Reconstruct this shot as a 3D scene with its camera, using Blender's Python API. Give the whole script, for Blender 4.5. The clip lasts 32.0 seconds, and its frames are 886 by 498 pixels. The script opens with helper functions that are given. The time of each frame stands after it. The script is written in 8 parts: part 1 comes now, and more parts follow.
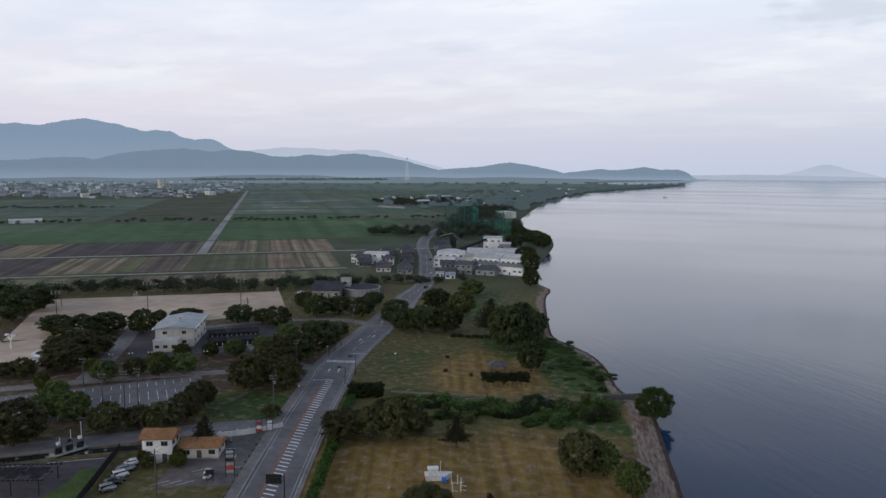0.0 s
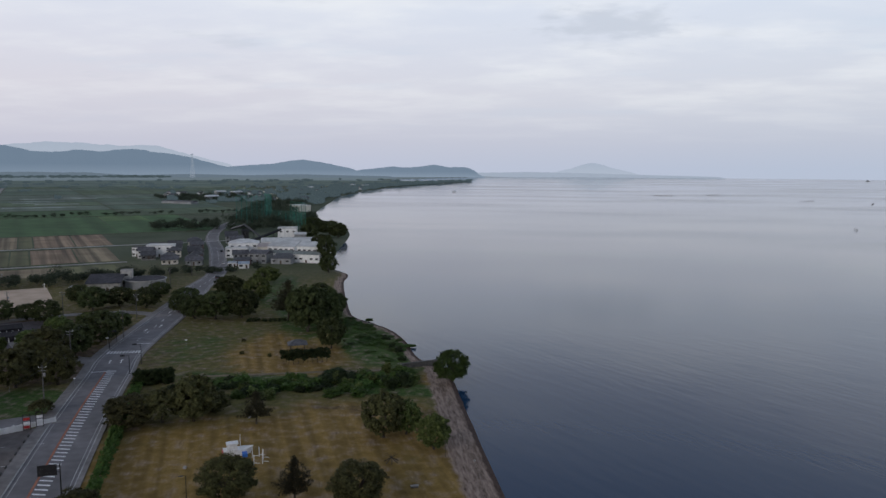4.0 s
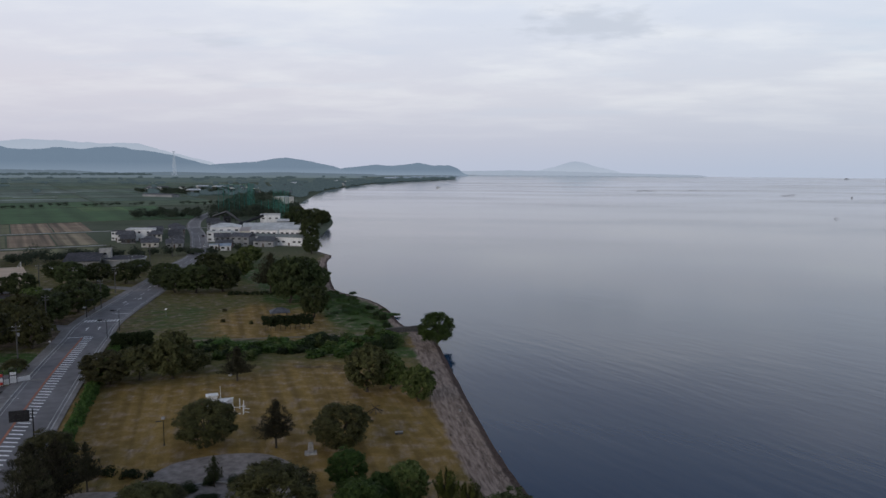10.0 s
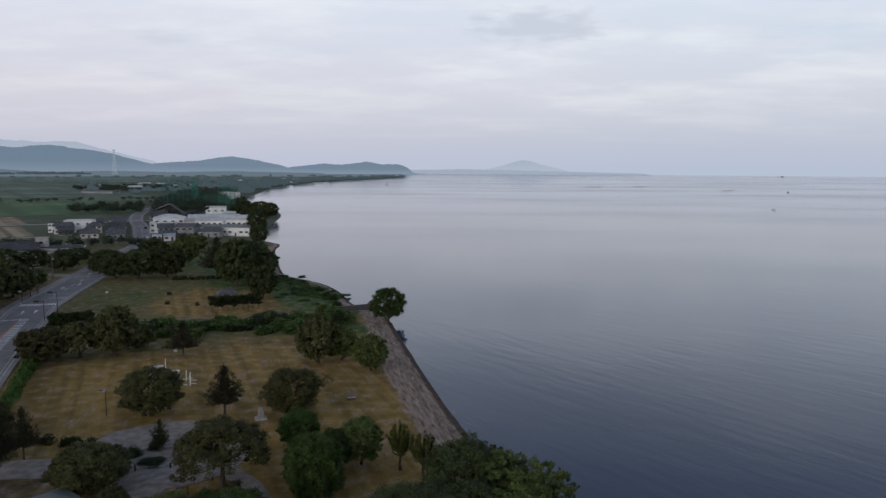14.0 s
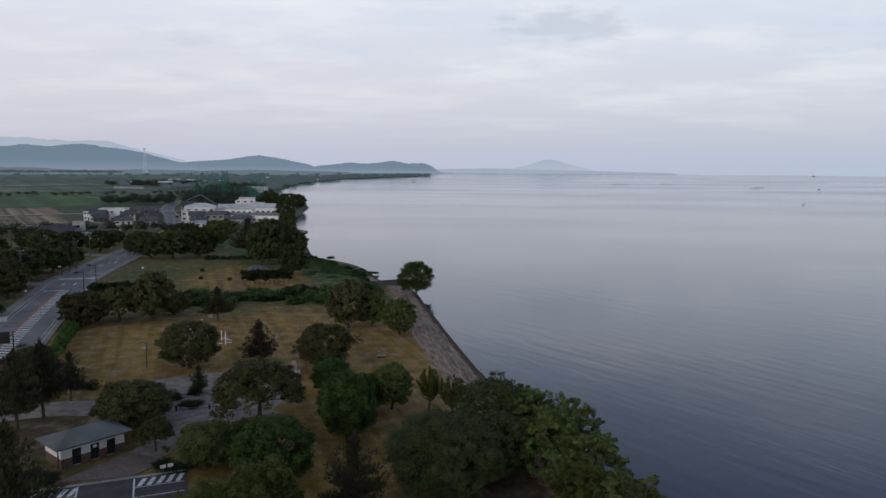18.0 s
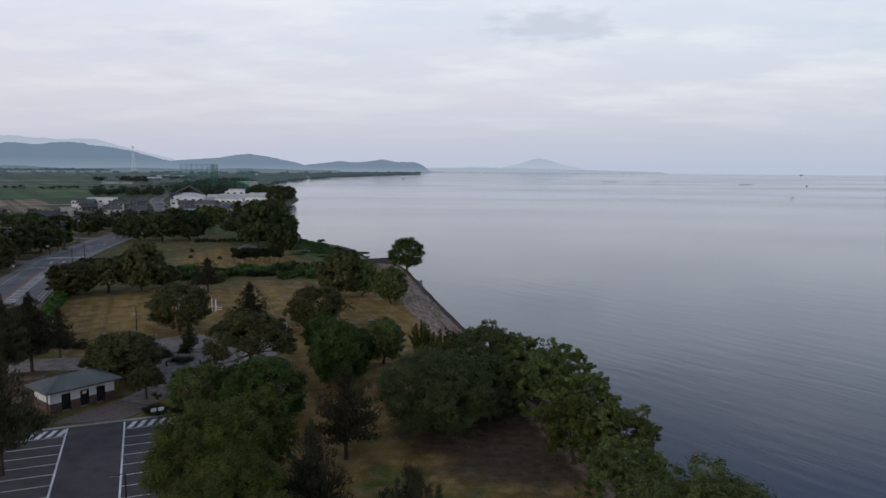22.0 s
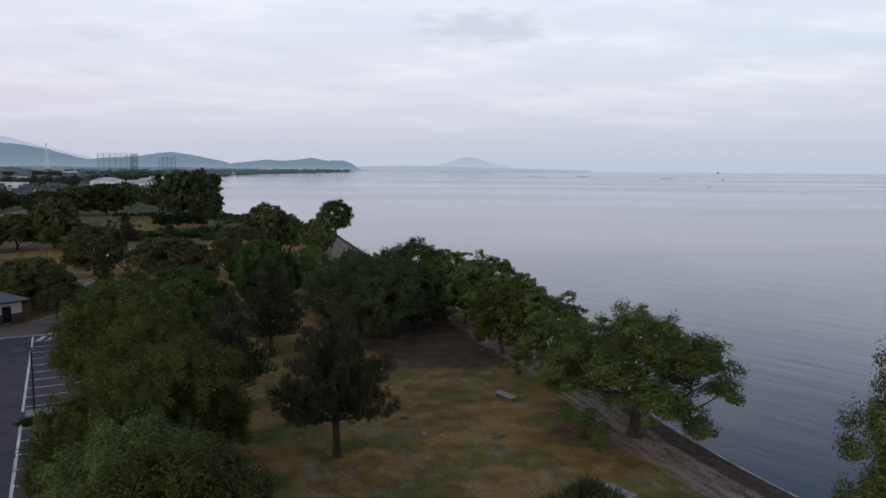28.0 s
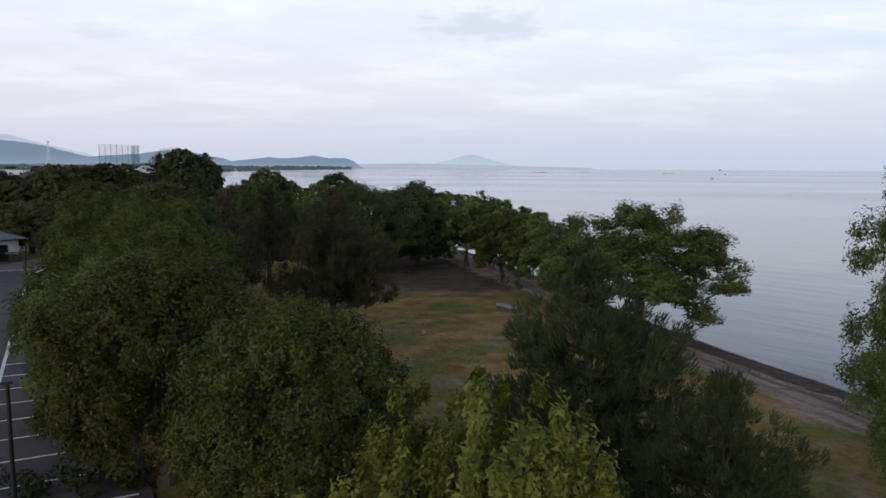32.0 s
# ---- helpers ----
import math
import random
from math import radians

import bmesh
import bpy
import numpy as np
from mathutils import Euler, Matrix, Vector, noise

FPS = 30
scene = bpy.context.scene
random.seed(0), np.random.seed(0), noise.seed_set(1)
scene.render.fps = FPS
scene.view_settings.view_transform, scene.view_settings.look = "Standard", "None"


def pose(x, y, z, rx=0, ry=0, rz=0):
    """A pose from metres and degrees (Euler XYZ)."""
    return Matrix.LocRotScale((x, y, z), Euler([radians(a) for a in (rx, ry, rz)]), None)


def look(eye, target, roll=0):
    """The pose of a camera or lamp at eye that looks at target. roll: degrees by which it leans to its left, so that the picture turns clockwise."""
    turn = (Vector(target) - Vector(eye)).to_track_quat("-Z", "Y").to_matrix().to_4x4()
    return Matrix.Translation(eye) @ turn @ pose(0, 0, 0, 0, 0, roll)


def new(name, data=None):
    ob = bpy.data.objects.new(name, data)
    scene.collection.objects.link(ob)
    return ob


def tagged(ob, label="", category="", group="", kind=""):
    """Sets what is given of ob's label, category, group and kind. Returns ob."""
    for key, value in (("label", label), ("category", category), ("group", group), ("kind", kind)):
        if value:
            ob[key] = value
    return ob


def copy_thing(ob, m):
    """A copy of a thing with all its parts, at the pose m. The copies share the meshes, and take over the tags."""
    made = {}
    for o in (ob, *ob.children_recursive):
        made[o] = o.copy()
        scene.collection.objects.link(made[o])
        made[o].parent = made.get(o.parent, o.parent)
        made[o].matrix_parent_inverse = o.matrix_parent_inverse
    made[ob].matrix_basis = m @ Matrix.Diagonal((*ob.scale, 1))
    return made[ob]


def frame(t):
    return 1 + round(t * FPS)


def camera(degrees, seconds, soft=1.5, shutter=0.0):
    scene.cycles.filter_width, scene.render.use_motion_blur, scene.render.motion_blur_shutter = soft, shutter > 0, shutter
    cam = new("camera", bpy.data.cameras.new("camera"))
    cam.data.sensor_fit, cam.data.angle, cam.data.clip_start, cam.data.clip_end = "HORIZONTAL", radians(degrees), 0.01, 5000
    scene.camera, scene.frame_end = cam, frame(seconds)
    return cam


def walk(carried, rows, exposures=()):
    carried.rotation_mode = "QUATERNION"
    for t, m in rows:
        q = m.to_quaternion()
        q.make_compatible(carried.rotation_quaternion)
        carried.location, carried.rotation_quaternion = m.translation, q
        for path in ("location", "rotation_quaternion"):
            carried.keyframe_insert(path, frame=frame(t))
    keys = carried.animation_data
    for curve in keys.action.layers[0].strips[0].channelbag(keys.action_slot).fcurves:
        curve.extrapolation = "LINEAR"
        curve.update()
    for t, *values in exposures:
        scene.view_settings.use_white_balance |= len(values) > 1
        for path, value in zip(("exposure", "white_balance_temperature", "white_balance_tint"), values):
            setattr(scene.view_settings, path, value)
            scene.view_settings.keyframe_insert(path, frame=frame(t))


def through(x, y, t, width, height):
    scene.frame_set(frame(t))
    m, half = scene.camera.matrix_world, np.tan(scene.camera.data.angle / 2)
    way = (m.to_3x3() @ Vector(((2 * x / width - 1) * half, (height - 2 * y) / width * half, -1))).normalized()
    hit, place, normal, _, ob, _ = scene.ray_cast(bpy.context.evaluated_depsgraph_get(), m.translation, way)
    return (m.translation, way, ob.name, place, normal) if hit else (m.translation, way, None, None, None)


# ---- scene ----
# ---------------- camera ----------------
cam = camera(63.2, 32.0, soft=1.5)
PATH = [
    (0, 0.88, 1.69, 65.81, -21.027, 6.388, 0.162),
    (0.5, 0.95, 1.81, 64.82, -19.108, 6.393, 0.175),
    (1, 0.99, 1.87, 63.86, -15.067, 6.401, 0.195),
    (1.5, 0.97, 1.85, 62.97, -8.059, 6.409, 0.222),
    (2, 0.89, 1.74, 62.20, -4.241, 6.416, 0.249),
    (2.5, 0.66, 1.41, 60.83, -4.331, 6.425, 0.283),
    (3, 0.58, 1.28, 60.07, -4.465, 6.431, 0.291),
    (3.5, 0.52, 1.18, 59.26, -4.595, 6.437, 0.297),
    (5.5, 0.52, 1.63, 55.59, -5.233, 6.451, 0.280),
    (6, 0.50, 1.72, 54.67, -5.235, 6.450, 0.266),
    (7, 0.41, 1.93, 52.83, -5.111, 6.454, 0.262),
    (8, 0.32, 2.18, 51.03, -4.633, 6.460, 0.291),
    (9, 0.31, 2.38, 49.30, -4.314, 6.455, 0.324),
    (9.5, 0.34, 2.43, 48.46, -4.183, 6.450, 0.335),
    (10, 0.36, 2.43, 47.65, -3.498, 6.443, 0.341),
    (10.5, 0.37, 2.40, 46.85, -1.619, 6.435, 0.341),
    (11, 0.33, 2.35, 46.05, 0.381, 6.425, 0.339),
    (11.5, 0.28, 2.31, 45.25, 1.490, 6.419, 0.334),
    (12, 0.23, 2.28, 44.41, 1.483, 6.417, 0.328),
    (13, 0.15, 2.36, 42.70, 1.392, 6.423, 0.308),
    (13.5, 0.09, 2.44, 41.83, 1.102, 6.427, 0.294),
    (14, 0.01, 2.50, 40.97, 0.530, 6.429, 0.279),
    (14.5, -0.10, 2.55, 40.12, 0.131, 6.431, 0.264),
    (16.5, -0.27, 0.55, 36.81, -1.260, 6.420, 0.260),
    (17, -0.37, -0.17, 35.99, -1.268, 6.423, 0.295),
    (18, -0.55, -1.21, 34.40, -1.466, 6.428, 0.338),
    (19, -0.74, -1.59, 32.87, -1.349, 6.438, 0.355),
    (20, -0.83, -1.68, 31.31, -1.100, 6.444, 0.373),
    (21, -0.78, -1.78, 29.69, -0.921, 6.442, 0.390),
    (22, -0.69, -1.95, 28.02, -0.684, 6.436, 0.406),
    (23, -0.63, -2.11, 26.31, -0.290, 6.432, 0.418),
    (24, -0.59, -2.20, 24.55, 0.011, 6.428, 0.419),
    (24.5, -0.58, -2.22, 23.67, 0.117, 6.426, 0.414),
    (26.5, -0.38, -2.38, 20.29, 0.636, 6.417, 0.378),
    (27, -0.33, -2.44, 19.42, 2.833, 6.405, 0.373),
    (27.5, -0.28, -2.48, 18.55, 4.778, 6.396, 0.366),
    (28, -0.25, -2.50, 17.68, 4.836, 6.392, 0.354),
    (29, -0.22, -2.50, 15.96, 4.747, 6.403, 0.307),
    (30, -0.20, -2.53, 14.27, 4.701, 6.435, 0.261),
    (31, -0.16, -2.55, 12.58, 4.673, 6.468, 0.262),
    (32, -0.08, -2.48, 10.84, 4.703, 6.504, 0.302),
]
walk(cam, [(t, pose(x, y, z, 90 - tilt, 0, -turn) @ pose(0, 0, 0, 0, 0, lean)) for t, x, y, z, turn, tilt, lean in PATH],
     [(0, 0.10), (1.5, 0.05), (3, -0.04), (6, -0.08), (20, -0.06), (24, -0.02), (27, 0.02), (30, 0.10), (32, 0.20)])

# ---------------- sky and sun ----------------
def link(tree, a, b):
    tree.links.new(a, b)


def make_world():
    world = bpy.data.worlds.new("sky")
    scene.world = world
    world.use_nodes = True
    t = world.node_tree
    t.nodes.clear()
    n = t.nodes.new
    out, bg = n("ShaderNodeOutputWorld"), n("ShaderNodeBackground")
    sky = n("ShaderNodeTexSky")
    sky.sky_type, sky.sun_disc = "NISHITA", False
    sky.sun_elevation, sky.sun_rotation = radians(18), radians(215)
    sky.air_density, sky.dust_density = 1.2, 3.0
    co, sep = n("ShaderNodeTexCoord"), n("ShaderNodeSeparateXYZ")
    link(t, co.outputs["Generated"], sep.inputs[0])
    # cloud deck: colour by height above the horizon, cooler towards the lake
    ramp = n("ShaderNodeValToRGB")
    e = ramp.color_ramp.elements
    e[0].position, e[0].color = 0.0, (0.49, 0.555, 0.69, 1)
    e[1].position, e[1].color = 1.0, (0.135, 0.175, 0.25, 1)
    for p, c in ((0.035, (0.525, 0.568, 0.685, 1)), (0.10, (0.632, 0.656, 0.748, 1)), (0.21, (0.68, 0.733, 0.842, 1)), (0.30, (0.46, 0.50, 0.60, 1)), (0.5, (0.225, 0.27, 0.375, 1))):
        k = e.new(p)
        k.color = c
    link(t, sep.outputs["Z"], ramp.inputs[0])
    # warm blush over the land side
    az = n("ShaderNodeMapRange")
    az.inputs[1].default_value, az.inputs[2].default_value, az.inputs[3].default_value, az.inputs[4].default_value = -0.75, 0.35, 1.0, 0.0
    link(t, sep.outputs["X"], az.inputs[0])
    low = n("ShaderNodeMapRange")
    low.inputs[1].default_value, low.inputs[2].default_value, low.inputs[3].default_value, low.inputs[4].default_value = 0.0, 0.30, 1.0, 0.15
    link(t, sep.outputs["Z"], low.inputs[0])
    mul = n("ShaderNodeMath")
    mul.operation = "MULTIPLY"
    link(t, az.outputs[0], mul.inputs[0]), link(t, low.outputs[0], mul.inputs[1])
    blush = n("ShaderNodeMix")
    blush.data_type = "RGBA"
    blush.blend_type = "MULTIPLY"
    blush.inputs[7].default_value = (1.15, 1.05, 1.03, 1)
    link(t, mul.outputs[0], blush.inputs[0]), link(t, ramp.outputs[0], blush.inputs[6])
    # streaks of cloud on a flat deck overhead
    add = n("ShaderNodeMath")
    add.operation, add.inputs[1].default_value = "ADD", 0.10
    link(t, sep.outputs["Z"], add.inputs[0])
    div = n("ShaderNodeVectorMath")
    div.operation = "DIVIDE"
    comb = n("ShaderNodeCombineXYZ")
    for k in range(3):
        link(t, add.outputs[0], comb.inputs[k])
    link(t, co.outputs["Generated"], div.inputs[0]), link(t, comb.outputs[0], div.inputs[1])
    def streak(scale, stretch, turn, detail, lo, hi, rough=0.55):
        mp, no, mr = n("ShaderNodeMapping"), n("ShaderNodeTexNoise"), n("ShaderNodeMapRange")
        mp.inputs["Scale"].default_value = (stretch, 1, 0)
        mp.inputs["Rotation"].default_value = (0, 0, radians(turn))
        no.inputs["Scale"].default_value, no.inputs["Detail"].default_value, no.inputs["Roughness"].default_value = scale, detail, rough
        mr.interpolation_type = "SMOOTHSTEP"
        mr.inputs[1].default_value, mr.inputs[2].default_value = lo, hi
        link(t, div.outputs[0], mp.inputs[0]), link(t, mp.outputs[0], no.inputs[0]), link(t, no.outputs[0], mr.inputs[0])
        return mr.outputs[0]
    up = n("ShaderNodeValToRGB")
    ue = up.color_ramp.elements
    ue[0].position, ue[0].color, ue[1].position, ue[1].color = 0.03, (0, 0, 0, 1), 0.40, (0, 0, 0, 1)
    for p in (0.14, 0.25):
        ue.new(p).color = (1, 1, 1, 1)
    link(t, sep.outputs["Z"], up.inputs[0])
    last = blush.outputs[2]
    for mask, colour, amount, blend in (
        (streak(1.3, 0.75, 14, 7, 0.40, 0.72), (0.86, 0.875, 0.91, 1), 0.75, "MIX"),
        (streak(1.0, 0.55, -6, 6, 0.52, 0.72), (0.55, 0.65, 0.79, 1), 0.5, "MIX"),
        (streak(2.6, 0.6, 14, 8, 0.58, 0.72), (0.56, 0.595, 0.685, 1), 0.35, "MIX"),
    ):
        f1, f2, mx = n("ShaderNodeMath"), n("ShaderNodeMath"), n("ShaderNodeMix")
        f1.operation = f2.operation = "MULTIPLY"
        f2.inputs[1].default_value = amount
        link(t, mask, f1.inputs[0]), link(t, up.outputs[0], f1.inputs[1]), link(t, f1.outputs[0], f2.inputs[0])
        mx.data_type, mx.blend_type = "RGBA", blend
        mx.inputs[7].default_value = colour
        link(t, f2.outputs[0], mx.inputs[0]), link(t, last, mx.inputs[6])
        last = mx.outputs[2]
    # one long grey cloud over the lake
    mp, ln, no, ad, mr, mx = n("ShaderNodeMapping"), n("ShaderNodeVectorMath"), n("ShaderNodeTexNoise"), n("ShaderNodeMath"), n("ShaderNodeMapRange"), n("ShaderNodeMix")
    mp.vector_type = "POINT"
    mp.inputs["Scale"].default_value = (9.5, 2.0, 42.0)
    mp.inputs["Location"].default_value = (-0.135 * 9.5, -0.97 * 2.0, -0.186 * 42.0)
    ln.operation = "LENGTH"
    no.inputs["Scale"].default_value, no.inputs["Detail"].default_value = 7.0, 6
    ad.operation, ad.inputs[1].default_value = "MULTIPLY_ADD", 2.2
    mr.interpolation_type = "SMOOTHSTEP"
    mr.inputs[1].default_value, mr.inputs[2].default_value, mr.inputs[3].default_value, mr.inputs[4].default_value = 1.35, 2.2, 0.62, 0.0
    link(t, co.outputs["Generated"], mp.inputs[0]), link(t, mp.outputs[0], ln.inputs[0]), link(t, div.outputs[0], no.inputs[0])
    link(t, no.outputs[0], ad.inputs[0]), link(t, ln.outputs["Value"], ad.inputs[2]), link(t, ad.outputs[0], mr.inputs[0])
    mx.data_type = "RGBA"
    mx.inputs[7].default_value = (0.53, 0.57, 0.66, 1)
    link(t, mr.outputs[0], mx.inputs[0]), link(t, last, mx.inputs[6])
    last = mx.outputs[2]
    # a share of clear sky behind the deck
    scale = n("ShaderNodeVectorMath")
    scale.operation, scale.inputs[3].default_value = "SCALE", 0.012
    link(t, sky.outputs[0], scale.inputs[0])
    both = n("ShaderNodeVectorMath")
    both.operation = "ADD"
    link(t, last, both.inputs[0]), link(t, scale.outputs[0], both.inputs[1])
    link(t, both.outputs[0], bg.inputs[0])
    bg.inputs[1].default_value = SKY
    link(t, bg.outputs[0], out.inputs[0])


SKY = 1.0
make_world()
sun_data = bpy.data.lights.new("sun", "SUN")
sun_data.energy, sun_data.angle, sun_data.color = 0.6, radians(25), (1.0, 0.93, 0.85)
sun = new("sun", sun_data)
sun.matrix_world = look((-57, -82, 36), (0, 0, 0))

# ---------------- materials ----------------
def material(name, colours, scale=1.0, rough=0.8, detail=6, bump=0.0, bump_scale=None, metal=0.0, spread=(0.35, 0.65), spec=0.4, vary=0.0, coords="Object", stretch=(1, 1, 1), second=None):
    """Colours mixed by noise at two scales, with fine relief; vary: brightness change from object to object."""
    m = bpy.data.materials.new(name)
    m.use_nodes = True
    t = m.node_tree
    n = t.nodes.new
    b = t.nodes["Principled BSDF"]
    b.inputs["Roughness"].default_value, b.inputs["Metallic"].default_value, b.inputs["Specular IOR Level"].default_value = rough, metal, spec
    if coords == "World":
        co = n("ShaderNodeNewGeometry").outputs["Position"]
    else:
        co = n("ShaderNodeTexCoord").outputs[coords]
    mp = n("ShaderNodeMapping")
    mp.inputs["Scale"].default_value = stretch
    link(t, co, mp.inputs[0])
    no, ra = n("ShaderNodeTexNoise"), n("ShaderNodeValToRGB")
    no.inputs["Scale"].default_value, no.inputs["Detail"].default_value = scale, detail
    link(t, mp.outputs[0], no.inputs[0])
    e = ra.color_ramp.elements
    e[0].position, e[1].position = spread
    e[0].color, e[1].color = (*colours[0], 1), (*colours[-1], 1)
    if len(colours) == 3:
        e.new((spread[0] + spread[1]) / 2).color = (*colours[1], 1)
    link(t, no.outputs[0], ra.inputs[0])
    last = ra.outputs[0]
    # broad stains
    n2, r2, mx = n("ShaderNodeTexNoise"), n("ShaderNodeMapRange"), n("ShaderNodeMix")
    n2.inputs["Scale"].default_value, n2.inputs["Detail"].default_value = scale * 0.13, 3
    r2.inputs[1].default_value, r2.inputs[2].default_value, r2.inputs[3].default_value, r2.inputs[4].default_value = 0.3, 0.7, 0.78, 1.2
    link(t, mp.outputs[0], n2.inputs[0]), link(t, n2.outputs[0], r2.inputs[0])
    mx.data_type, mx.blend_type = "RGBA", "MULTIPLY"
    mx.inputs[0].default_value = 1.0
    cb = n("ShaderNodeCombineColor")
    for k in range(3):
        link(t, r2.outputs[0], cb.inputs[k])
    link(t, last, mx.inputs[6]), link(t, cb.outputs[0], mx.inputs[7])
    last = mx.outputs[2]
    if vary:
        oi, mr, c2, m2 = n("ShaderNodeObjectInfo"), n("ShaderNodeMapRange"), n("ShaderNodeHueSaturation"), n("ShaderNodeMapRange")
        mr.inputs[3].default_value, mr.inputs[4].default_value = 1 - vary, 1 + vary
        m2.inputs[3].default_value, m2.inputs[4].default_value = 0.5 - 0.07 * vary, 0.5 + 0.07 * vary
        link(t, oi.outputs["Random"], mr.inputs[0]), link(t, mr.outputs[0], c2.inputs["Value"])
        link(t, oi.outputs["Random"], m2.inputs[0]), link(t, m2.outputs[0], c2.inputs["Hue"])
        link(t, last, c2.inputs["Color"])
        last = c2.outputs[0]
    link(t, last, b.inputs["Base Color"])
    if bump:
        nb, bp = n("ShaderNodeTexNoise"), n("ShaderNodeBump")
        nb.inputs["Scale"].default_value, nb.inputs["Detail"].default_value = bump_scale or scale * 6, 5
        bp.inputs["Strength"].default_value, bp.inputs["Distance"].default_value = min(1.0, bump * 4), bump
        link(t, mp.outputs[0], nb.inputs[0]), link(t, nb.outputs[0], bp.inputs["Height"]), link(t, bp.outputs[0], b.inputs["Normal"])
    return m


def leaf_material(name, dark, light, through=0.2):
    """Leaves: brightness changes from clump to clump and from tree to tree."""
    m = bpy.data.materials.new(name)
    m.use_nodes = True
    t = m.node_tree
    n = t.nodes.new
    b = t.nodes["Principled BSDF"]
    b.inputs["Roughness"].default_value, b.inputs["Specular IOR Level"].default_value = 0.65, 0.12
    geo, oi, co, no = n("ShaderNodeNewGeometry"), n("ShaderNodeObjectInfo"), n("ShaderNodeTexCoord"), n("ShaderNodeTexNoise")
    no.inputs["Scale"].default_value, no.inputs["Detail"].default_value = 0.9, 3
    link(t, co.outputs["Object"], no.inputs[0])
    ad = n("ShaderNodeMath")
    ad.operation = "MULTIPLY_ADD"
    ad.inputs[1].default_value = 0.45
    link(t, geo.outputs["Random Per Island"], ad.inputs[0]), link(t, no.outputs[0], ad.inputs[2])
    ra = n("ShaderNodeValToRGB")
    e = ra.color_ramp.elements
    e[0].position, e[0].color, e[1].position, e[1].color = 0.4, (*dark, 1), 0.95, (*light, 1)
    link(t, ad.outputs[0], ra.inputs[0])
    hs, mr, m2 = n("ShaderNodeHueSaturation"), n("ShaderNodeMapRange"), n("ShaderNodeMapRange")
    mr.inputs[3].default_value, mr.inputs[4].default_value, m2.inputs[3].default_value, m2.inputs[4].default_value = 0.75, 1.25, 0.485, 0.515
    link(t, oi.outputs["Random"], mr.inputs[0]), link(t, oi.outputs["Random"], m2.inputs[0])
    link(t, mr.outputs[0], hs.inputs["Value"]), link(t, m2.outputs[0], hs.inputs["Hue"]), link(t, ra.outputs[0], hs.inputs["Color"])
    link(t, hs.outputs[0], b.inputs["Base Color"])
    tr, mx = n("ShaderNodeBsdfTranslucent"), n("ShaderNodeMixShader")
    mx.inputs[0].default_value = through
    link(t, hs.outputs[0], tr.inputs[0]), link(t, b.outputs[0], mx.inputs[1]), link(t, tr.outputs[0], mx.inputs[2])
    link(t, mx.outputs[0], t.nodes["Material Output"].inputs[0])
    return m


LEAF = {
    "dome": leaf_material("dark broad leaves", (0.030, 0.0305, 0.0135), (0.112, 0.110, 0.044)),
    "shore": leaf_material("mid green leaves", (0.030, 0.047, 0.014), (0.160, 0.197, 0.063)),
    "bright": leaf_material("bright green leaves", (0.022, 0.044, 0.012), (0.084, 0.139, 0.035)),
    "olive": leaf_material("olive green leaves", (0.024, 0.033, 0.009), (0.118, 0.132, 0.031)),
    "yellow": leaf_material("yellowish leaves", (0.048, 0.060, 0.012), (0.205, 0.215, 0.040)),
    "pine": leaf_material("dark pine needles", (0.022, 0.0215, 0.0145), (0.072, 0.069, 0.041), 0.08),
    "young": leaf_material("fresh pine needles", (0.024, 0.034, 0.016), (0.080, 0.098, 0.044), 0.08),
    "hedge": leaf_material("dark hedge leaves", (0.012, 0.022, 0.009), (0.045, 0.062, 0.024)),
    "reed": leaf_material("green bank plants", (0.030, 0.060, 0.014), (0.090, 0.150, 0.038)),
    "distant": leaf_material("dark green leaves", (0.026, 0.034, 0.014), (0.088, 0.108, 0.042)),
    # greyed, bluish green: haze put into the leaf colour
    "far": leaf_material("far leaves tinted with haze", (0.030, 0.042, 0.030), (0.075, 0.095, 0.062)),
}
BARK = material("bark", [(0.035, 0.028, 0.022), (0.09, 0.075, 0.06)], 3.0, 0.9, bump=0.03, stretch=(1, 1, 0.25))
ASPHALT = material("asphalt", [(0.140, 0.134, 0.140), (0.195, 0.187, 0.195)], 0.35, 0.85, bump=0.004, bump_scale=30, coords="World")
LOT_ASPHALT = material("worn parking asphalt", [(0.064, 0.056, 0.063), (0.098, 0.087, 0.095)], 0.5, 0.85, bump=0.004, bump_scale=30, coords="World")
PATH_PAVING = material("pale gravel paving", [(0.185, 0.160, 0.148), (0.30, 0.265, 0.245)], 0.8, 0.9, bump=0.01, bump_scale=14, coords="World")
PAVEMENT = material("grey pavement", [(0.170, 0.158, 0.154), (0.240, 0.225, 0.220)], 0.6, 0.9, bump=0.004, bump_scale=20, coords="World")
KERB = material("concrete kerb", [(0.30, 0.30, 0.30), (0.42, 0.42, 0.41)], 1.2, 0.9, bump=0.003, coords="World")
PAINT = material("white road paint", [(0.60, 0.60, 0.61), (0.82, 0.82, 0.82)], 2.2, 0.7, coords="World", spread=(0.3, 0.55))
RED_PAINT = material("red road surfacing", [(0.30, 0.11, 0.07), (0.40, 0.16, 0.10)], 1.5, 0.85, coords="World")
CONCRETE = material("weathered concrete", [(0.26, 0.26, 0.255), (0.42, 0.415, 0.40)], 0.7, 0.85, bump=0.004, coords="World")
DARK_STEEL = material("dark painted steel", [(0.018, 0.018, 0.02), (0.035, 0.034, 0.036)], 4, 0.5, metal=0.3)
GREY_STEEL = material("galvanised steel", [(0.22, 0.225, 0.23), (0.34, 0.345, 0.35)], 4, 0.5, metal=0.6)
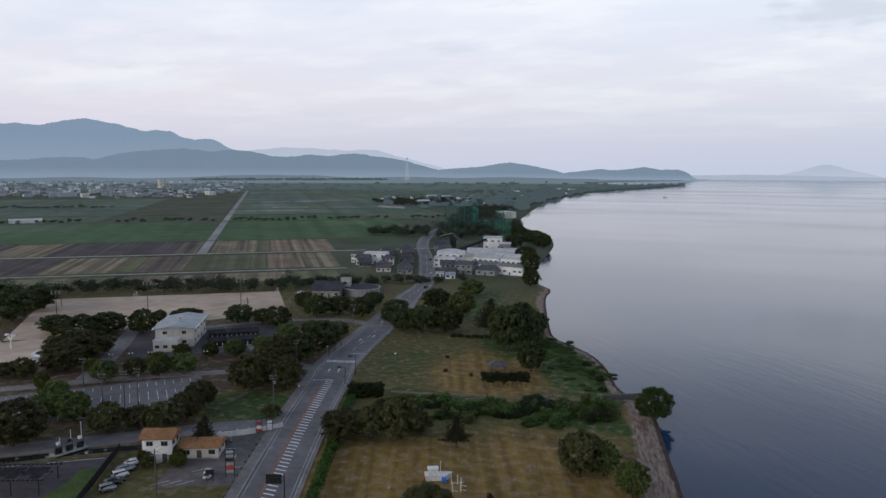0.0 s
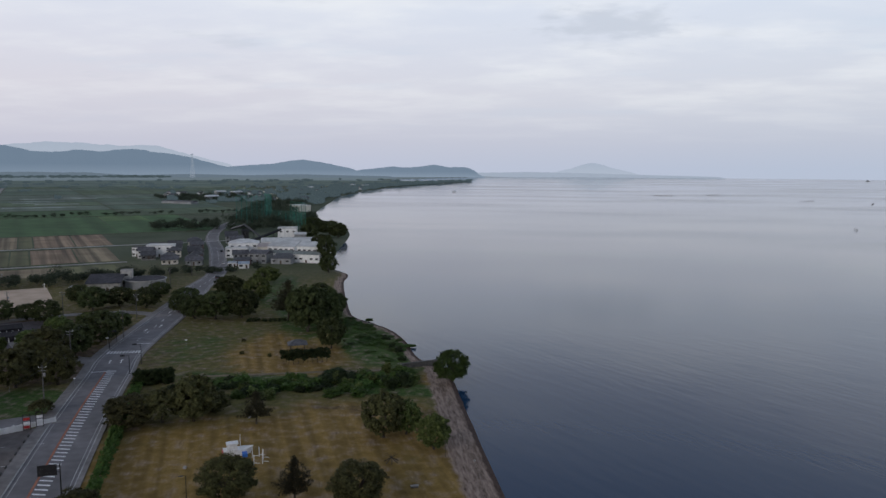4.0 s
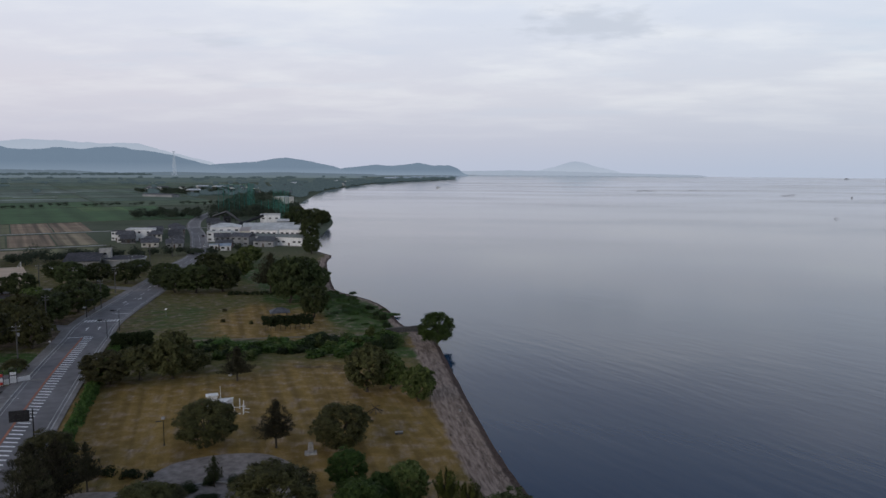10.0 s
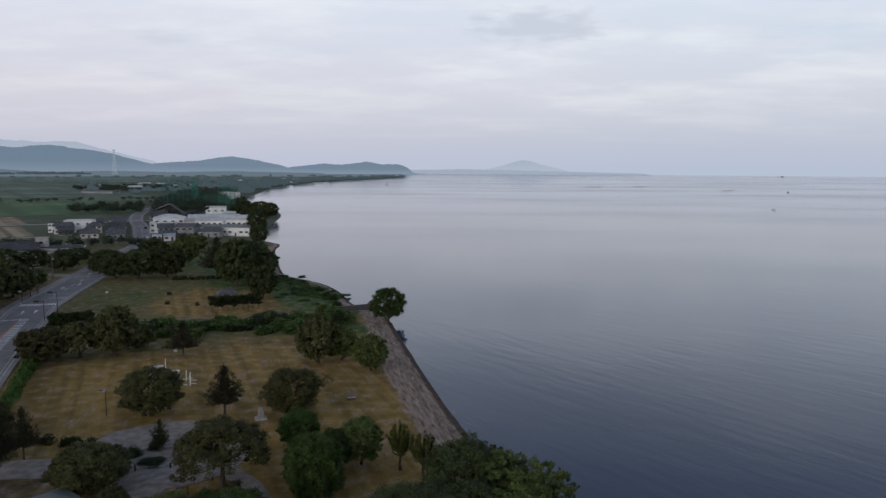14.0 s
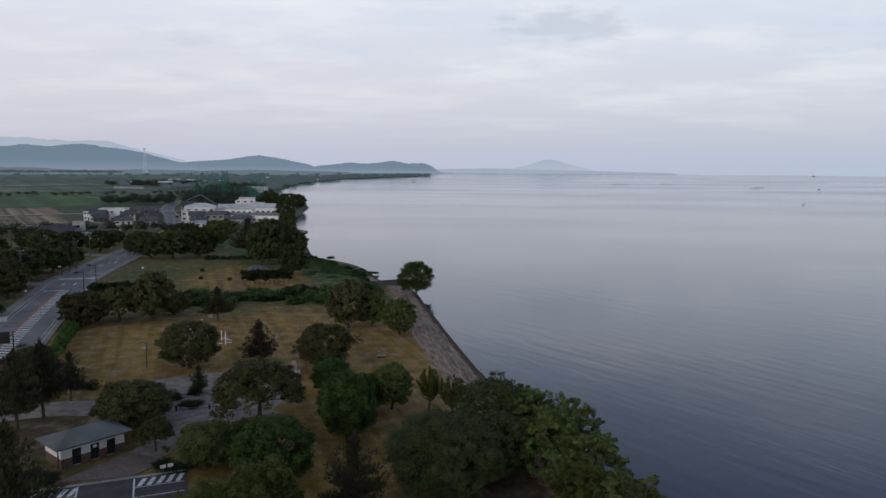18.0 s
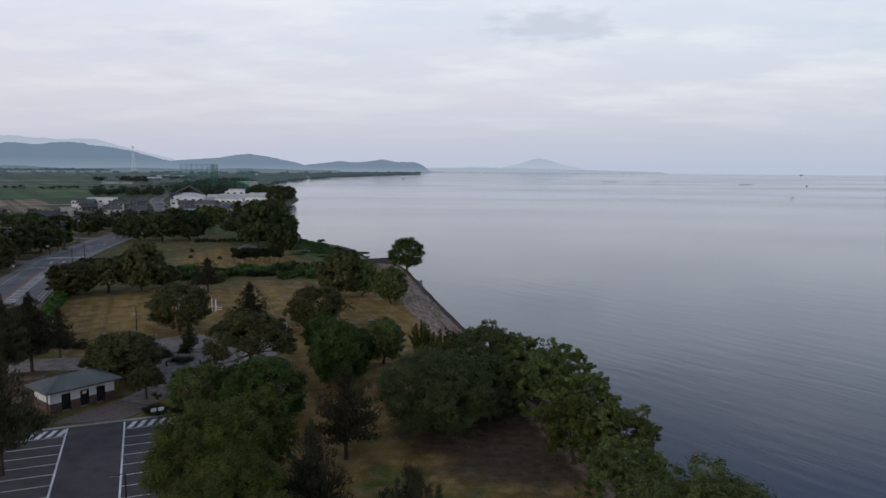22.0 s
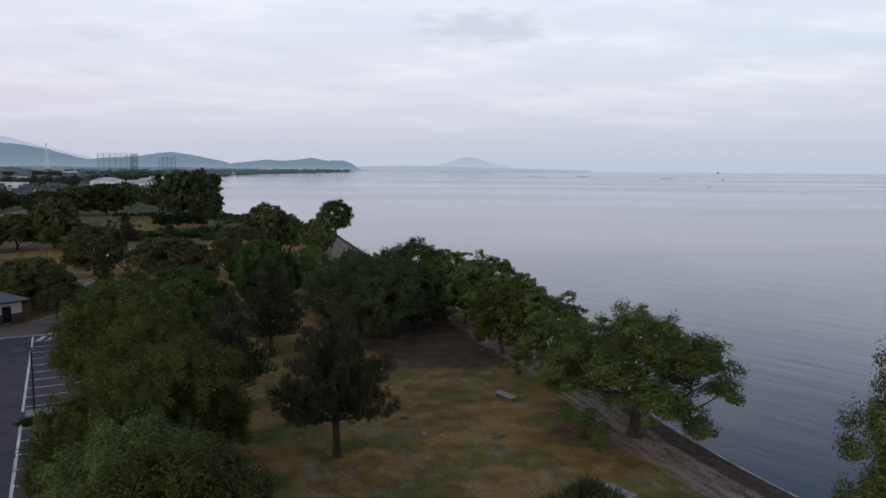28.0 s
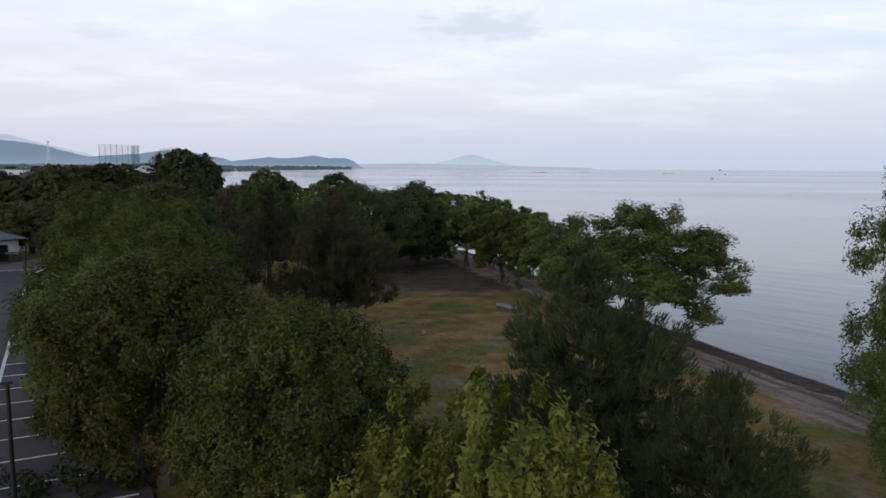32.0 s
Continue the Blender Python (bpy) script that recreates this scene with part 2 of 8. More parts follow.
WHITE_WALL = material("white painted wall", [(0.70, 0.70, 0.70), (0.84, 0.84, 0.83)], 0.5, 0.7, coords="World", stretch=(1, 1, 0.3))
CREAM_WALL = material("cream painted wall", [(0.56, 0.53, 0.47), (0.70, 0.67, 0.60)], 0.5, 0.75, coords="World", stretch=(1, 1, 0.3))
GREY_WALL = material("grey metal cladding", [(0.22, 0.23, 0.24), (0.34, 0.35, 0.36)], 0.5, 0.6, coords="World", stretch=(1, 1, 0.3), vary=0.15)
BROWN_WALL = material("brown brick tiles", [(0.09, 0.055, 0.05), (0.16, 0.10, 0.085)], 3, 0.8, coords="World", bump=0.01)
WHITE_ROOF = material("pale metal roof", [(0.50, 0.52, 0.53), (0.68, 0.70, 0.71)], 0.4, 0.5, coords="World", metal=0.1)
GREY_ROOF = material("grey roof tiles", [(0.048, 0.049, 0.056), (0.105, 0.107, 0.118)], 0.8, 0.6, coords="World", bump=0.03, bump_scale=4, vary=0.25)
GREEN_ROOF = material("green-grey metal roof", [(0.088, 0.100, 0.098), (0.145, 0.160, 0.156)], 0.4, 0.55, coords="World")
BLUE_ROOF = material("faded blue metal roof", [(0.22, 0.28, 0.36), (0.34, 0.40, 0.47)], 0.4, 0.5, coords="World")
ORANGE_ROOF = material("orange roof tiles", [(0.24, 0.115, 0.048), (0.34, 0.175, 0.075)], 1.5, 0.7, coords="World", bump=0.03, bump_scale=5)
GLASS_DARK = material("dark window glass", [(0.015, 0.018, 0.02), (0.03, 0.034, 0.038)], 1.0, 0.08, spec=0.6)
SAND_COURT = material("packed sand", [(0.50, 0.385, 0.29), (0.62, 0.49, 0.38)], 0.15, 0.95, bump=0.005, bump_scale=10, coords="World")
STONE = material("pale cut stone", [(0.27, 0.26, 0.255), (0.42, 0.41, 0.395)], 2.5, 0.85, bump=0.01)
WHITE_PAINT = material("white paint", [(0.72, 0.72, 0.72), (0.84, 0.84, 0.83)], 2, 0.45, vary=0.05)
BLUE_PAINT = material("blue paint", [(0.03, 0.12, 0.42), (0.05, 0.17, 0.52)], 2, 0.45)
RED_PLASTIC = material("red paint", [(0.42, 0.03, 0.03), (0.55, 0.05, 0.04)], 2, 0.45)
NET_GREEN = material("green netting", [(0.02, 0.13, 0.10), (0.035, 0.19, 0.145)], 0.6, 0.9)
TYRE = material("tyre rubber", [(0.012, 0.012, 0.012), (0.025, 0.025, 0.025)], 4, 0.9)
LAMP_HEAD = material("frosted lamp glass", [(0.6, 0.6, 0.58), (0.75, 0.75, 0.73)], 3, 0.3)
WOOD_DARK = material("dark weathered wood", [(0.06, 0.045, 0.035), (0.13, 0.10, 0.08)], 3, 0.85, stretch=(1, 1, 0.2))


def ground_material():
    """Grass with dry and green areas by the zones stored on the sheet, sand towards the water line."""
    m = bpy.data.materials.new("park grass and shore")
    m.use_nodes = True
    t = m.node_tree
    n = t.nodes.new
    b = t.nodes["Principled BSDF"]
    b.inputs["Roughness"].default_value, b.inputs["Specular IOR Level"].default_value = 0.95, 0.15
    pos = n("ShaderNodeNewGeometry").outputs["Position"]

    def noise_at(scale, detail=5, stretch=(1, 1, 1), turn=0):
        mp, no = n("ShaderNodeMapping"), n("ShaderNodeTexNoise")
        mp.vector_type = "TEXTURE"
        mp.inputs["Scale"].default_value, mp.inputs["Rotation"].default_value = stretch, (0, 0, radians(turn))
        no.inputs["Scale"].default_value, no.inputs["Detail"].default_value = scale, detail
        link(t, pos, mp.inputs[0]), link(t, mp.outputs[0], no.inputs[0])
        return no.outputs[0]

    def ramp(src, stops):
        r = n("ShaderNodeValToRGB")
        e = r.color_ramp.elements
        e[0].position, e[0].color = stops[0][0], (*stops[0][1], 1)
        e[1].position, e[1].color = stops[-1][0], (*stops[-1][1], 1)
        for p, c in stops[1:-1]:
            e.new(p).color = (*c, 1)
        link(t, src, r.inputs[0])
        return r.outputs[0]

    def mix(f, a, c, blend="MIX"):
        mx = n("ShaderNodeMix")
        mx.data_type, mx.blend_type = "RGBA", blend
        link(t, a, mx.inputs[6]), link(t, c, mx.inputs[7])
        if isinstance(f, float):
            mx.inputs[0].default_value = f
        else:
            link(t, f, mx.inputs[0])
        return mx.outputs[2]

    def attr(name):
        a = n("ShaderNodeAttribute")
        a.attribute_name = name
        return a.outputs["Fac"]

    def soft(src, grain, amount, lo, hi):
        ad, mr = n("ShaderNodeMath"), n("ShaderNodeMapRange")
        ad.operation, ad.inputs[1].default_value = "MULTIPLY_ADD", amount
        link(t, grain, ad.inputs[0]), link(t, src, ad.inputs[2])
        mr.interpolation_type = "SMOOTHSTEP"
        mr.inputs[1].default_value, mr.inputs[2].default_value = lo, hi
        link(t, ad.outputs[0], mr.inputs[0])
        return mr.outputs[0]

    green = ramp(noise_at(0.5, 7), [(0.3, (0.086, 0.080, 0.027)), (0.5, (0.124, 0.112, 0.039)), (0.72, (0.170, 0.150, 0.055))])
    dry = ramp(noise_at(0.35, 8), [(0.28, (0.174, 0.113, 0.034)), (0.5, (0.242, 0.159, 0.049)), (0.72, (0.312, 0.212, 0.072))])
    mown = noise_at(0.42, 2, (40, 1, 1), 112)
    mow = n("ShaderNodeMapRange")
    mow.inputs[1].default_value, mow.inputs[2].default_value, mow.inputs[3].default_value, mow.inputs[4].default_value = 0.36, 0.64, 0.76, 1.22
    link(t, mown, mow.inputs[0])
    cc = n("ShaderNodeCombineColor")
    for k in range(3):
        link(t, mow.outputs[0], cc.inputs[k])
    dry = mix(1.0, dry, cc.outputs[0], "MULTIPLY")
    lush = ramp(noise_at(0.9, 7), [(0.3, (0.030, 0.060, 0.014)), (0.7, (0.075, 0.125, 0.032))])
    soil = ramp(noise_at(0.9, 8), [(0.3, (0.058, 0.040, 0.029)), (0.7, (0.125, 0.088, 0.060))])
    sand = ramp(noise_at(1.7, 9, (6, 1, 1), 103), [(0.30, (0.105, 0.076, 0.060)), (0.44, (0.235, 0.176, 0.142)), (0.66, (0.37, 0.290, 0.240))])
    wet = ramp(noise_at(1.5, 5), [(0.3, (0.056, 0.038, 0.032)), (0.7, (0.112, 0.078, 0.064))])
    grain = noise_at(0.16, 8)
    col = mix(soft(attr("dry"), grain, 0.9, 0.62, 1.12), green, dry)
    col = mix(soft(attr("patch"), noise_at(0.45, 9), 1.0, 0.98, 1.18), col, ramp(noise_at(0.7, 7), [(0.3, (0.255, 0.157, 0.058)), (0.7, (0.385, 0.260, 0.106))]))
    col = mix(soft(attr("patch"), noise_at(0.22, 9), 1.0, 1.03, 1.22), col, ramp(noise_at(0.8, 7), [(0.3, (0.090, 0.098, 0.026)), (0.7, (0.172, 0.172, 0.050))]))
    col = mix(soft(attr("patch"), noise_at(0.33, 6), 1.0, 1.21, 1.30), col, lush)
    col = mix(soft(attr("lush"), grain, 0.6, 0.62, 0.95), col, lush)
    col = mix(soft(attr("soil"), noise_at(0.3, 8), 0.9, 0.75, 1.2), col, soil)
    col = mix(soft(attr("sand"), noise_at(0.35, 8), 0.45, 0.62, 0.80), col, sand)
    col = mix(soft(attr("wet"), noise_at(0.45, 9), 0.7, 0.78, 0.98), col, wet)
    # far land turns a lighter grey-green, haze painted into the ground colour
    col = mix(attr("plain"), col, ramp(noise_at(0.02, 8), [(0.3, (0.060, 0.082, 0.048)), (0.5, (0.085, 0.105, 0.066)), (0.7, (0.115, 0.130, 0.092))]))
    speck = ramp(noise_at(5.0, 4), [(0.3, (0.72, 0.72, 0.72)), (0.7, (1.25, 1.25, 1.25))])
    col = mix(0.8, col, speck, "MULTIPLY")
    link(t, col, b.inputs["Base Color"])
    nb, bp = noise_at(3.0, 8), n("ShaderNodeBump")
    bp.inputs["Strength"].default_value, bp.inputs["Distance"].default_value = 0.8, 0.12
    link(t, nb, bp.inputs["Height"]), link(t, bp.outputs[0], b.inputs["Normal"])
    return m


def water_material():
    m = bpy.data.materials.new("calm lake water")
    m.use_nodes = True
    t = m.node_tree
    n = t.nodes.new
    b = t.nodes["Principled BSDF"]
    b.inputs["Base Color"].default_value = (0.014, 0.043, 0.095, 1)
    b.inputs["Roughness"].default_value, b.inputs["IOR"].default_value = 0.09, 1.33
    pos = n("ShaderNodeNewGeometry").outputs["Position"]
    total = None
    for scale, long, turn, weight, detail in ((0.42, 4.5, -54, 0.50, 3), (0.95, 4, -66, 0.14, 3), (0.014, 2, 35, 0.35, 2), (0.11, 4, -46, 0.55, 2)):
        mp, no, mu = n("ShaderNodeMapping"), n("ShaderNodeTexNoise"), n("ShaderNodeMath")
        mp.vector_type = "TEXTURE"
        mp.inputs["Scale"].default_value, mp.inputs["Rotation"].default_value = (long, 1, 1), (0, 0, radians(turn))
        no.inputs["Scale"].default_value, no.inputs["Detail"].default_value = scale, detail
        mu.operation = "MULTIPLY_ADD"
        mu.inputs[1].default_value, mu.inputs[2].default_value = weight, 0
        link(t, pos, mp.inputs[0]), link(t, mp.outputs[0], no.inputs[0]), link(t, no.outputs[0], mu.inputs[0])
        if total is not None:
            link(t, total, mu.inputs[2])
        total = mu.outputs[0]
    bp = n("ShaderNodeBump")
    bp.inputs["Strength"].default_value, bp.inputs["Distance"].default_value = 0.34, 0.2
    link(t, total, bp.inputs["Height"]), link(t, bp.outputs[0], b.inputs["Normal"])
    # patches of breeze
    no, mr = n("ShaderNodeTexNoise"), n("ShaderNodeMapRange")
    mp = n("ShaderNodeMapping")
    mp.inputs["Scale"].default_value = (0.35, 1, 1)
    mp.inputs["Rotation"].default_value = (0, 0, radians(15))
    no.inputs["Scale"].default_value, no.inputs["Detail"].default_value = 0.006, 4
    mr.inputs[1].default_value, mr.inputs[2].default_value, mr.inputs[3].default_value, mr.inputs[4].default_value = 0.4, 0.65, 0.06, 0.16
    link(t, pos, mp.inputs[0]), link(t, mp.outputs[0], no.inputs[0]), link(t, no.outputs[0], mr.inputs[0]), link(t, mr.outputs[0], b.inputs["Roughness"])
    return m


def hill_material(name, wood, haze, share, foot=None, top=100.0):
    """Wooded slopes far off, haze painted in as a share of glow; foot: the paler haze glow painted at their base, up to
    the height top.
    """
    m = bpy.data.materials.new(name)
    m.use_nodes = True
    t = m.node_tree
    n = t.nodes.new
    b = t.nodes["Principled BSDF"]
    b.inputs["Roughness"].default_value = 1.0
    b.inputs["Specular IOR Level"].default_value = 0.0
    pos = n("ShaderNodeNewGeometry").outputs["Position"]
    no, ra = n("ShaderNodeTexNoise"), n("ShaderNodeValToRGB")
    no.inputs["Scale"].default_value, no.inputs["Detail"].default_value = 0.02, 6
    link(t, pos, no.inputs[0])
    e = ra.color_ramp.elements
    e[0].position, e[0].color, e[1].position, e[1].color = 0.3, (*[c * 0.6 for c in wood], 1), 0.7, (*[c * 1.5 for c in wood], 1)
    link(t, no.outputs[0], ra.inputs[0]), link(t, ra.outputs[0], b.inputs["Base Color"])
    # painted haze: plain emission mixed over the lit wood colour
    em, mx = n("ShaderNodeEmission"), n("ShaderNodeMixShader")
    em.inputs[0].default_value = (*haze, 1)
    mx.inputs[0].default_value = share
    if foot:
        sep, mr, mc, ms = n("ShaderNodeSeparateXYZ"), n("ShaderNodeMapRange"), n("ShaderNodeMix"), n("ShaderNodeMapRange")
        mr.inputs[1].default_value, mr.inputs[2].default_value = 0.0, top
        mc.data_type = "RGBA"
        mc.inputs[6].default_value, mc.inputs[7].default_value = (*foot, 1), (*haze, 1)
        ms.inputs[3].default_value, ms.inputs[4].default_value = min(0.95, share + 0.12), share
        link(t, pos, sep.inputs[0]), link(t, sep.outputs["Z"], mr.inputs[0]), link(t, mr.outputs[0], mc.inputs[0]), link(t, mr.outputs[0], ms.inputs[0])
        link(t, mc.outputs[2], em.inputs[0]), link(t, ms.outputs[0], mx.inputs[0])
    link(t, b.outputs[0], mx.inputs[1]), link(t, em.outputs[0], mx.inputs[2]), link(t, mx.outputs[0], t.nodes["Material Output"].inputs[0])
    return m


# ---------------- mesh helpers ----------------
def mesh_of(name, verts, faces, mat=None, smooth=False):
    me = bpy.data.meshes.new(name)
    me.from_pydata([tuple(v) for v in verts], [], [tuple(f) for f in faces])
    if mat:
        me.materials.append(mat)
    if smooth:
        me.shade_smooth()
    return me


def part(name, me, parent=None, label="", m=None, mat=None):
    """Link a mesh or a bmesh as one object under parent."""
    if isinstance(me, bmesh.types.BMesh):
        bm, me = me, bpy.data.meshes.new(name)
        bm.to_mesh(me)
        bm.free()
    if mat and not me.materials:
        me.materials.append(mat)
    ob = new(name, me)
    if parent:
        ob.parent = parent
    if m is not None:
        ob.matrix_basis = m
    if label:
        ob["label"] = label
    return ob


def empty(name, m, label, category, group="", kind=""):
    ob = new(name)
    ob.empty_display_size = 0.2
    ob.matrix_basis = m
    return tagged(ob, label, category, group, kind)


def box(bm, lo, hi, bevel=0.0):
    """A box between two corners, with chamfered edges."""
    r = bmesh.ops.create_cube(bm, size=1.0)
    for v in r["verts"]:
        v.co = Vector([lo[k] + (v.co[k] + 0.5) * (hi[k] - lo[k]) for k in range(3)])
    if bevel:
        edges = list({e for v in r["verts"] for e in v.link_edges})
        bmesh.ops.bevel(bm, geom=edges, offset=bevel, segments=1, affect="EDGES")
    return r["verts"]


def rod(bm, a, b, r0, r1=None, sides=8):
    """A round bar from a to b, tapering from r0 to r1."""
    a, b = Vector(a), Vector(b)
    d = b - a
    m = Matrix.Translation((a + b) / 2) @ d.to_track_quat("Z", "Y").to_matrix().to_4x4()
    bmesh.ops.create_cone(bm, cap_ends=True, segments=sides, radius1=r0, radius2=r0 if r1 is None else r1, depth=d.length, matrix=m)


def box_mesh(name, lo, hi, mat, bevel=0.02):
    bm = bmesh.new()
    box(bm, lo, hi, bevel)
    me = bpy.data.meshes.new(name)
    bm.to_mesh(me)
    bm.free()
    me.materials.append(mat)
    return me


def rods_mesh(name, bars, mat, sides=8):
    bm = bmesh.new()
    for a, b, r0, r1 in bars:
        rod(bm, a, b, r0, r1, sides)
    me = bpy.data.meshes.new(name)
    bm.to_mesh(me)
    bm.free()
    me.materials.append(mat)
    return me


def slab(name, corners, z0, z1, mat, label="", category="", kind="structure", parent=None):
    """A flat plate over a ground polygon given counter-clockwise."""
    k = len(corners)
    verts = [(x, y, z0) for x, y in corners] + [(x, y, z1) for x, y in corners]
    faces = [tuple(range(k, 2 * k))] + [(i, (i + 1) % k, k + (i + 1) % k, k + i) for i in range(k)]
    ob = part(name, mesh_of(name, verts, faces, mat), parent)
    if not parent:
        tagged(ob, label, category, "", kind)
    return ob


def smooth_line(points, step):
    """A rounded line through a few plan points, sampled every step metres."""
    p = np.array([points[0]] + list(points) + [points[-1]], float)
    out = []
    for i in range(1, len(p) - 2):
        a, b, c, d = p[i - 1], p[i], p[i + 1], p[i + 2]
        k = max(2, int(np.hypot(*(c - b)) / step))
        for u in np.linspace(0, 1, k, endpoint=False):
            out.append(0.5 * (2 * b + (c - a) * u + (2 * a - 5 * b + 4 * c - d) * u * u + (3 * b - a - 3 * c + d) * u ** 3))
    out.append(p[-1])
    return np.array(out)


def normals_of(line):
    d = np.gradient(line, axis=0)
    d /= np.linalg.norm(d, axis=1)[:, None]
    return np.stack([-d[:, 1], d[:, 0]], 1)


def ribbon(name, line, left, right, z, mat, thick=0.06, label="", category="", kind="structure", parent=None):
    """A strip along a plan line; left and right: offsets across it, single or one for each point."""
    nr = normals_of(line)
    a, b = line + nr * np.reshape(left, (-1, 1)), line - nr * np.reshape(right, (-1, 1))
    k = len(line)
    verts = [(x, y, z) for x, y in a] + [(x, y, z) for x, y in b] + [(x, y, z - thick) for x, y in a] + [(x, y, z - thick) for x, y in b]
    faces = []
    for i in range(k - 1):
        faces += [(i, k + i, k + i + 1, i + 1), (2 * k + i, i + 2 * k + 1, i + 1, i), (k + i, 3 * k + i, 3 * k + i + 1, k + i + 1)]
    ob = part(name, mesh_of(name, verts, faces, mat), parent)
    if not parent:
        tagged(ob, label, category, "", kind)
    return ob


# ---------------- shore line, ground sheet and lake ----------------
SHORE = [(60, -400), (45, -120), (33, -20), (27, 15), (24, 30), (20.5, 43), (18.5, 56), (15.5, 74), (11.5, 92), (4.5, 114), (-1.5, 141), (-9, 178), (-13, 198), (-17, 209), (-25, 218),
         (-33, 242), (-42, 259), (-57, 276), (-64, 296), (-80, 358), (-84.5, 389), (-101, 418), (-116, 500), (-128, 590), (-138, 640), (-168, 735), (-222, 830), (-279, 1137),
         (-333, 1558), (-314, 2229), (-128, 3075), (-120, 3095), (-250, 3130), (-520, 3300), (-420, 3900), (-60, 4700), (-40, 5200)]
shore = smooth_line(SHORE, 3.0)
step = np.where((shore[:, 1] > -20) & (shore[:, 1] < 480), 1, 8)
shore = np.concatenate([[(60, -5200)], shore[(np.arange(len(shore)) % step == 0)]])


def shore_distance(x, y):
    """Signed distance to the water line: positive on land."""
    a, b = shore[:-1], shore[1:]
    d = b - a
    l2 = (d ** 2).sum(1)
    best, side = np.full(len(x), 1e9), np.ones(len(x))
    px_, py_ = np.append(shore[:, 0], [-9000, -9000]), np.append(shore[:, 1], [5200, -5200])
    inside = np.zeros(len(x), bool)
    for i in range(len(px_)):
        x0, y0, x1, y1 = px_[i - 1], py_[i - 1], px_[i], py_[i]
        if y0 != y1:
            inside ^= ((y0 > y) != (y1 > y)) & (x < (x1 - x0) * (y - y0) / (y1 - y0) + x0)
    for s in range(0, len(x), 4000):
        px, py = x[s:s + 4000, None], y[s:s + 4000, None]
        u = np.clip(((px - a[:, 0]) * d[:, 0] + (py - a[:, 1]) * d[:, 1]) / l2, 0, 1)
        qx, qy = px - a[:, 0] - u * d[:, 0], py - a[:, 1] - u * d[:, 1]
        h = qx * qx + qy * qy
        k = h.argmin(1)
        r = np.arange(len(k))
        best[s:s + 4000] = np.sqrt(h[r, k])
    return np.where(inside, best, -best)


def blob(x, y, cx, cy, rx, ry, turn=0.0):
    """1 inside a soft ellipse on the plan, 0 well outside."""
    c, s = math.cos(radians(turn)), math.sin(radians(turn))
    u, v = ((x - cx) * c + (y - cy) * s) / rx, (-(x - cx) * s + (y - cy) * c) / ry
    return np.clip(1.5 - np.sqrt(u * u + v * v), 0, 1).clip(0, 1)


def beach_width(y):
    return np.interp(y, [0, 40, 70, 100, 150, 200, 214, 240, 300, 350, 400, 800, 5000], [6.0, 6.0, 7.0, 8.0, 8.4, 7.6, 4, 2.5, 3, 4.5, 3, 5, 6])


def beach_height(d, y):
    """Height of the sloping beach d metres inland from the water line."""
    u = np.clip(d / beach_width(y), 0, 1)
    return -0.5 + 0.5 * (u * u * (3 - 2 * u)) ** 0.7


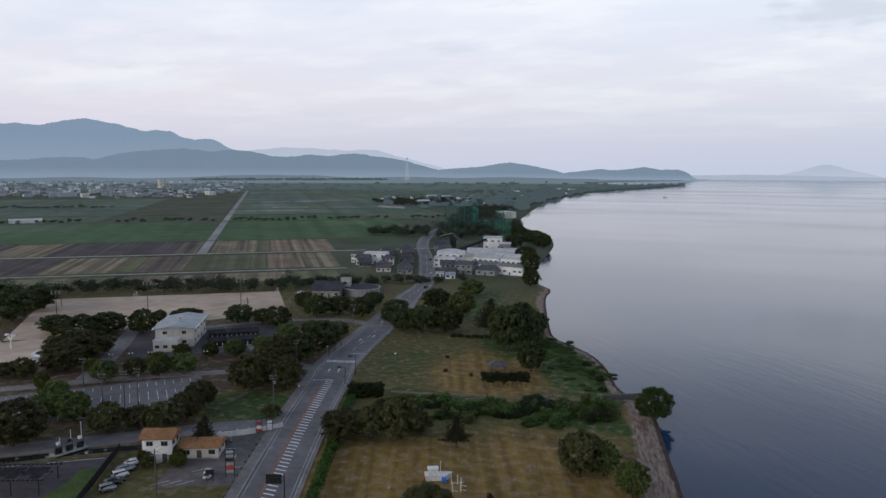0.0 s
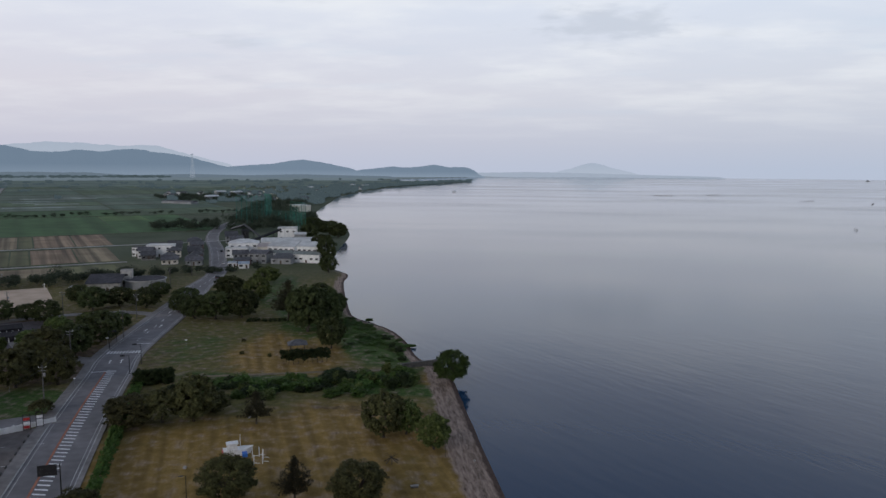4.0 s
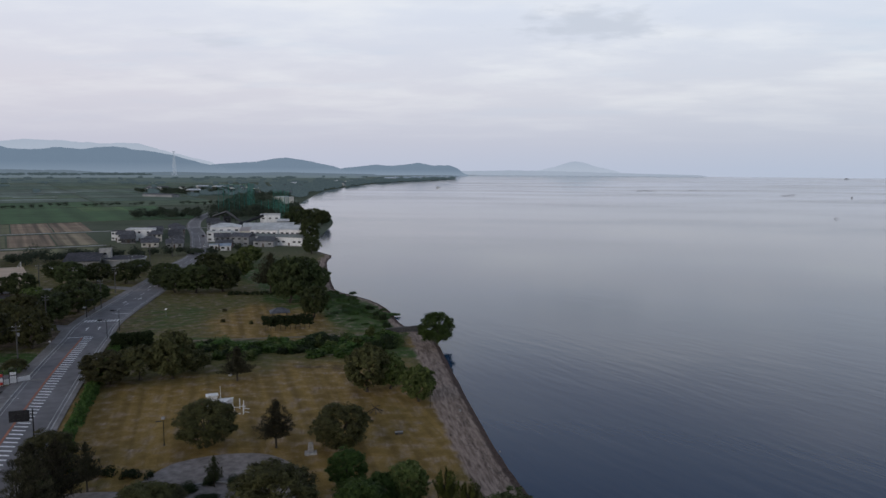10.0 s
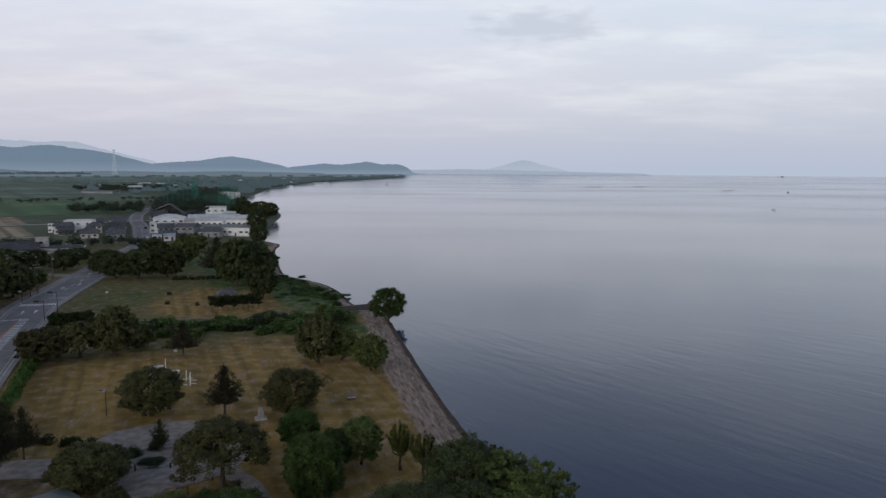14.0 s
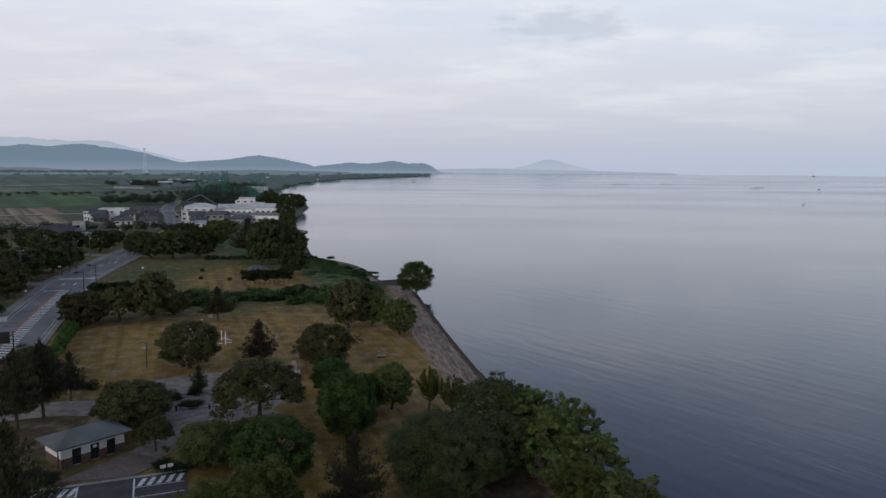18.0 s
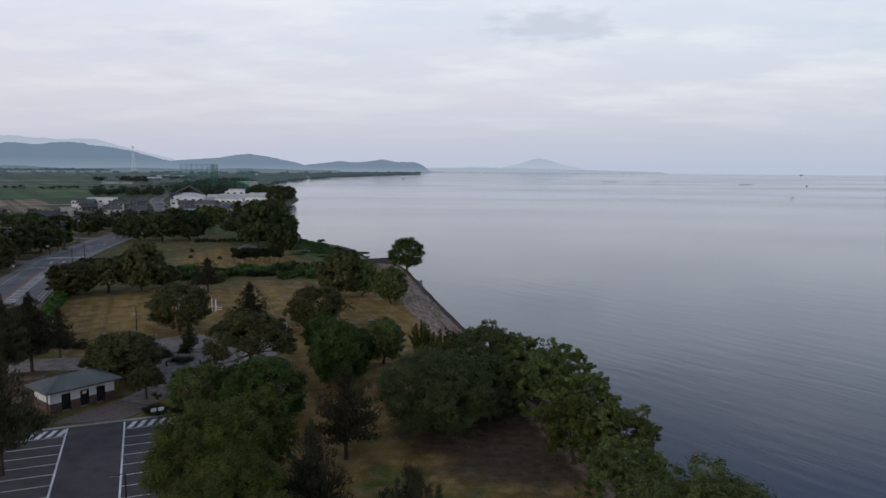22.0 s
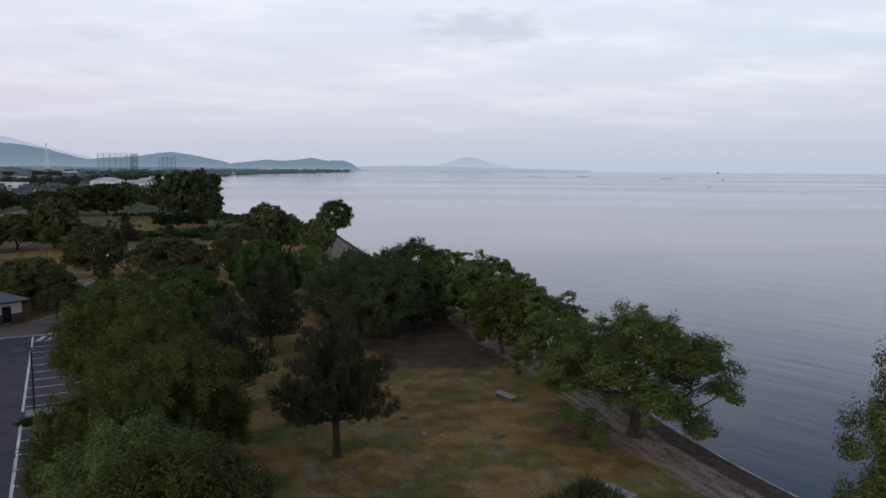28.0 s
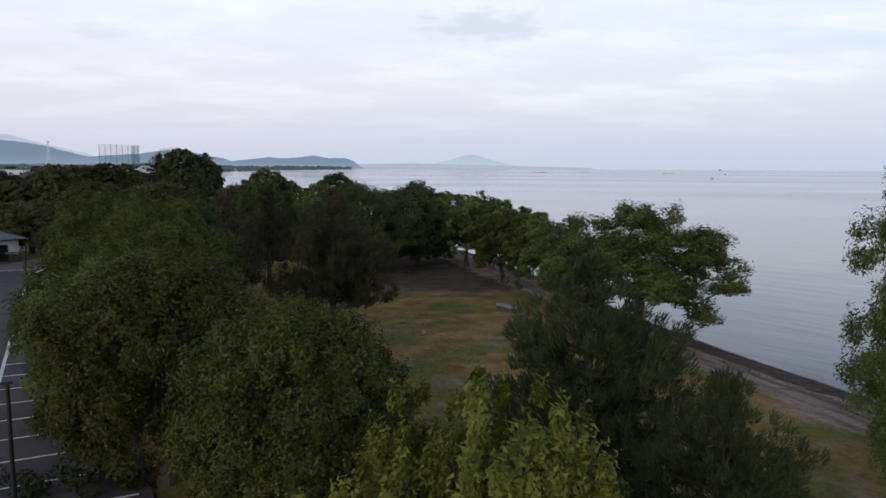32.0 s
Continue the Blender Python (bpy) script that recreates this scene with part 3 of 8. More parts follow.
def make_ground():
    ang = np.concatenate([np.arange(-62, 48, 0.3), np.arange(48, 298, 4.0)])
    rad = np.concatenate([[0.002, 2, 4, 8], np.geomspace(12, 4950, 240)])
    A, R = np.meshgrid(np.radians(ang), rad)
    x, y = (R * np.sin(A)).ravel(), (R * np.cos(A)).ravel()
    d = shore_distance(x, y)
    width = beach_width(y)
    u = np.clip(d / width, 0, 1)
    z = np.where(d > 0, -0.5 + 0.5 * (u * u * (3 - 2 * u)) ** 0.7, -0.5 + np.maximum(d * 0.12, -3))
    z += np.where(d > 0.5, 0.04 * (np.sin(x * 0.23 + 1.3 * np.sin(y * 0.11)) - 1.1) * np.clip(u, 0, 1), 0)
    near = (R.ravel() < 400)
    dry = np.maximum.reduce([
        blob(x, y, -48, 130, 36, 28), 0.75 * blob(x, y, -34, 152, 26, 22), blob(x, y, -66, 220, 17, 30, 12), 0.85 * blob(x, y, -14, 115, 14, 40, -15), blob(x, y, -8, 52, 20, 24), blob(x, y, -20, 90, 22, 18),
        blob(x, y, 14, 30, 12, 25), 0.9 * blob(x, y, 5, 70, 14, 30, 12), blob(x, y, -15, 200, 6, 16)]) * near
    dry = dry * (1 - 0.35 * blob(x, y, -2, 48, 6, 10) - 0.25 * blob(x, y, 6, 36, 7, 7))
    lush = np.maximum.reduce([0.9 * blob(x, y, -119, 164, 15, 13), 0.5 * blob(x, y, -100, 222, 16, 30, 10), blob(x, y, -40, 238, 15, 38, 22), blob(x, y, -45, 187, 50, 6, -6), blob(x, y, -78, 290, 16, 60, 14) * 0.8, 0.85 * blob(x, y, -106, 335, 9, 48, 12), 0.4 * blob(x, y, -88, 240, 12, 26, 10)]) * near
    # plain: where the haze-greyed ground colour takes over
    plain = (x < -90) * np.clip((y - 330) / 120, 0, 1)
    soil = np.maximum.reduce([blob(x, y, 6, 74, 12, 16, 10), 0.6 * blob(x, y, 14, 46, 4, 8), 0.5 * blob(x, y, -28, 168, 34, 5, -8), 0.72 * blob(x, y, -165, 190, 70, 90, 30), 0.7 * blob(x, y, -240, 230, 60, 60), 0.6 * blob(x, y, -60, 84, 16, 22)]) * near
    soil = soil * (1 - blob(x, y, -119, 164, 15, 13)) * (1 - 0.8 * blob(x, y, -108, 178, 6, 12, 20))
    sand = np.where(d > 0, np.clip(1.42 - u, 0, 1), 1) * np.interp(y, [0, 30, 60, 90, 400], [1, 1, 0.9, 1, 1])
    wet = np.where(d > 0, np.clip(1.1 - d / np.interp(y, [40, 60, 90, 130], [3.6, 3.2, 2.4, 2.2]), 0, 1), 1)
    na, nr = len(ang), len(rad)
    faces = []
    for i in range(nr - 1):
        o = i * na
        faces += [(o + j, o + na + j, o + na + (j + 1) % na, o + (j + 1) % na) for j in range(na)]
    me = bpy.data.meshes.new("ground")
    me.from_pydata(np.stack([x, y, z], 1).tolist(), [], [f[::-1] for f in faces])
    for key, val in (("patch", 0.5 * near * (d > 3) * np.interp(y, [60, 100], [1.16, 0.55])), ("dry", dry), ("lush", lush), ("soil", soil), ("sand", sand), ("wet", wet), ("plain", plain)):
        at = me.attributes.new(key, "FLOAT", "POINT")
        at.data.foreach_set("value", np.asarray(val, np.float32))
    me.materials.append(ground_material())
    me.shade_smooth()
    tagged(part("ground", me), "flat lakeside land, dry and green grass, sandy shore", "ground", "", "structure")


make_ground()
k = 96
ring = [(4960 * math.sin(2 * math.pi * i / k), 4960 * math.cos(2 * math.pi * i / k)) for i in range(k)]
water = part("water", mesh_of("water", [(x, y, -0.5) for x, y in ring], [tuple(range(k))[::-1]], water_material()))
tagged(water, "calm grey-blue lake water with fine ripples", "lake", "", "structure")

# ---------------- hills on the far shores ----------------
def hills(name, mat, far, depth, crest, label):
    """A wooded ridge: its crest by bearing in degrees and height, spurs and hollows down its slopes."""
    ctr = sorted(crest)
    lo, hi = ctr[0][0] - 0.6, ctr[-1][0] + 0.6
    az = np.arange(lo, hi, 0.1)
    h = np.interp(az, [lo] + [c for c, t in ctr] + [hi], [0] + [t for c, t in ctr] + [0])
    k = np.hanning(9)
    h = np.convolve(np.pad(h, 4, mode="edge"), k / k.sum(), "valid")
    rough = np.array([noise.fractal(Vector((a * 1.1, far * 0.01, 3)), 0.7, 2.1, 6) for a in az])
    h = np.maximum(h * (1 + 0.012 * rough) + 2.6 * rough * (h > 20), 0)
    prof = [0.0, 0.2, 0.38, 0.55, 0.7, 0.83, 0.93, 1.0, 0.8]
    verts, faces, m = [], [], len(prof)
    for a, t in zip(np.radians(az), h):
        for j, p in enumerate(prof):
            spur = noise.fractal(Vector((math.degrees(a) * 0.8 + 0.25 * j, j * 0.35, far * 0.01)), 0.8, 2.0, 4)
            r = far + depth * (j / (m - 1)) + 0.35 * depth * spur * (0 < p < 1)
            verts.append((r * math.sin(a), r * math.cos(a), -3 + (t + 3) * p))
    for i in range(len(az) - 1):
        faces += [(i * m + j, (i + 1) * m + j, (i + 1) * m + j + 1, i * m + j + 1) for j in range(m - 1)]
    tagged(part(name, mesh_of(name, verts, faces, mat, True)), label, "hills", "", "structure")


# the ranges' blue is painted haze, a glow that pales towards the foot
HAZE_GLOW = (0.270, 0.345, 0.445)
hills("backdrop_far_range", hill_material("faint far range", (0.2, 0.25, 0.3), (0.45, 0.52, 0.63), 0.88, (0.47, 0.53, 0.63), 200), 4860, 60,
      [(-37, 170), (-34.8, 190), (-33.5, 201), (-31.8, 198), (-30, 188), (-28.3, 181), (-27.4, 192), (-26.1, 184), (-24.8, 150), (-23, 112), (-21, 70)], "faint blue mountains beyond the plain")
hills("backdrop_mountain", hill_material("hazy blue mountain", (0.05, 0.075, 0.09), (0.245, 0.335, 0.460), 0.82, HAZE_GLOW, 260), 4500, 220,
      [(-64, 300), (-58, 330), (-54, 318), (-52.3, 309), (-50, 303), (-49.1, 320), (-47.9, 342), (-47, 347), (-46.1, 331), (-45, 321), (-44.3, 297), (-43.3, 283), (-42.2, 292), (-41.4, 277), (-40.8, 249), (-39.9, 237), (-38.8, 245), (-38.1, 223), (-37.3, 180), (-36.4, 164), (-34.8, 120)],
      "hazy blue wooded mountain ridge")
hills("backdrop_ridge", hill_material("dark blue wooded ridge", (0.03, 0.045, 0.05), (0.215, 0.295, 0.400), 0.76, HAZE_GLOW, 70), 4250, 200,
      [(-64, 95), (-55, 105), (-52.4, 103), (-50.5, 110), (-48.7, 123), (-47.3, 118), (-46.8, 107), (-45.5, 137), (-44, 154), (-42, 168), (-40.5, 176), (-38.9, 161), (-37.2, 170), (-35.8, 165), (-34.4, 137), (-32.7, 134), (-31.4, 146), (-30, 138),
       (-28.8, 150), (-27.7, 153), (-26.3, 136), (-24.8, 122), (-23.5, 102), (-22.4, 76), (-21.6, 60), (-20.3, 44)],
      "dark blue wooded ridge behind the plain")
hills("backdrop_shore_hills", hill_material("blue shore hills", (0.03, 0.045, 0.055), (0.225, 0.305, 0.410), 0.78, HAZE_GLOW, 45), 4350, 160,
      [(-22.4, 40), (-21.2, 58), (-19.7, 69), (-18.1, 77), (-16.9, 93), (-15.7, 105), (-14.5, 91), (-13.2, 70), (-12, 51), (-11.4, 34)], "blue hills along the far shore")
hills("backdrop_cape_hills", hill_material("pale shore hills", (0.03, 0.045, 0.055), (0.225, 0.305, 0.410), 0.78, HAZE_GLOW, 35), 4450, 120,
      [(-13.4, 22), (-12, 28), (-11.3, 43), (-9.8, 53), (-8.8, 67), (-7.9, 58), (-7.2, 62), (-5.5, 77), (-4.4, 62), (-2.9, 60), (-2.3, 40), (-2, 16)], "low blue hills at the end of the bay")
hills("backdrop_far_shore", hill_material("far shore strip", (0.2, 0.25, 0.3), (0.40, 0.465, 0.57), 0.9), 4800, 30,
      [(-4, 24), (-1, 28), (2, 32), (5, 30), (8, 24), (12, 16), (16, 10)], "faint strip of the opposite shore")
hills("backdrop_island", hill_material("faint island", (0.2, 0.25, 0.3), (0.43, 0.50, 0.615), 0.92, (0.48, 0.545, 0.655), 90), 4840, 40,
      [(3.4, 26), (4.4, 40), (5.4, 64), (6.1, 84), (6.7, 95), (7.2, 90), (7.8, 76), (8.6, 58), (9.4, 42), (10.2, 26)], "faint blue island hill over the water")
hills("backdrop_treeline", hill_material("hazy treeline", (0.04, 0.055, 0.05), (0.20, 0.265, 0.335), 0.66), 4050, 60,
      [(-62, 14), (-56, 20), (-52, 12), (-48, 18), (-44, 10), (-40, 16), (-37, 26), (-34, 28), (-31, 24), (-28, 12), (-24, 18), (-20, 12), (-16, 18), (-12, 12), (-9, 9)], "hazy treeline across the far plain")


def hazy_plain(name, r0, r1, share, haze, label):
    """A sheet of far fields with haze painted in as a share of glow, on the land side of the bay."""
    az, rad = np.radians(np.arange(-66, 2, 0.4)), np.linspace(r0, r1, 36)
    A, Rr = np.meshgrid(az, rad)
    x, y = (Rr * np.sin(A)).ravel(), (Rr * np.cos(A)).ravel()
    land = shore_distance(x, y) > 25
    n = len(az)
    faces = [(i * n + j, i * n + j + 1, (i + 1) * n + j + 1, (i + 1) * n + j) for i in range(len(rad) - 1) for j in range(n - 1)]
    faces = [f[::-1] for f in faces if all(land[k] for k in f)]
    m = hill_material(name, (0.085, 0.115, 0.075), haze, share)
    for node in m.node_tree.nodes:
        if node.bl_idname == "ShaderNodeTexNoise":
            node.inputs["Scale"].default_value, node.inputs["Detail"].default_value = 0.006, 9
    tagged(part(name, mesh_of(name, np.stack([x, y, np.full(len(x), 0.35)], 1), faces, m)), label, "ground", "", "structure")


# two steps of painted haze, the farther sheet glowing more
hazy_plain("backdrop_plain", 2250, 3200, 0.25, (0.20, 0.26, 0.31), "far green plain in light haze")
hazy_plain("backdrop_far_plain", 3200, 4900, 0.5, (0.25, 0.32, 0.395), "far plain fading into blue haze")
# ---------------- trees ----------------
def leaf_cloud(rng, centres, sizes, count, leaf, flat=0.38, needle=False, outs=None):
    """Many small leaves on tufts: centres (n,3), sizes (n,3), count leaves a tuft, leaf size; outs: the way each tuft faces. Returns verts and faces."""
    n = len(centres)
    d = rng.normal(size=(n, count, 3))
    r = np.linalg.norm(d, axis=2, keepdims=True)
    d /= r
    p = centres[:, None, :] + d * np.minimum(0.42 + 0.25 * r, 1.35) * sizes[:, None, :]
    p = p.reshape(-1, 3)
    m = len(p)
    d = d.reshape(-1, 3)
    face = d * 0.6 if outs is None else d * 0.35 + 0.65 * np.repeat(outs, count, axis=0)
    if needle:
        slim = 0.16 if leaf > 0.2 else 0.085
        nrm = face * 0.95 + np.array([0, 0, 0.62]) + rng.normal(size=(m, 3)) * 0.3
        nrm /= np.linalg.norm(nrm, axis=1)[:, None]
        side = np.cross(nrm, rng.normal(size=(m, 3)))
        side /= np.linalg.norm(side, axis=1)[:, None]
        s = leaf * rng.uniform(0.7, 1.3, (m, 1))
        v = np.stack([p - side * s * slim, p + side * s * slim, p + nrm * s * 1.2], 1).reshape(-1, 3)
        return v, np.arange(m * 3).reshape(-1, 3)
    nrm = face + rng.normal(size=(m, 3)) * 0.42 + np.array([0, 0, flat])
    nrm /= np.linalg.norm(nrm, axis=1)[:, None]
    t = np.cross(nrm, rng.normal(size=(m, 3)))
    t /= np.linalg.norm(t, axis=1)[:, None]
    w = np.cross(nrm, t)
    s = leaf * rng.uniform(0.6, 1.35, (m, 1))
    v = np.stack([p - t * s * 0.9 - w * s * 0.35, p - t * s * 0.5 + w * s * 0.55, p + t * s * 1.0], 1).reshape(-1, 3)
    return v, np.arange(m * 3).reshape(-1, 3)


def raw_mesh(name, v, f, mat):
    me = bpy.data.meshes.new(name)
    nv, nf, k = len(v), len(f), f.shape[1]
    me.vertices.add(nv)
    me.vertices.foreach_set("co", np.asarray(v, np.float32).ravel())
    me.loops.add(nf * k)
    me.loops.foreach_set("vertex_index", np.asarray(f, np.int32).ravel())
    me.polygons.add(nf)
    me.polygons.foreach_set("loop_start", np.arange(nf, dtype=np.int32) * k)
    me.polygons.foreach_set("loop_total", np.full(nf, k, np.int32))
    me.update(calc_edges=True)
    me.materials.append(mat)
    return me


def limbs_mesh(name, rng, height, r0, fork, tips, bend=0.35):
    """Tapered trunk up to fork * height, then a limb to every tip."""
    bm = bmesh.new()
    base, top = Vector((0, 0, -0.1)), Vector((rng.normal() * 0.03 * height, rng.normal() * 0.03 * height, fork * height))
    mid = (base + top) / 2 + Vector((rng.normal(), rng.normal(), 0)) * 0.03 * height
    rod(bm, base, Vector((0, 0, 0.35)), r0 * 1.5, r0 * 1.05)
    rod(bm, Vector((0, 0, 0.3)), mid, r0 * 1.05, r0 * 0.85)
    rod(bm, mid, top, r0 * 0.86, r0 * 0.7)
    for tip in tips:
        tip = Vector(tip)
        knee = top.lerp(tip, 0.5) + Vector((0, 0, (tip - top).length * bend * 0.4)) + Vector(rng.normal(size=3)) * 0.05 * height
        rod(bm, top, knee, r0 * 0.48, r0 * 0.28, 6)
        rod(bm, knee, tip, r0 * 0.28, r0 * 0.08, 5)
    me = bpy.data.meshes.new(name)
    bm.to_mesh(me)
    bm.free()
    me.materials.append(BARK)
    return me


def crown_points(rng, kind, h, w, fine=1):
    """Tufts of a crown, height h, width w, by habit: centres, half sizes, bough ends, and the way each tuft faces.
    A crown is a set of rounded lobes, each clad with tufts on its outer and upper side only."""
    pts, siz, ends, outs = [], [], [], []

    def lobe(c, r, n, size, flat=0.85, under=-0.25):
        c = np.array(c, float)
        ends.append(tuple(c))
        k = 0
        while k < n:
            d = rng.normal(size=3)
            d /= np.linalg.norm(d)
            if d[2] < under:
                continue
            k += 1
            pts.append(tuple(c + d * r * rng.uniform(0.75, 1.08) * (1, 1, flat)))
            z = size * rng.uniform(0.65, 1.35)
            siz.append((z, z, z * 0.8))
            outs.append(d)

    many = {0: 6, 1: 8, 2: 13, 3: 22, 4: 26}[fine]

    def skin(n, cz, rx, rz, size, low=-0.9):
        """A closed layer of tufts under the lobes, so that no gap shows the inside."""
        for i in range(n):
            u, a = 1 - (1 - low) * (i + 0.5) / n, i * 2.4 + rng.normal() * 0.2
            q = max(0.0, 1 - abs(u) ** (2 if u > 0 else 2.8)) ** 0.5
            k = rng.uniform(0.92, 1.06)
            pts.append((q * math.cos(a) * rx * k, q * math.sin(a) * rx * k, cz + u * rz * k))
            siz.append((size, size, size * 0.9)), outs.append((q * math.cos(a), q * math.sin(a), u))
    if kind == "pine":
        levels, arms0 = (9, 7) if fine < 3 else (9, 8)
        for i in range(levels):
            u = i / (levels - 1)
            z, reach = h * (0.27 + 0.66 * u), w * 0.5 * (1 - u ** 1.4) ** 0.85 * rng.uniform(0.82, 1.12) + 0.22
            arms, a0 = int(arms0 - 3 * u), rng.uniform(0, 6.28)
            for j in range(arms):
                a, l = a0 + j * 6.28 / arms + rng.normal() * 0.25, reach * rng.uniform(0.66, 1.12)
                ends.append((l * math.cos(a), l * math.sin(a), z + 0.16 * l))
                steps = max(2, int(l / (0.62 if fine < 3 else 0.36)))
                for q in np.linspace(0.3, 1.0, steps):
                    for sgn in (-1, 1) if q < 0.95 else (0,):
                        spread = sgn * (0.12 + 0.35 * l * q * 0.25) * rng.uniform(0.6, 1.3)
                        px, py = l * q * math.cos(a) - spread * math.sin(a), l * q * math.sin(a) + spread * math.cos(a)
                        pz = z + 0.34 * l * q * q - 0.14 * l * q + rng.normal() * 0.09
                        k = rng.uniform(0.8, 1.25)
                        out = (math.cos(a) * 0.7, math.sin(a) * 0.7, 0.5)
                        if fine < 3:
                            pts.append((px, py, pz)), siz.append((0.40 * k, 0.40 * k, 0.26 * k)), outs.append(out)
                        else:  # upright shoots along the arm
                            for _ in range(2):
                                o = rng.normal(size=3) * (0.17, 0.17, 0.06)
                                pts.append((px + o[0], py + o[1], pz + o[2] + 0.22)), siz.append((0.11 * k, 0.11 * k, 0.26 * k)), outs.append(out)
        for z in np.linspace(0.8, 1.0, 5):
            pts.append((0, 0, h * z)), siz.append((0.16, 0.16, 0.32)), outs.append((0, 0, 1))
    elif kind == "layer":  # broad umbrella of flat-topped lobes
        for i in range(44):
            u, a = (i + 0.5) / 44, i * 2.4 + rng.normal() * 0.3
            l = w * 0.41 * math.sqrt(u)
            low = rng.uniform(0, 0.22) if i % 3 == 0 else 0
            lobe((l * math.cos(a), l * math.sin(a), h * (0.82 - 0.46 * u ** 1.7 - low + rng.normal() * 0.03)), w * rng.uniform(0.085, 0.135), many, 0.040 * w, 0.65, -0.6)
        skin(many * 8, h * 0.48, w * 0.43, h * 0.40, 0.055 * w, -0.2)
    elif kind == "spread":  # separate leaf clumps at the ends of long limbs, gaps between
        for i in range(72):
            u, a = 1 - 1.35 * (i + 0.5) / 72, i * 2.4 + rng.normal() * 0.3
            q, r = math.sqrt(1 - u * u), rng.uniform(0.55, 1.05)
            lobe((q * math.cos(a) * r * w * 0.42, q * math.sin(a) * r * w * 0.42, h * (0.46 + (0.44 if u > 0 else 0.55) * u * r - 0.06 * q * r + rng.normal() * 0.02)), w * rng.uniform(0.055, 0.095), int(many * 0.65), 0.034 * w, 0.8, -0.7)
    elif kind == "willow":  # heavy rounded masses
        for i in range(44):
            u, a = 1 - 1.8 * (i + 0.5) / 44, i * 2.4 + rng.normal() * 0.3
            q = math.sqrt(max(0.0, 1 - u * u))
            r = rng.uniform(0.72, 1.02)
            lobe((q * math.cos(a) * r * w * 0.38, q * math.sin(a) * r * w * 0.38, h * (0.50 + 0.40 * u * r)), w * rng.uniform(0.09, 0.15), many, 0.040 * w, 1.0, -0.6)
        skin(many * 8, h * 0.50, w * 0.33, h * 0.37, 0.06 * w)
    elif kind == "sprig":  # thin upright sprays with gaps
        for i in range(30):
            a, u = i * 2.4 + rng.normal() * 0.3, rng.uniform(0.15, 1.0) ** 0.6
            foot, tip = np.array([0.12 * w * math.cos(a), 0.12 * w * math.sin(a), h * 0.35]), np.array([w * 0.5 * u * math.cos(a), w * 0.5 * u * math.sin(a), h * (0.97 - 0.42 * u * u * rng.uniform(0.5, 1.1))])
            ends.append(tuple(tip))
            for q in np.linspace(0.25, 1.0, 6):
                k = 0.085 * w * (1.25 - 0.8 * q)
                pts.append(tuple(foot + (tip - foot) * q + rng.normal(size=3) * 0.05))
                siz.append((k, k, k * 1.3)), outs.append((math.cos(a), math.sin(a), 0.5))
    else:  # dome: dense round crown
        for i in range(46):
            u, a = 1 - 1.94 * (i + 0.5) / 46, i * 2.4 + rng.normal() * 0.3
            q = max(0.0, 1 - abs(u) ** (2 if u > 0 else 2.8)) ** 0.5
            r = rng.uniform(0.86, 1.04)
            lobe((q * math.cos(a) * r * w * 0.385, q * math.sin(a) * r * w * 0.385, h * (0.51 + 0.38 * u * r)), w * rng.uniform(0.075, 0.115), many, 0.042 * w, 0.9, -0.6)
        skin(many * 11, h * 0.51, w * 0.375, h * 0.39, 0.06 * w)
    return np.array(pts), np.array(siz), np.array(ends), np.array(outs)


PROTO = {}


def tree_meshes(kind, leafs, detail, seed):
    """One tree of unit height and width 1 x 1 scaled later: trunk and crown meshes at a nominal 8 m by 8 m."""
    key = (kind, leafs, detail, seed)
    if key in PROTO:
        return PROTO[key]
    rng = np.random.default_rng(100 + seed * 17 + len(kind) * 5 + detail)
    h, w = 8.0, {"pine": 6.4, "sprig": 4.0}.get(kind, 8.0)
    c, s, ends, outs = crown_points(rng, kind, h, w, detail)
    count, leaf = {0: (15, 0.35), 1: (24, 0.26), 2: (46, 0.128), 3: (86, 0.070), 4: (170, 0.052)}[detail]
    if kind == "pine":
        count, leaf = {0: (16, 0.42), 1: (22, 0.36), 2: (34, 0.28), 3: (64, 0.17), 4: (64, 0.17)}[detail]
    if kind == "sprig":
        count, leaf = 150, 0.075
    v, f = leaf_cloud(rng, c, s, count, leaf, needle=kind == "pine", outs=outs)
    if kind != "pine" and detail >= 3:  # young shoots standing out of the crown
        up = np.repeat(rng.uniform(0, 1, len(v) // 3) ** 6, 3)
        v[:, 2] += 0.42 * up
    if kind == "willow":
        drop = rng.uniform(0, 1, len(v) // 3).repeat(3)
        v[:, 2] -= 0.4 * drop * np.clip(np.hypot(v[:, 0], v[:, 1]) / (w * 0.4), 0, 1.2)
    crown = raw_mesh("crown", v, f, LEAF[leafs])
    pick = rng.permutation(len(ends))[:{0: 4, 1: 7, 2: 14, 3: 26, 4: 30}[detail]]
    if kind == "pine":
        bm = bmesh.new()
        rod(bm, (0, 0, -0.1), (0, 0, 0.4), 0.26, 0.19)
        rod(bm, (0, 0, 0.38), (0.12, 0.05, h * 0.5), 0.19, 0.13)
        rod(bm, (0.12, 0.05, h * 0.5), (0, 0, h * 0.97), 0.13, 0.03)
        for x, y, z in ends[::1 if detail > 1 else 3]:
            rod(bm, (0.05, 0.02, z - 0.25 * math.hypot(x, y)), (x * 0.88, y * 0.88, z), 0.055, 0.02, 5)
        trunk = bpy.data.meshes.new("trunk")
        bm.to_mesh(trunk)
        bm.free()
        trunk.materials.append(BARK)
    else:
        trunk = limbs_mesh("trunk", rng, h, 0.22, {"layer": 0.32, "spread": 0.24, "willow": 0.30}.get(kind, 0.28), [tuple(ends[j] * 0.88) for j in pick])
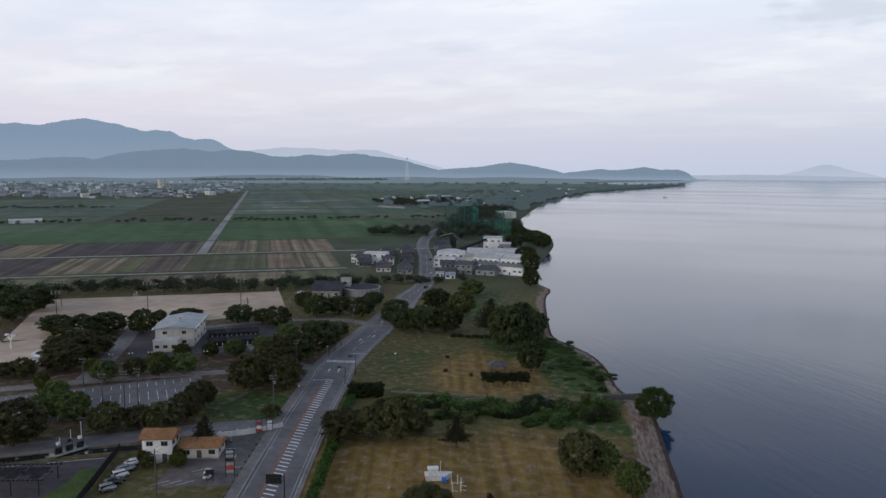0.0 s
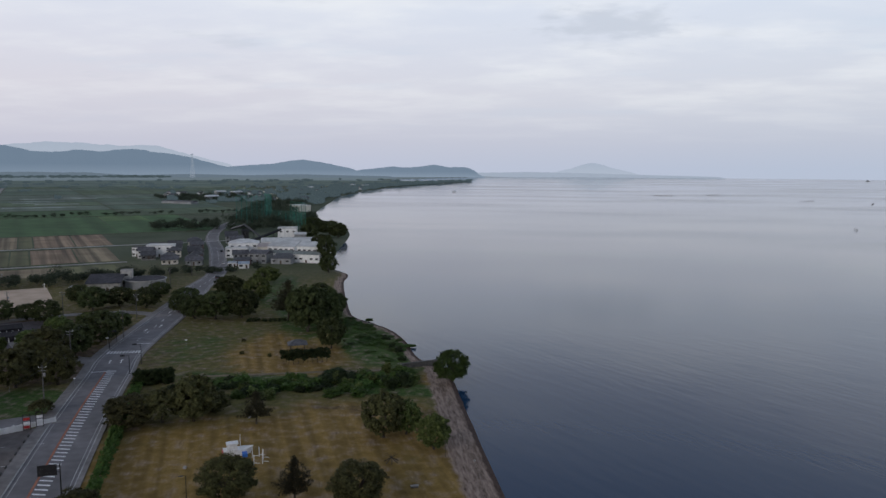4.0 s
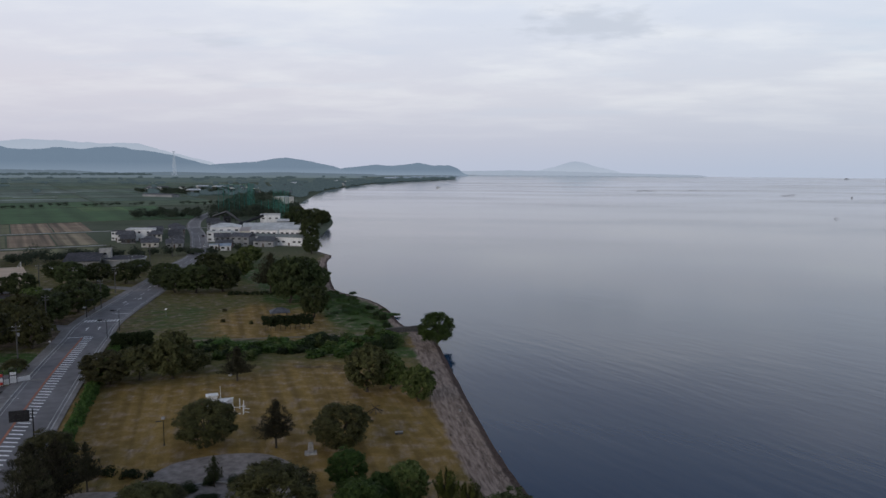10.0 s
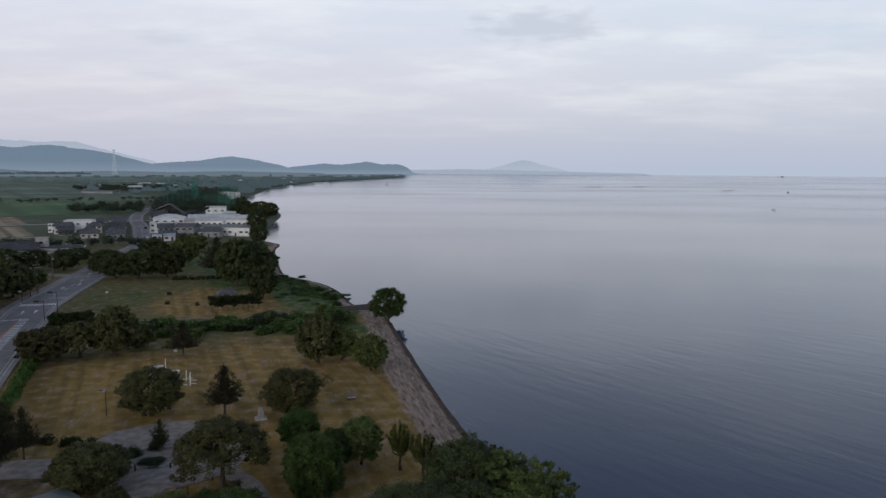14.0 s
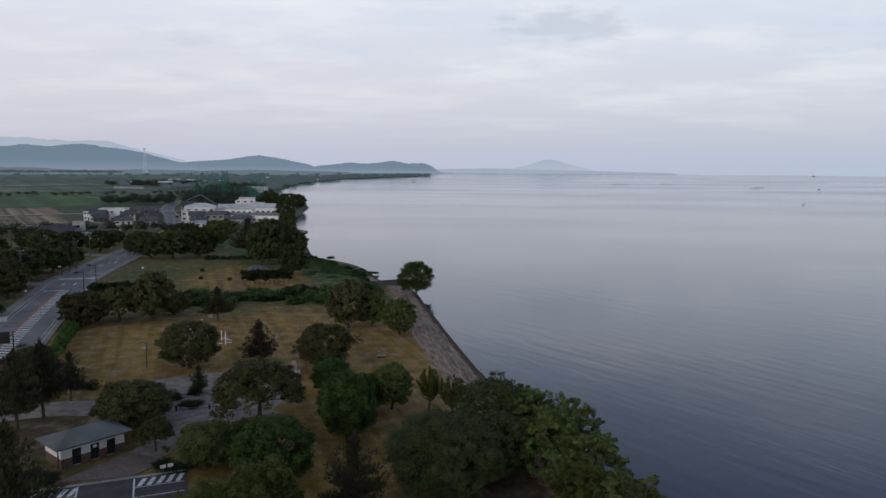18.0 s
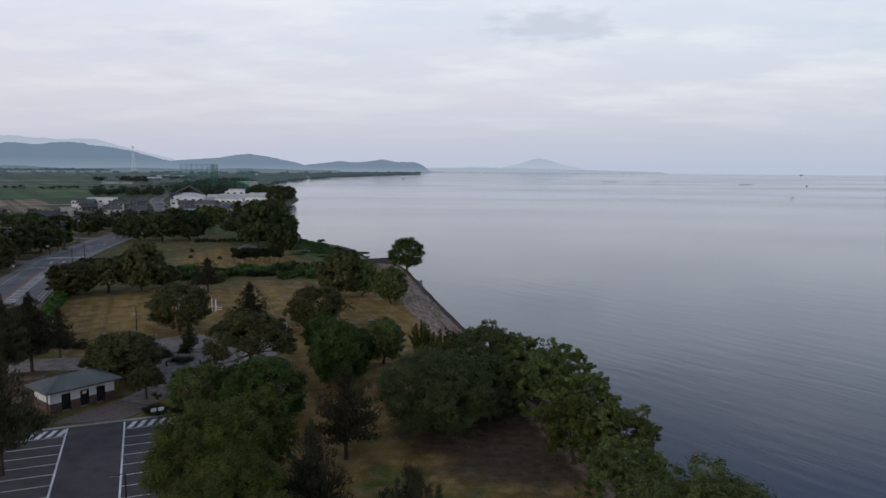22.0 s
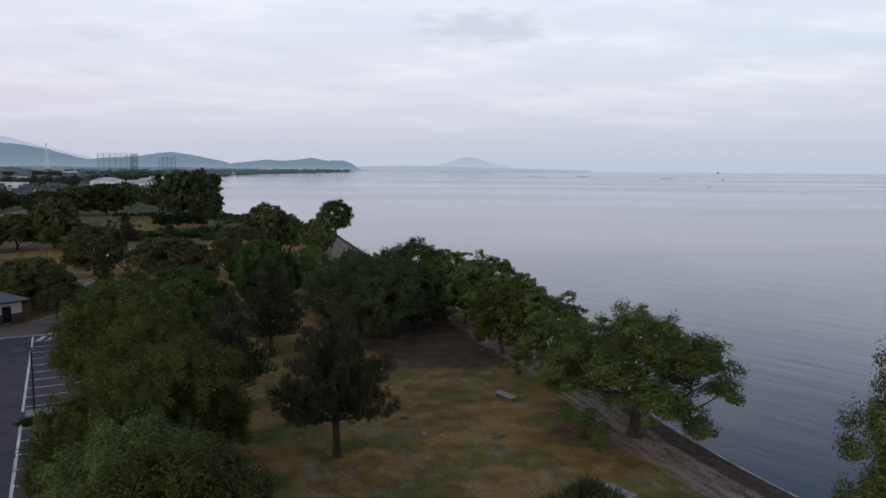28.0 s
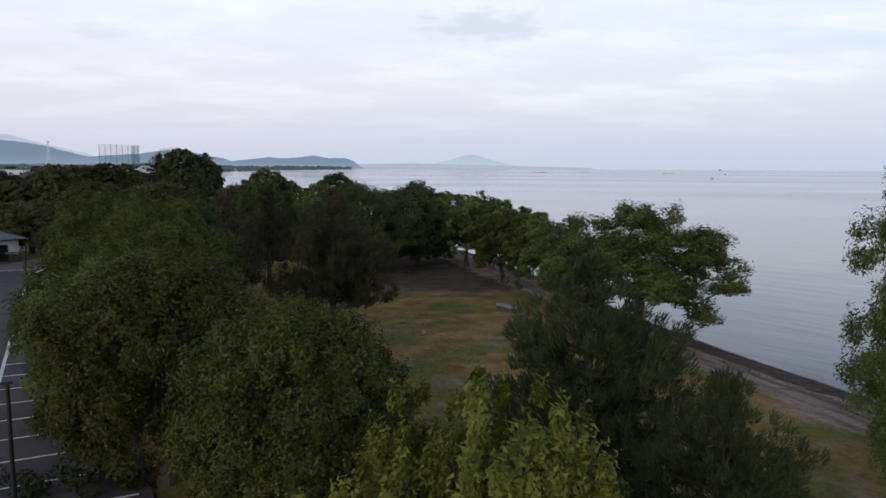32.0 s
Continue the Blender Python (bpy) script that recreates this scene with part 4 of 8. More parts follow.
    PROTO[key] = (trunk, crown)
    return PROTO[key]


KIND_WORDS = {
    "dome": ("round dense tree with dark green leaves, standing on grass", "tree"),
    "layer": ("spreading tree with flat dark green tiers", "tree"),
    "spread": ("wide leafy shore tree with several thick limbs", "tree"),
    "willow": ("large drooping tree with fine green leaves", "tree"),
    "sprig": ("slender tree with thin yellow-green leafy sprays", "tree"),
    "pine": ("dark pine with layered needle branches and bare trunk", "pine"),
}


def tree(kind, leafs, x, y, h, w, detail=1, seed=0, label="", z=-0.05):
    trunk, crown = tree_meshes(kind, leafs, detail, seed)
    base = {"pine": 6.4, "sprig": 4.0}.get(kind, 8.0)
    turn = (x * 37.7 + y * 11.3 + seed * 71) % 360
    words, cat = KIND_WORDS[kind]
    ob = empty("pine_tree" if kind == "pine" else "tree", pose(x, y, z, 0, 0, turn) @ Matrix.Diagonal((w / base, w / base, h / 8.0, 1)), label or words, cat, "park trees" if math.hypot(x, y) < 230 else "trees beyond the park")
    part("trunk", trunk, ob)
    part("crown", crown, ob)
    return ob


# habit, leaves, place, height, width, fineness, variant
TREES = [
    ("dome", "dome", -47.0, 118.2, 8.9, 11.3, 2, 0), ("pine", "pine", -35.1, 118.9, 8.2, 6.8, 2, 1), ("dome", "dome", -23.9, 119.0, 8.5, 11.0, 2, 2), ("pine", "young", -39.8, 103.1, 4.8, 2.9, 1, 3),
    ("layer", "dome", -27.4, 91.7, 9.6, 12.7, 2, 4), ("layer", "dome", -44.2, 91.4, 5.7, 10.9, 2, 0), ("dome", "dome", -24.8, 150.9, 10.5, 10.7, 1, 1), ("dome", "shore", -20.1, 153.1, 8.2, 7.6, 1, 2),
    ("dome", "shore", -13.2, 145.2, 8.0, 7.5, 1, 3), ("dome", "bright", -12.8, 192.6, 9.6, 11.0, 2, 4), ("dome", "dome", -82.7, 152.1, 7.6, 13.1, 1, 0), ("layer", "dome", -76.8, 155.1, 8.4, 11.7, 1, 1),
    ("dome", "dome", -69.9, 156.4, 11.4, 11.5, 1, 2), ("dome", "dome", -67.3, 162.5, 5.7, 7.7, 1, 3), ("pine", "pine", -55.1, 156.4, 7.5, 7.6, 1, 4), ("dome", "dome", -43.3, 89.3, 7.0, 10.0, 2, 0),
    ("layer", "dome", -37.4, 82.0, 4.6, 4.7, 2, 1), ("dome", "shore", -29.4, 77.3, 6.1, 7.3, 2, 2), ("dome", "bright", -16.1, 92.7, 7.0, 8.7, 2, 3), ("dome", "bright", -20.1, 104.9, 6.1, 6.7, 2, 4),
    ("dome", "bright", -13.8, 97.3, 6.1, 5.7, 2, 0), ("dome", "shore", -10.3, 98.8, 7.2, 6.7, 2, 1), ("pine", "pine", -10.7, 64.9, 8.9, 7.1, 2, 2), ("dome", "bright", -20.9, 74.0, 7.9, 10.3, 2, 3),
    ("dome", "bright", -25.0, 78.6, 5.7, 7.2, 2, 4), ("dome", "bright", -14.7, 86.1, 9.7, 8.1, 2, 0), ("pine", "pine", -11.2, 50.6, 8.6, 6.0, 2, 1), ("pine", "pine", -3.1, 40.9, 9.4, 8.2, 3, 2),
    ("spread", "shore", 16.6, 43.0, 9.2, 15.0, 3, 3), ("pine", "pine", -57.7, 93.0, 10.6, 7.6, 2, 4), ("pine", "pine", -58.4, 88.3, 10.5, 7.8, 2, 0), ("pine", "pine", -41.3, 60.1, 11.3, 8.2, 2, 1),
    ("pine", "pine", -48.8, 65.1, 11.3, 9.1, 2, 2), ("pine", "pine", -57.9, 100.4, 7.3, 4.7, 1, 3), ("dome", "dome", -67.5, 106.3, 6.9, 9.3, 2, 4), ("pine", "pine", -66.5, 100.5, 7.0, 7.0, 1, 0),
    ("dome", "dome", -117.5, 265.5, 9.4, 12.6, 0, 1), ("dome", "dome", -109.3, 265.5, 11.6, 14.6, 0, 2), ("dome", "dome", -100.3, 269.1, 12.1, 15.1, 0, 3), ("dome", "shore", -105.6, 300.8, 12.0, 13.7, 0, 4),
    ("dome", "dome", -121.4, 311.2, 10.7, 14.4, 0, 0), ("dome", "shore", -117.6, 351.8, 8.9, 13.9, 0, 1), ("dome", "dome", -130.6, 286.8, 8.9, 12.4, 0, 2), ("dome", "dome", -128.9, 276.2, 7.8, 8.6, 0, 3),
    ("pine", "pine", -81.4, 268.2, 14.9, 13.2, 0, 4), ("dome", "dome", -68.5, 248.6, 17.9, 15.1, 0, 0), ("dome", "dome", -63.6, 255.9, 15.7, 13.9, 0, 1), ("dome", "dome", -54.4, 225.9, 10.9, 10.2, 0, 2),
    ("dome", "dome", -71.3, 276.4, 13.7, 14.0, 0, 3), ("dome", "dome", -76.8, 265.9, 13.4, 11.5, 0, 4), ("dome", "dome", -65.4, 280.9, 9.2, 9.2, 0, 0), ("dome", "dome", -107.2, 433.1, 17.6, 13.3, 0, 1),
    ("dome", "dome", -123.2, 483.7, 13.4, 15.8, 0, 2), ("dome", "dome", -150.6, 618.5, 12.5, 24.8, 0, 3), ("dome", "dome", -135.3, 585.9, 13.2, 16.7, 0, 4), ("dome", "dome", -184.1, 685.2, 11.1, 23.7, 0, 0),
    ("dome", "dome", -96.0, 391.5, 10.5, 11.3, 0, 1), ("dome", "dome", -157.0, 576.9, 13.2, 16.6, 0, 2), ("dome", "dome", -132.0, 225.1, 11.5, 14.8, 0, 3), ("dome", "dome", -131.2, 208.8, 10.8, 12.9, 0, 4),
    ("dome", "dome", -134.4, 200.0, 11.5, 13.7, 0, 0), ("dome", "dome", -118.0, 180.0, 11.2, 11.3, 0, 1), ("dome", "dome", -159.1, 286.1, 8.6, 12.3, 0, 2), ("dome", "dome", -165.4, 276.8, 10.2, 13.6, 0, 3),
    ("dome", "dome", -146.6, 284.3, 9.0, 12.6, 0, 4), ("dome", "dome", -154.0, 310.3, 6.9, 11.7, 0, 0), ("dome", "dome", -180.6, 292.0, 8.1, 11.3, 0, 1), ("dome", "dome", -188.6, 252.3, 8.5, 13.0, 0, 2),
    ("dome", "dome", -212.3, 222.3, 10.3, 12.2, 0, 3), ("dome", "dome", -221.6, 241.5, 5.6, 6.8, 0, 4), ("dome", "dome", -214.8, 250.5, 5.0, 15.5, 0, 0), ("dome", "dome", -169.8, 252.6, 9.1, 12.6, 0, 1),
    ("dome", "dome", -179.2, 256.0, 6.6, 10.0, 0, 2), ("dome", "dome", -225.4, 217.1, 9.1, 16.2, 0, 3), ("dome", "dome", -225.9, 206.5, 9.9, 20.2, 0, 4), ("dome", "dome", -244.1, 209.6, 8.0, 15.1, 0, 0),
    ("dome", "dome", -202.7, 180.5, 11.7, 20.5, 0, 1), ("dome", "dome", -202.5, 188.6, 9.1, 15.7, 0, 2), ("dome", "dome", -197.5, 171.4, 9.4, 14.9, 0, 3), ("dome", "shore", -174.8, 166.8, 7.1, 9.2, 0, 4),
    ("dome", "dome", -170.5, 175.1, 6.4, 7.9, 0, 0), ("dome", "shore", -163.8, 177.8, 8.2, 9.2, 0, 1), ("dome", "shore", -157.6, 182.3, 7.4, 9.2, 0, 2), ("dome", "dome", -202.0, 160.6, 6.5, 9.8, 0, 3),
    ("dome", "dome", -206.7, 157.5, 5.4, 7.4, 0, 4), ("dome", "shore", -168.1, 143.7, 8.0, 8.5, 0, 0), ("dome", "shore", -162.0, 134.1, 7.5, 11.1, 0, 1), ("dome", "dome", -153.7, 118.7, 11.6, 16.9, 0, 2),
    ("dome", "shore", -154.4, 137.0, 8.3, 9.9, 0, 3), ("dome", "dome", -139.8, 134.1, 8.0, 10.3, 0, 4), ("dome", "dome", -128.1, 140.8, 7.6, 11.1, 0, 0), ("dome", "dome", -128.5, 149.5, 7.7, 9.5, 0, 1),
    ("dome", "dome", -134.1, 138.4, 6.6, 7.5, 0, 2), ("dome", "dome", -127.4, 176.3, 11.2, 14.6, 0, 3), ("dome", "dome", -132.1, 190.3, 10.1, 13.2, 0, 4), ("dome", "dome", -131.1, 158.3, 8.0, 9.9, 0, 0),
    ("dome", "dome", -280.1, 218.1, 15.8, 19.9, 0, 1), ("dome", "dome", -292.8, 239.6, 11.8, 21.2, 0, 2), ("dome", "dome", -315.9, 237.6, 12.0, 22.2, 0, 3), ("pine", "pine", -109.7, 132.3, 7.1, 5.4, 0, 4),
    ("dome", "dome", -114.6, 120.8, 3.2, 4.0, 0, 0), ("dome", "olive", -108.6, 123.6, 3.4, 4.4, 0, 1), ("layer", "dome", -107.7, 157.7, 3.8, 5.6, 0, 2), ("willow", "olive", -20.5, 54.5, 9.3, 11.5, 3, 0),
    ("willow", "olive", -16, 46, 8.4, 9.6, 3, 1), ("willow", "olive", -18.5, 61.5, 8.4, 8.5, 2, 2), ("dome", "olive", -7.6, 22, 8.3, 9, 3, 1), ("dome", "olive", -2.6, 17.6, 7.4, 7.6, 3, 3),
    ("dome", "shore", -10.5, 27, 7.5, 8, 3, 2), ("sprig", "yellow", 1.9, 8.2, 7.9, 3.8, 3, 2), ("sprig", "yellow", -0.4, 7.4, 6.9, 3.6, 3, 4), ("sprig", "yellow", 0.8, 9.4, 7.4, 3.4, 3, 1), ("willow", "olive", -12.5, 39.5, 8, 11, 3, 4),
    ("willow", "olive", -14.2, 33, 7.5, 7.6, 3, 0), ("dome", "distant", -2.2, 71.5, 9.4, 13.5, 3, 2), ("dome", "distant", 3.5, 85, 9.4, 11, 2, 4), ("spread", "shore", 8, 84, 8.8, 10, 2, 0),
    ("spread", "shore", 12, 81, 8.4, 9, 2, 1), ("spread", "shore", 13.4, 72.5, 7.6, 9.5, 2, 2), ("spread", "shore", 9, 76, 8.2, 9, 2, 3), ("spread", "shore", 14.6, 63, 7.7, 9.5, 2, 4),
    ("spread", "olive", 11.2, 64.5, 7.2, 8.5, 2, 1), ("spread", "shore", 13.8, 54.5, 7, 8.5, 2, 2), ("dome", "distant", 3.6, 76, 8.0, 9.5, 2, 1), ("sprig", "olive", -1.5, 94, 6.6, 4.2, 3, 0),
    ("sprig", "olive", -4.8, 97, 6.8, 4.0, 3, 3), ("pine", "young", 6, 18, 8.2, 8.5, 3, 2), ("pine", "young", 7.5, 12.5, 6.3, 5.6, 3, 0), ("spread", "shore", 21.3, 20.0, 13.8, 11.6, 4, 1), ("willow", "shore", 17.7, 18.0, 6.2, 6.2, 3, 2),
    ("willow", "shore", 4.2, 9, 5.6, 3.6, 2, 1), ("dome", "olive", -117.6, 123.4, 3.6, 4.2, 1, 1), ("dome", "olive", -112.2, 126.8, 3.4, 4.8, 1, 2), ("pine", "pine", -110.6, 135.2, 7.6, 4.6, 1, 1),
    ("dome", "olive", -186.5, 172.8, 5.2, 5.6, 0, 2), ("dome", "olive", -171.5, 197.5, 5.4, 6.5, 0, 1), ("dome", "olive", -163.5, 202.5, 5.4, 6.5, 0, 3), ("dome", "shore", -156.5, 207.0, 6.4, 8.5, 0, 4), ("dome", "shore", -149.0, 214.0, 7.0, 9.0, 0, 0),
    ("dome", "shore", -151.0, 232.0, 7.5, 10.0, 0, 1), ("dome", "shore", -145.0, 240.0, 7.5, 9.0, 0, 2), ("dome", "dome", -137.0, 246.0, 6.5, 9.0, 0, 3), ("dome", "olive", -177.0, 148.0, 5.0, 5.0, 0, 3), ("dome", "olive", -186.0, 154.0, 5.4, 5.0, 0, 4),
]
for kind, leafs, x, y, h, w, det, seed in TREES:
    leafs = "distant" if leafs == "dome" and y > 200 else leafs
    tree(kind, leafs, x, y, h, w, det, seed)

# ---------------- road with markings, kerbs and pavements ----------------
ROAD = [(-20, -30), (-40, 20), (-62, 70), (-79.4, 112), (-97, 156), (-109.5, 190), (-118, 214), (-129, 266), (-136, 300), (-146, 335), (-156, 382), (-182, 448), (-207, 506), (-232, 560), (-258, 630), (-276, 700), (-288, 760)]
road_line = smooth_line(ROAD, 3.0)
HALF = np.interp(road_line[:, 1], [290, 370], [5.6, 4.2])
WALKWAY = np.interp(road_line[:, 1], [290, 370], [2.4, 1.3])
road = ribbon("road", road_line, HALF, HALF, 0.03, ASPHALT, 0.1, "grey asphalt two-lane road with hatched centre", "road")
ribbon("pavement", road_line[20:], (HALF + 0.25 + WALKWAY)[20:], -(HALF + 0.25)[20:], 0.14, PAVEMENT, 0.2, "grey pavement beside the road", "pavement")
ribbon("pavement", road_line[20:], -(HALF + 0.25)[20:], (HALF + 0.1 + 0.45 * WALKWAY)[20:], 0.14, PAVEMENT, 0.2, "grey pavement beside the park", "pavement")
ribbon("kerb", road_line[20:], (HALF + 0.25)[20:], -HALF[20:], 0.17, KERB, 0.2, "pale concrete kerb", "kerb")
ribbon("kerb", road_line[20:], -HALF[20:], (HALF + 0.25)[20:], 0.17, KERB, 0.2, "pale concrete kerb", "kerb")
for a, b in ((HALF - 0.6, 0.78 - HALF), (0.78 - HALF, HALF - 0.6)):
    ribbon("edge_line", road_line, a, b, 0.036, KERB, 0.004, parent=road)
ribbon("red_strip", road_line[25:79], 1.55, -1.1, 0.036, RED_PAINT, 0.004, parent=road)


def along(line, s):
    """Place and heading s metres along a plan line."""
    seg = np.hypot(*np.diff(line, axis=0).T)
    c = np.concatenate([[0], np.cumsum(seg)])
    i = min(max(int(np.searchsorted(c, s)) - 1, 0), len(seg) - 1)
    u = (s - c[i]) / seg[i]
    p = line[i] + u * (line[i + 1] - line[i])
    d = line[i + 1] - line[i]
    return p[0], p[1], math.degrees(math.atan2(d[1], d[0]))


def nearest_s(line, x, y):
    seg = np.hypot(*np.diff(line, axis=0).T)
    c = np.concatenate([[0], np.cumsum(seg)])
    return float(c[np.hypot(line[:, 0] - x, line[:, 1] - y).argmin()])


def flat_mark(name, w, l):
    return mesh_of(name, [(-l / 2, -w / 2, 0), (l / 2, -w / 2, 0), (l / 2, w / 2, 0), (-l / 2, w / 2, 0)], [(0, 1, 2, 3)], PAINT)


bar = mesh_of("hatch_bar", [(-0.75, -1.2, 0), (-0.2, -1.2, 0), (0.8, 1.2, 0), (0.25, 1.2, 0)], [(0, 1, 2, 3)], PAINT)
s0 = nearest_s(road_line, -78, 106)
s1 = nearest_s(road_line, -111, 194)
for i in range(48):
    x, y, h = along(road_line, s0 + (s1 - s0) * i / 47)
    part("hatch_bar", bar, road, m=pose(x + 0.25, y + 0.1, 0.038, 0, 0, h))
zebra = flat_mark("zebra_bar", 0.45, 3.2)
x, y, h = along(road_line, nearest_s(road_line, -118, 214))
for i in range(11):
    o = -4.6 + i * 0.92
    part("zebra_bar", zebra, road, m=pose(x + o * math.cos(radians(h + 90)), y + o * math.sin(radians(h + 90)), 0.038, 0, 0, h))
dash = flat_mark("lane_dash", 0.16, 5.0)
for i in range(30):
    x, y, h = along(road_line, nearest_s(road_line, -121, 230) + 10 * i)
    part("lane_dash", dash, road, m=pose(x, y, 0.038, 0, 0, h))
arrow = mesh_of("turn_arrow", [(-2.2, -0.12, 0), (0.6, -0.12, 0), (0.6, -0.5, 0), (2.2, 0, 0), (0.6, 0.5, 0), (0.6, 0.12, 0), (-2.2, 0.12, 0)], [tuple(range(7))], PAINT)
for px, py, o in ((-113, 203, 1.6), (-113.5, 204, -1.6), (-125, 246, 1.7), (-126, 252, -1.7), (-132, 276, 1.6)):
    x, y, h = along(road_line, nearest_s(road_line, px, py))
    part("turn_arrow", arrow, road, m=pose(x + o * math.cos(radians(h + 90)), y + o * math.sin(radians(h + 90)), 0.038, 0, 0, h))
stop = flat_mark("stop_line", 5.0, 0.45)
for px, py, o in ((-110, 192, 2.6), (-121, 226, -2.6)):
    x, y, h = along(road_line, nearest_s(road_line, px, py))
    part("stop_line", stop, road, m=pose(x + o * math.cos(radians(h + 90)), y + o * math.sin(radians(h + 90)), 0.039, 0, 0, h))

# side roads, paths and courts on the land side
side = smooth_line([(-100, 157), (-112, 149.5), (-126, 139), (-143, 124), (-165, 106), (-195, 82), (-260, 35)], 4)
ribbon("side_road", side, 2.4, 4.0, 0.035, ASPHALT, 0.08, "grey asphalt side road beside a ditch", "road")
ribbon("side_road", side, 4.2, -2.5, 0.06, PAVEMENT, 0.08, "pale walkway along the side road", "road")
ribbon("side_road", smooth_line([(-145, 190), (-160, 180), (-178, 166), (-196, 150), (-240, 118)], 4), 2.6, 2.6, 0.035, PATH_PAVING, 0.08, "pale paved park drive", "road")
ribbon("side_road", smooth_line([(-182, 166), (-190, 180), (-204, 202), (-224, 230)], 4), 3.0, 3.0, 0.045, PAVEMENT, 0.08, "grey drive to the sports ground", "road")
ribbon("side_road", smooth_line([(-121, 203), (-134, 206), (-150, 214), (-168, 232)], 4), 3.0, 3.0, 0.05, PAVEMENT, 0.08, "narrow grey access road", "road")
ribbon("side_road", smooth_line([(-131, 268), (-150, 274), (-176, 262), (-200, 236)], 4), 2.6, 2.6, 0.05, PAVEMENT, 0.08, "narrow grey access road", "road")
ribbon("canal", smooth_line([(-118, 133.5), (-128, 127.2), (-139.5, 118.6), (-160, 102), (-240, 40)], 4), 1.5, 1.5, 0.012, GLASS_DARK, 0.05, "dark still water in a ditch", "canal")
slab("sports_ground", [(-250, 190), (-184, 281.6), (-218, 326.4), (-312, 262)], -0.1, 0.03, SAND_COURT, "bare pale sand sports ground", "court")
slab("plaza", [(-222, 164), (-208, 178), (-237, 204), (-254, 190)], -0.1, 0.03, SAND_COURT, "pale sandy plaza", "court")
slab("yard", [(-186, 190), (-150, 219), (-172, 256), (-204, 240), (-214, 214)], -0.1, 0.025, LOT_ASPHALT, "dark asphalt yard round a hall", "yard")
FORECOURT = material("worn brownish forecourt", [(0.105, 0.092, 0.088), (0.165, 0.148, 0.140)], 0.4, 0.9, bump=0.004, bump_scale=20, coords="World")
yard = slab("shop_yard", [(-106, 113), (-90, 121), (-101, 150), (-117, 139)], -0.1, 0.028, FORECOURT, "worn asphalt forecourt", "yard")
slab("practice_track", [(-110, 60), (-115, 104), (-127, 122.5), (-146, 109), (-190, 60)], -0.1, 0.022, LOT_ASPHALT, "dark asphalt practice course", "yard")
slab("track_lawn", [(-123, 98), (-113.2, 98.5), (-116.2, 104), (-123.8, 117), (-127.2, 114.2), (-124.5, 108)], -0.1, 0.07, material("clipped lawn", [(0.06, 0.10, 0.02), (0.10, 0.15, 0.035)], 1.5, 0.95, coords="World", bump=0.02), "small clipped green lawn", "lawn")


def park_lot():
    """The park's own car park beside the toilet house."""
    o, e, r = (-35.5, 71.9), (0.395, -0.919), (0.919, 0.395)
    P = lambda a, b: (o[0] + e[0] * a + r[0] * b, o[1] + e[1] * a + r[1] * b)
    lot = slab("parking_lot", [P(-2.6, 5.4), P(-2.6, -11.2), P(75, -11.2), P(75, 5.4)], -0.1, 0.03, LOT_ASPHALT, "dark asphalt car park with white stall lines", "parking lot")
    ang = math.degrees(math.atan2(e[1], e[0]))
    line = mesh_of("stall_line", [(-0.06, -2.5, 0), (0.06, -2.5, 0), (0.06, 2.5, 0), (-0.06, 2.5, 0)], [(0, 1, 2, 3)], PAINT)
    for b, n0 in ((2.5, 0), (-8.1, 0)):
        for i in range(n0, 26):
            if b > 0 and i in (10,):
                continue
            x, y = P(i * 2.5, b)
            part("stall_line", line, lot, m=pose(x, y, 0.036, 0, 0, ang))
    for b, runs in ((0, ((-2.4, 23.6), (26.4, 64))), (-5.6, ((-2.4, 64),))):
        for a0, a1 in runs:
            q = [P(a0, b - 0.09), P(a1, b - 0.09), P(a1, b + 0.09), P(a0, b + 0.09)]
            part("edge_line", mesh_of("edge_line", [(x, y, 0.0365) for x, y in q], [(0, 1, 2, 3)], PAINT), lot)
    for b0, sgn in ((0.1, 1), (-10.6, 1)):
        for j in range(5):
            c = b0 + 0.15 + j * 0.98
            q = [P(-0.25, c), P(-0.25, c + 0.5), P(-2.2, c + 1.1), P(-2.2, c + 0.6)]
            part("hatch_bar", mesh_of("hatch_bar", [(x, y, 0.0368) for x, y in q], [(0, 1, 2, 3)], PAINT), lot)
    for a0, a1, b0, b1 in ((23.8, 26.2, 0.2, 5.3), (-2.9, -2.6, 5.4, -11.2)):
        q = [P(a0, b0), P(a0, b1), P(a1, b1), P(a1, b0)]
        slab("kerb", q if b1 > b0 else q[::-1], 0.0, 0.16, KERB, "concrete kerb of a planting bed", "kerb")
    return P


LOT = park_lot()
# large visitor car park on the land side
vo, ve = (-172, 157), (0.71, 0.70)
vr = (0.70, -0.71)
VP = lambda a, b: (vo[0] + ve[0] * a + vr[0] * b, vo[1] + ve[1] * a + vr[1] * b)
vis = slab("parking_lot", [VP(-34, -4), VP(-34, 26), VP(33, 26), VP(33, -4)], -0.1, 0.03, ASPHALT, "grey visitor car park with short white lines", "parking lot")
tick = flat_mark("stall_line", 0.14, 4.2)
for b in (0.0, 10.0, 14.5, 23.0):
    for i in range(24):
        x, y = VP(-28 + i * 2.5, b)
        part("stall_line", tick, vis, m=pose(x, y, 0.038, 0, 0, math.degrees(math.atan2(vr[1], vr[0]))))

WORN_PATH = material("trodden earth", [(0.13, 0.105, 0.07), (0.20, 0.165, 0.11)], 0.6, 0.95, coords="World", bump=0.01)
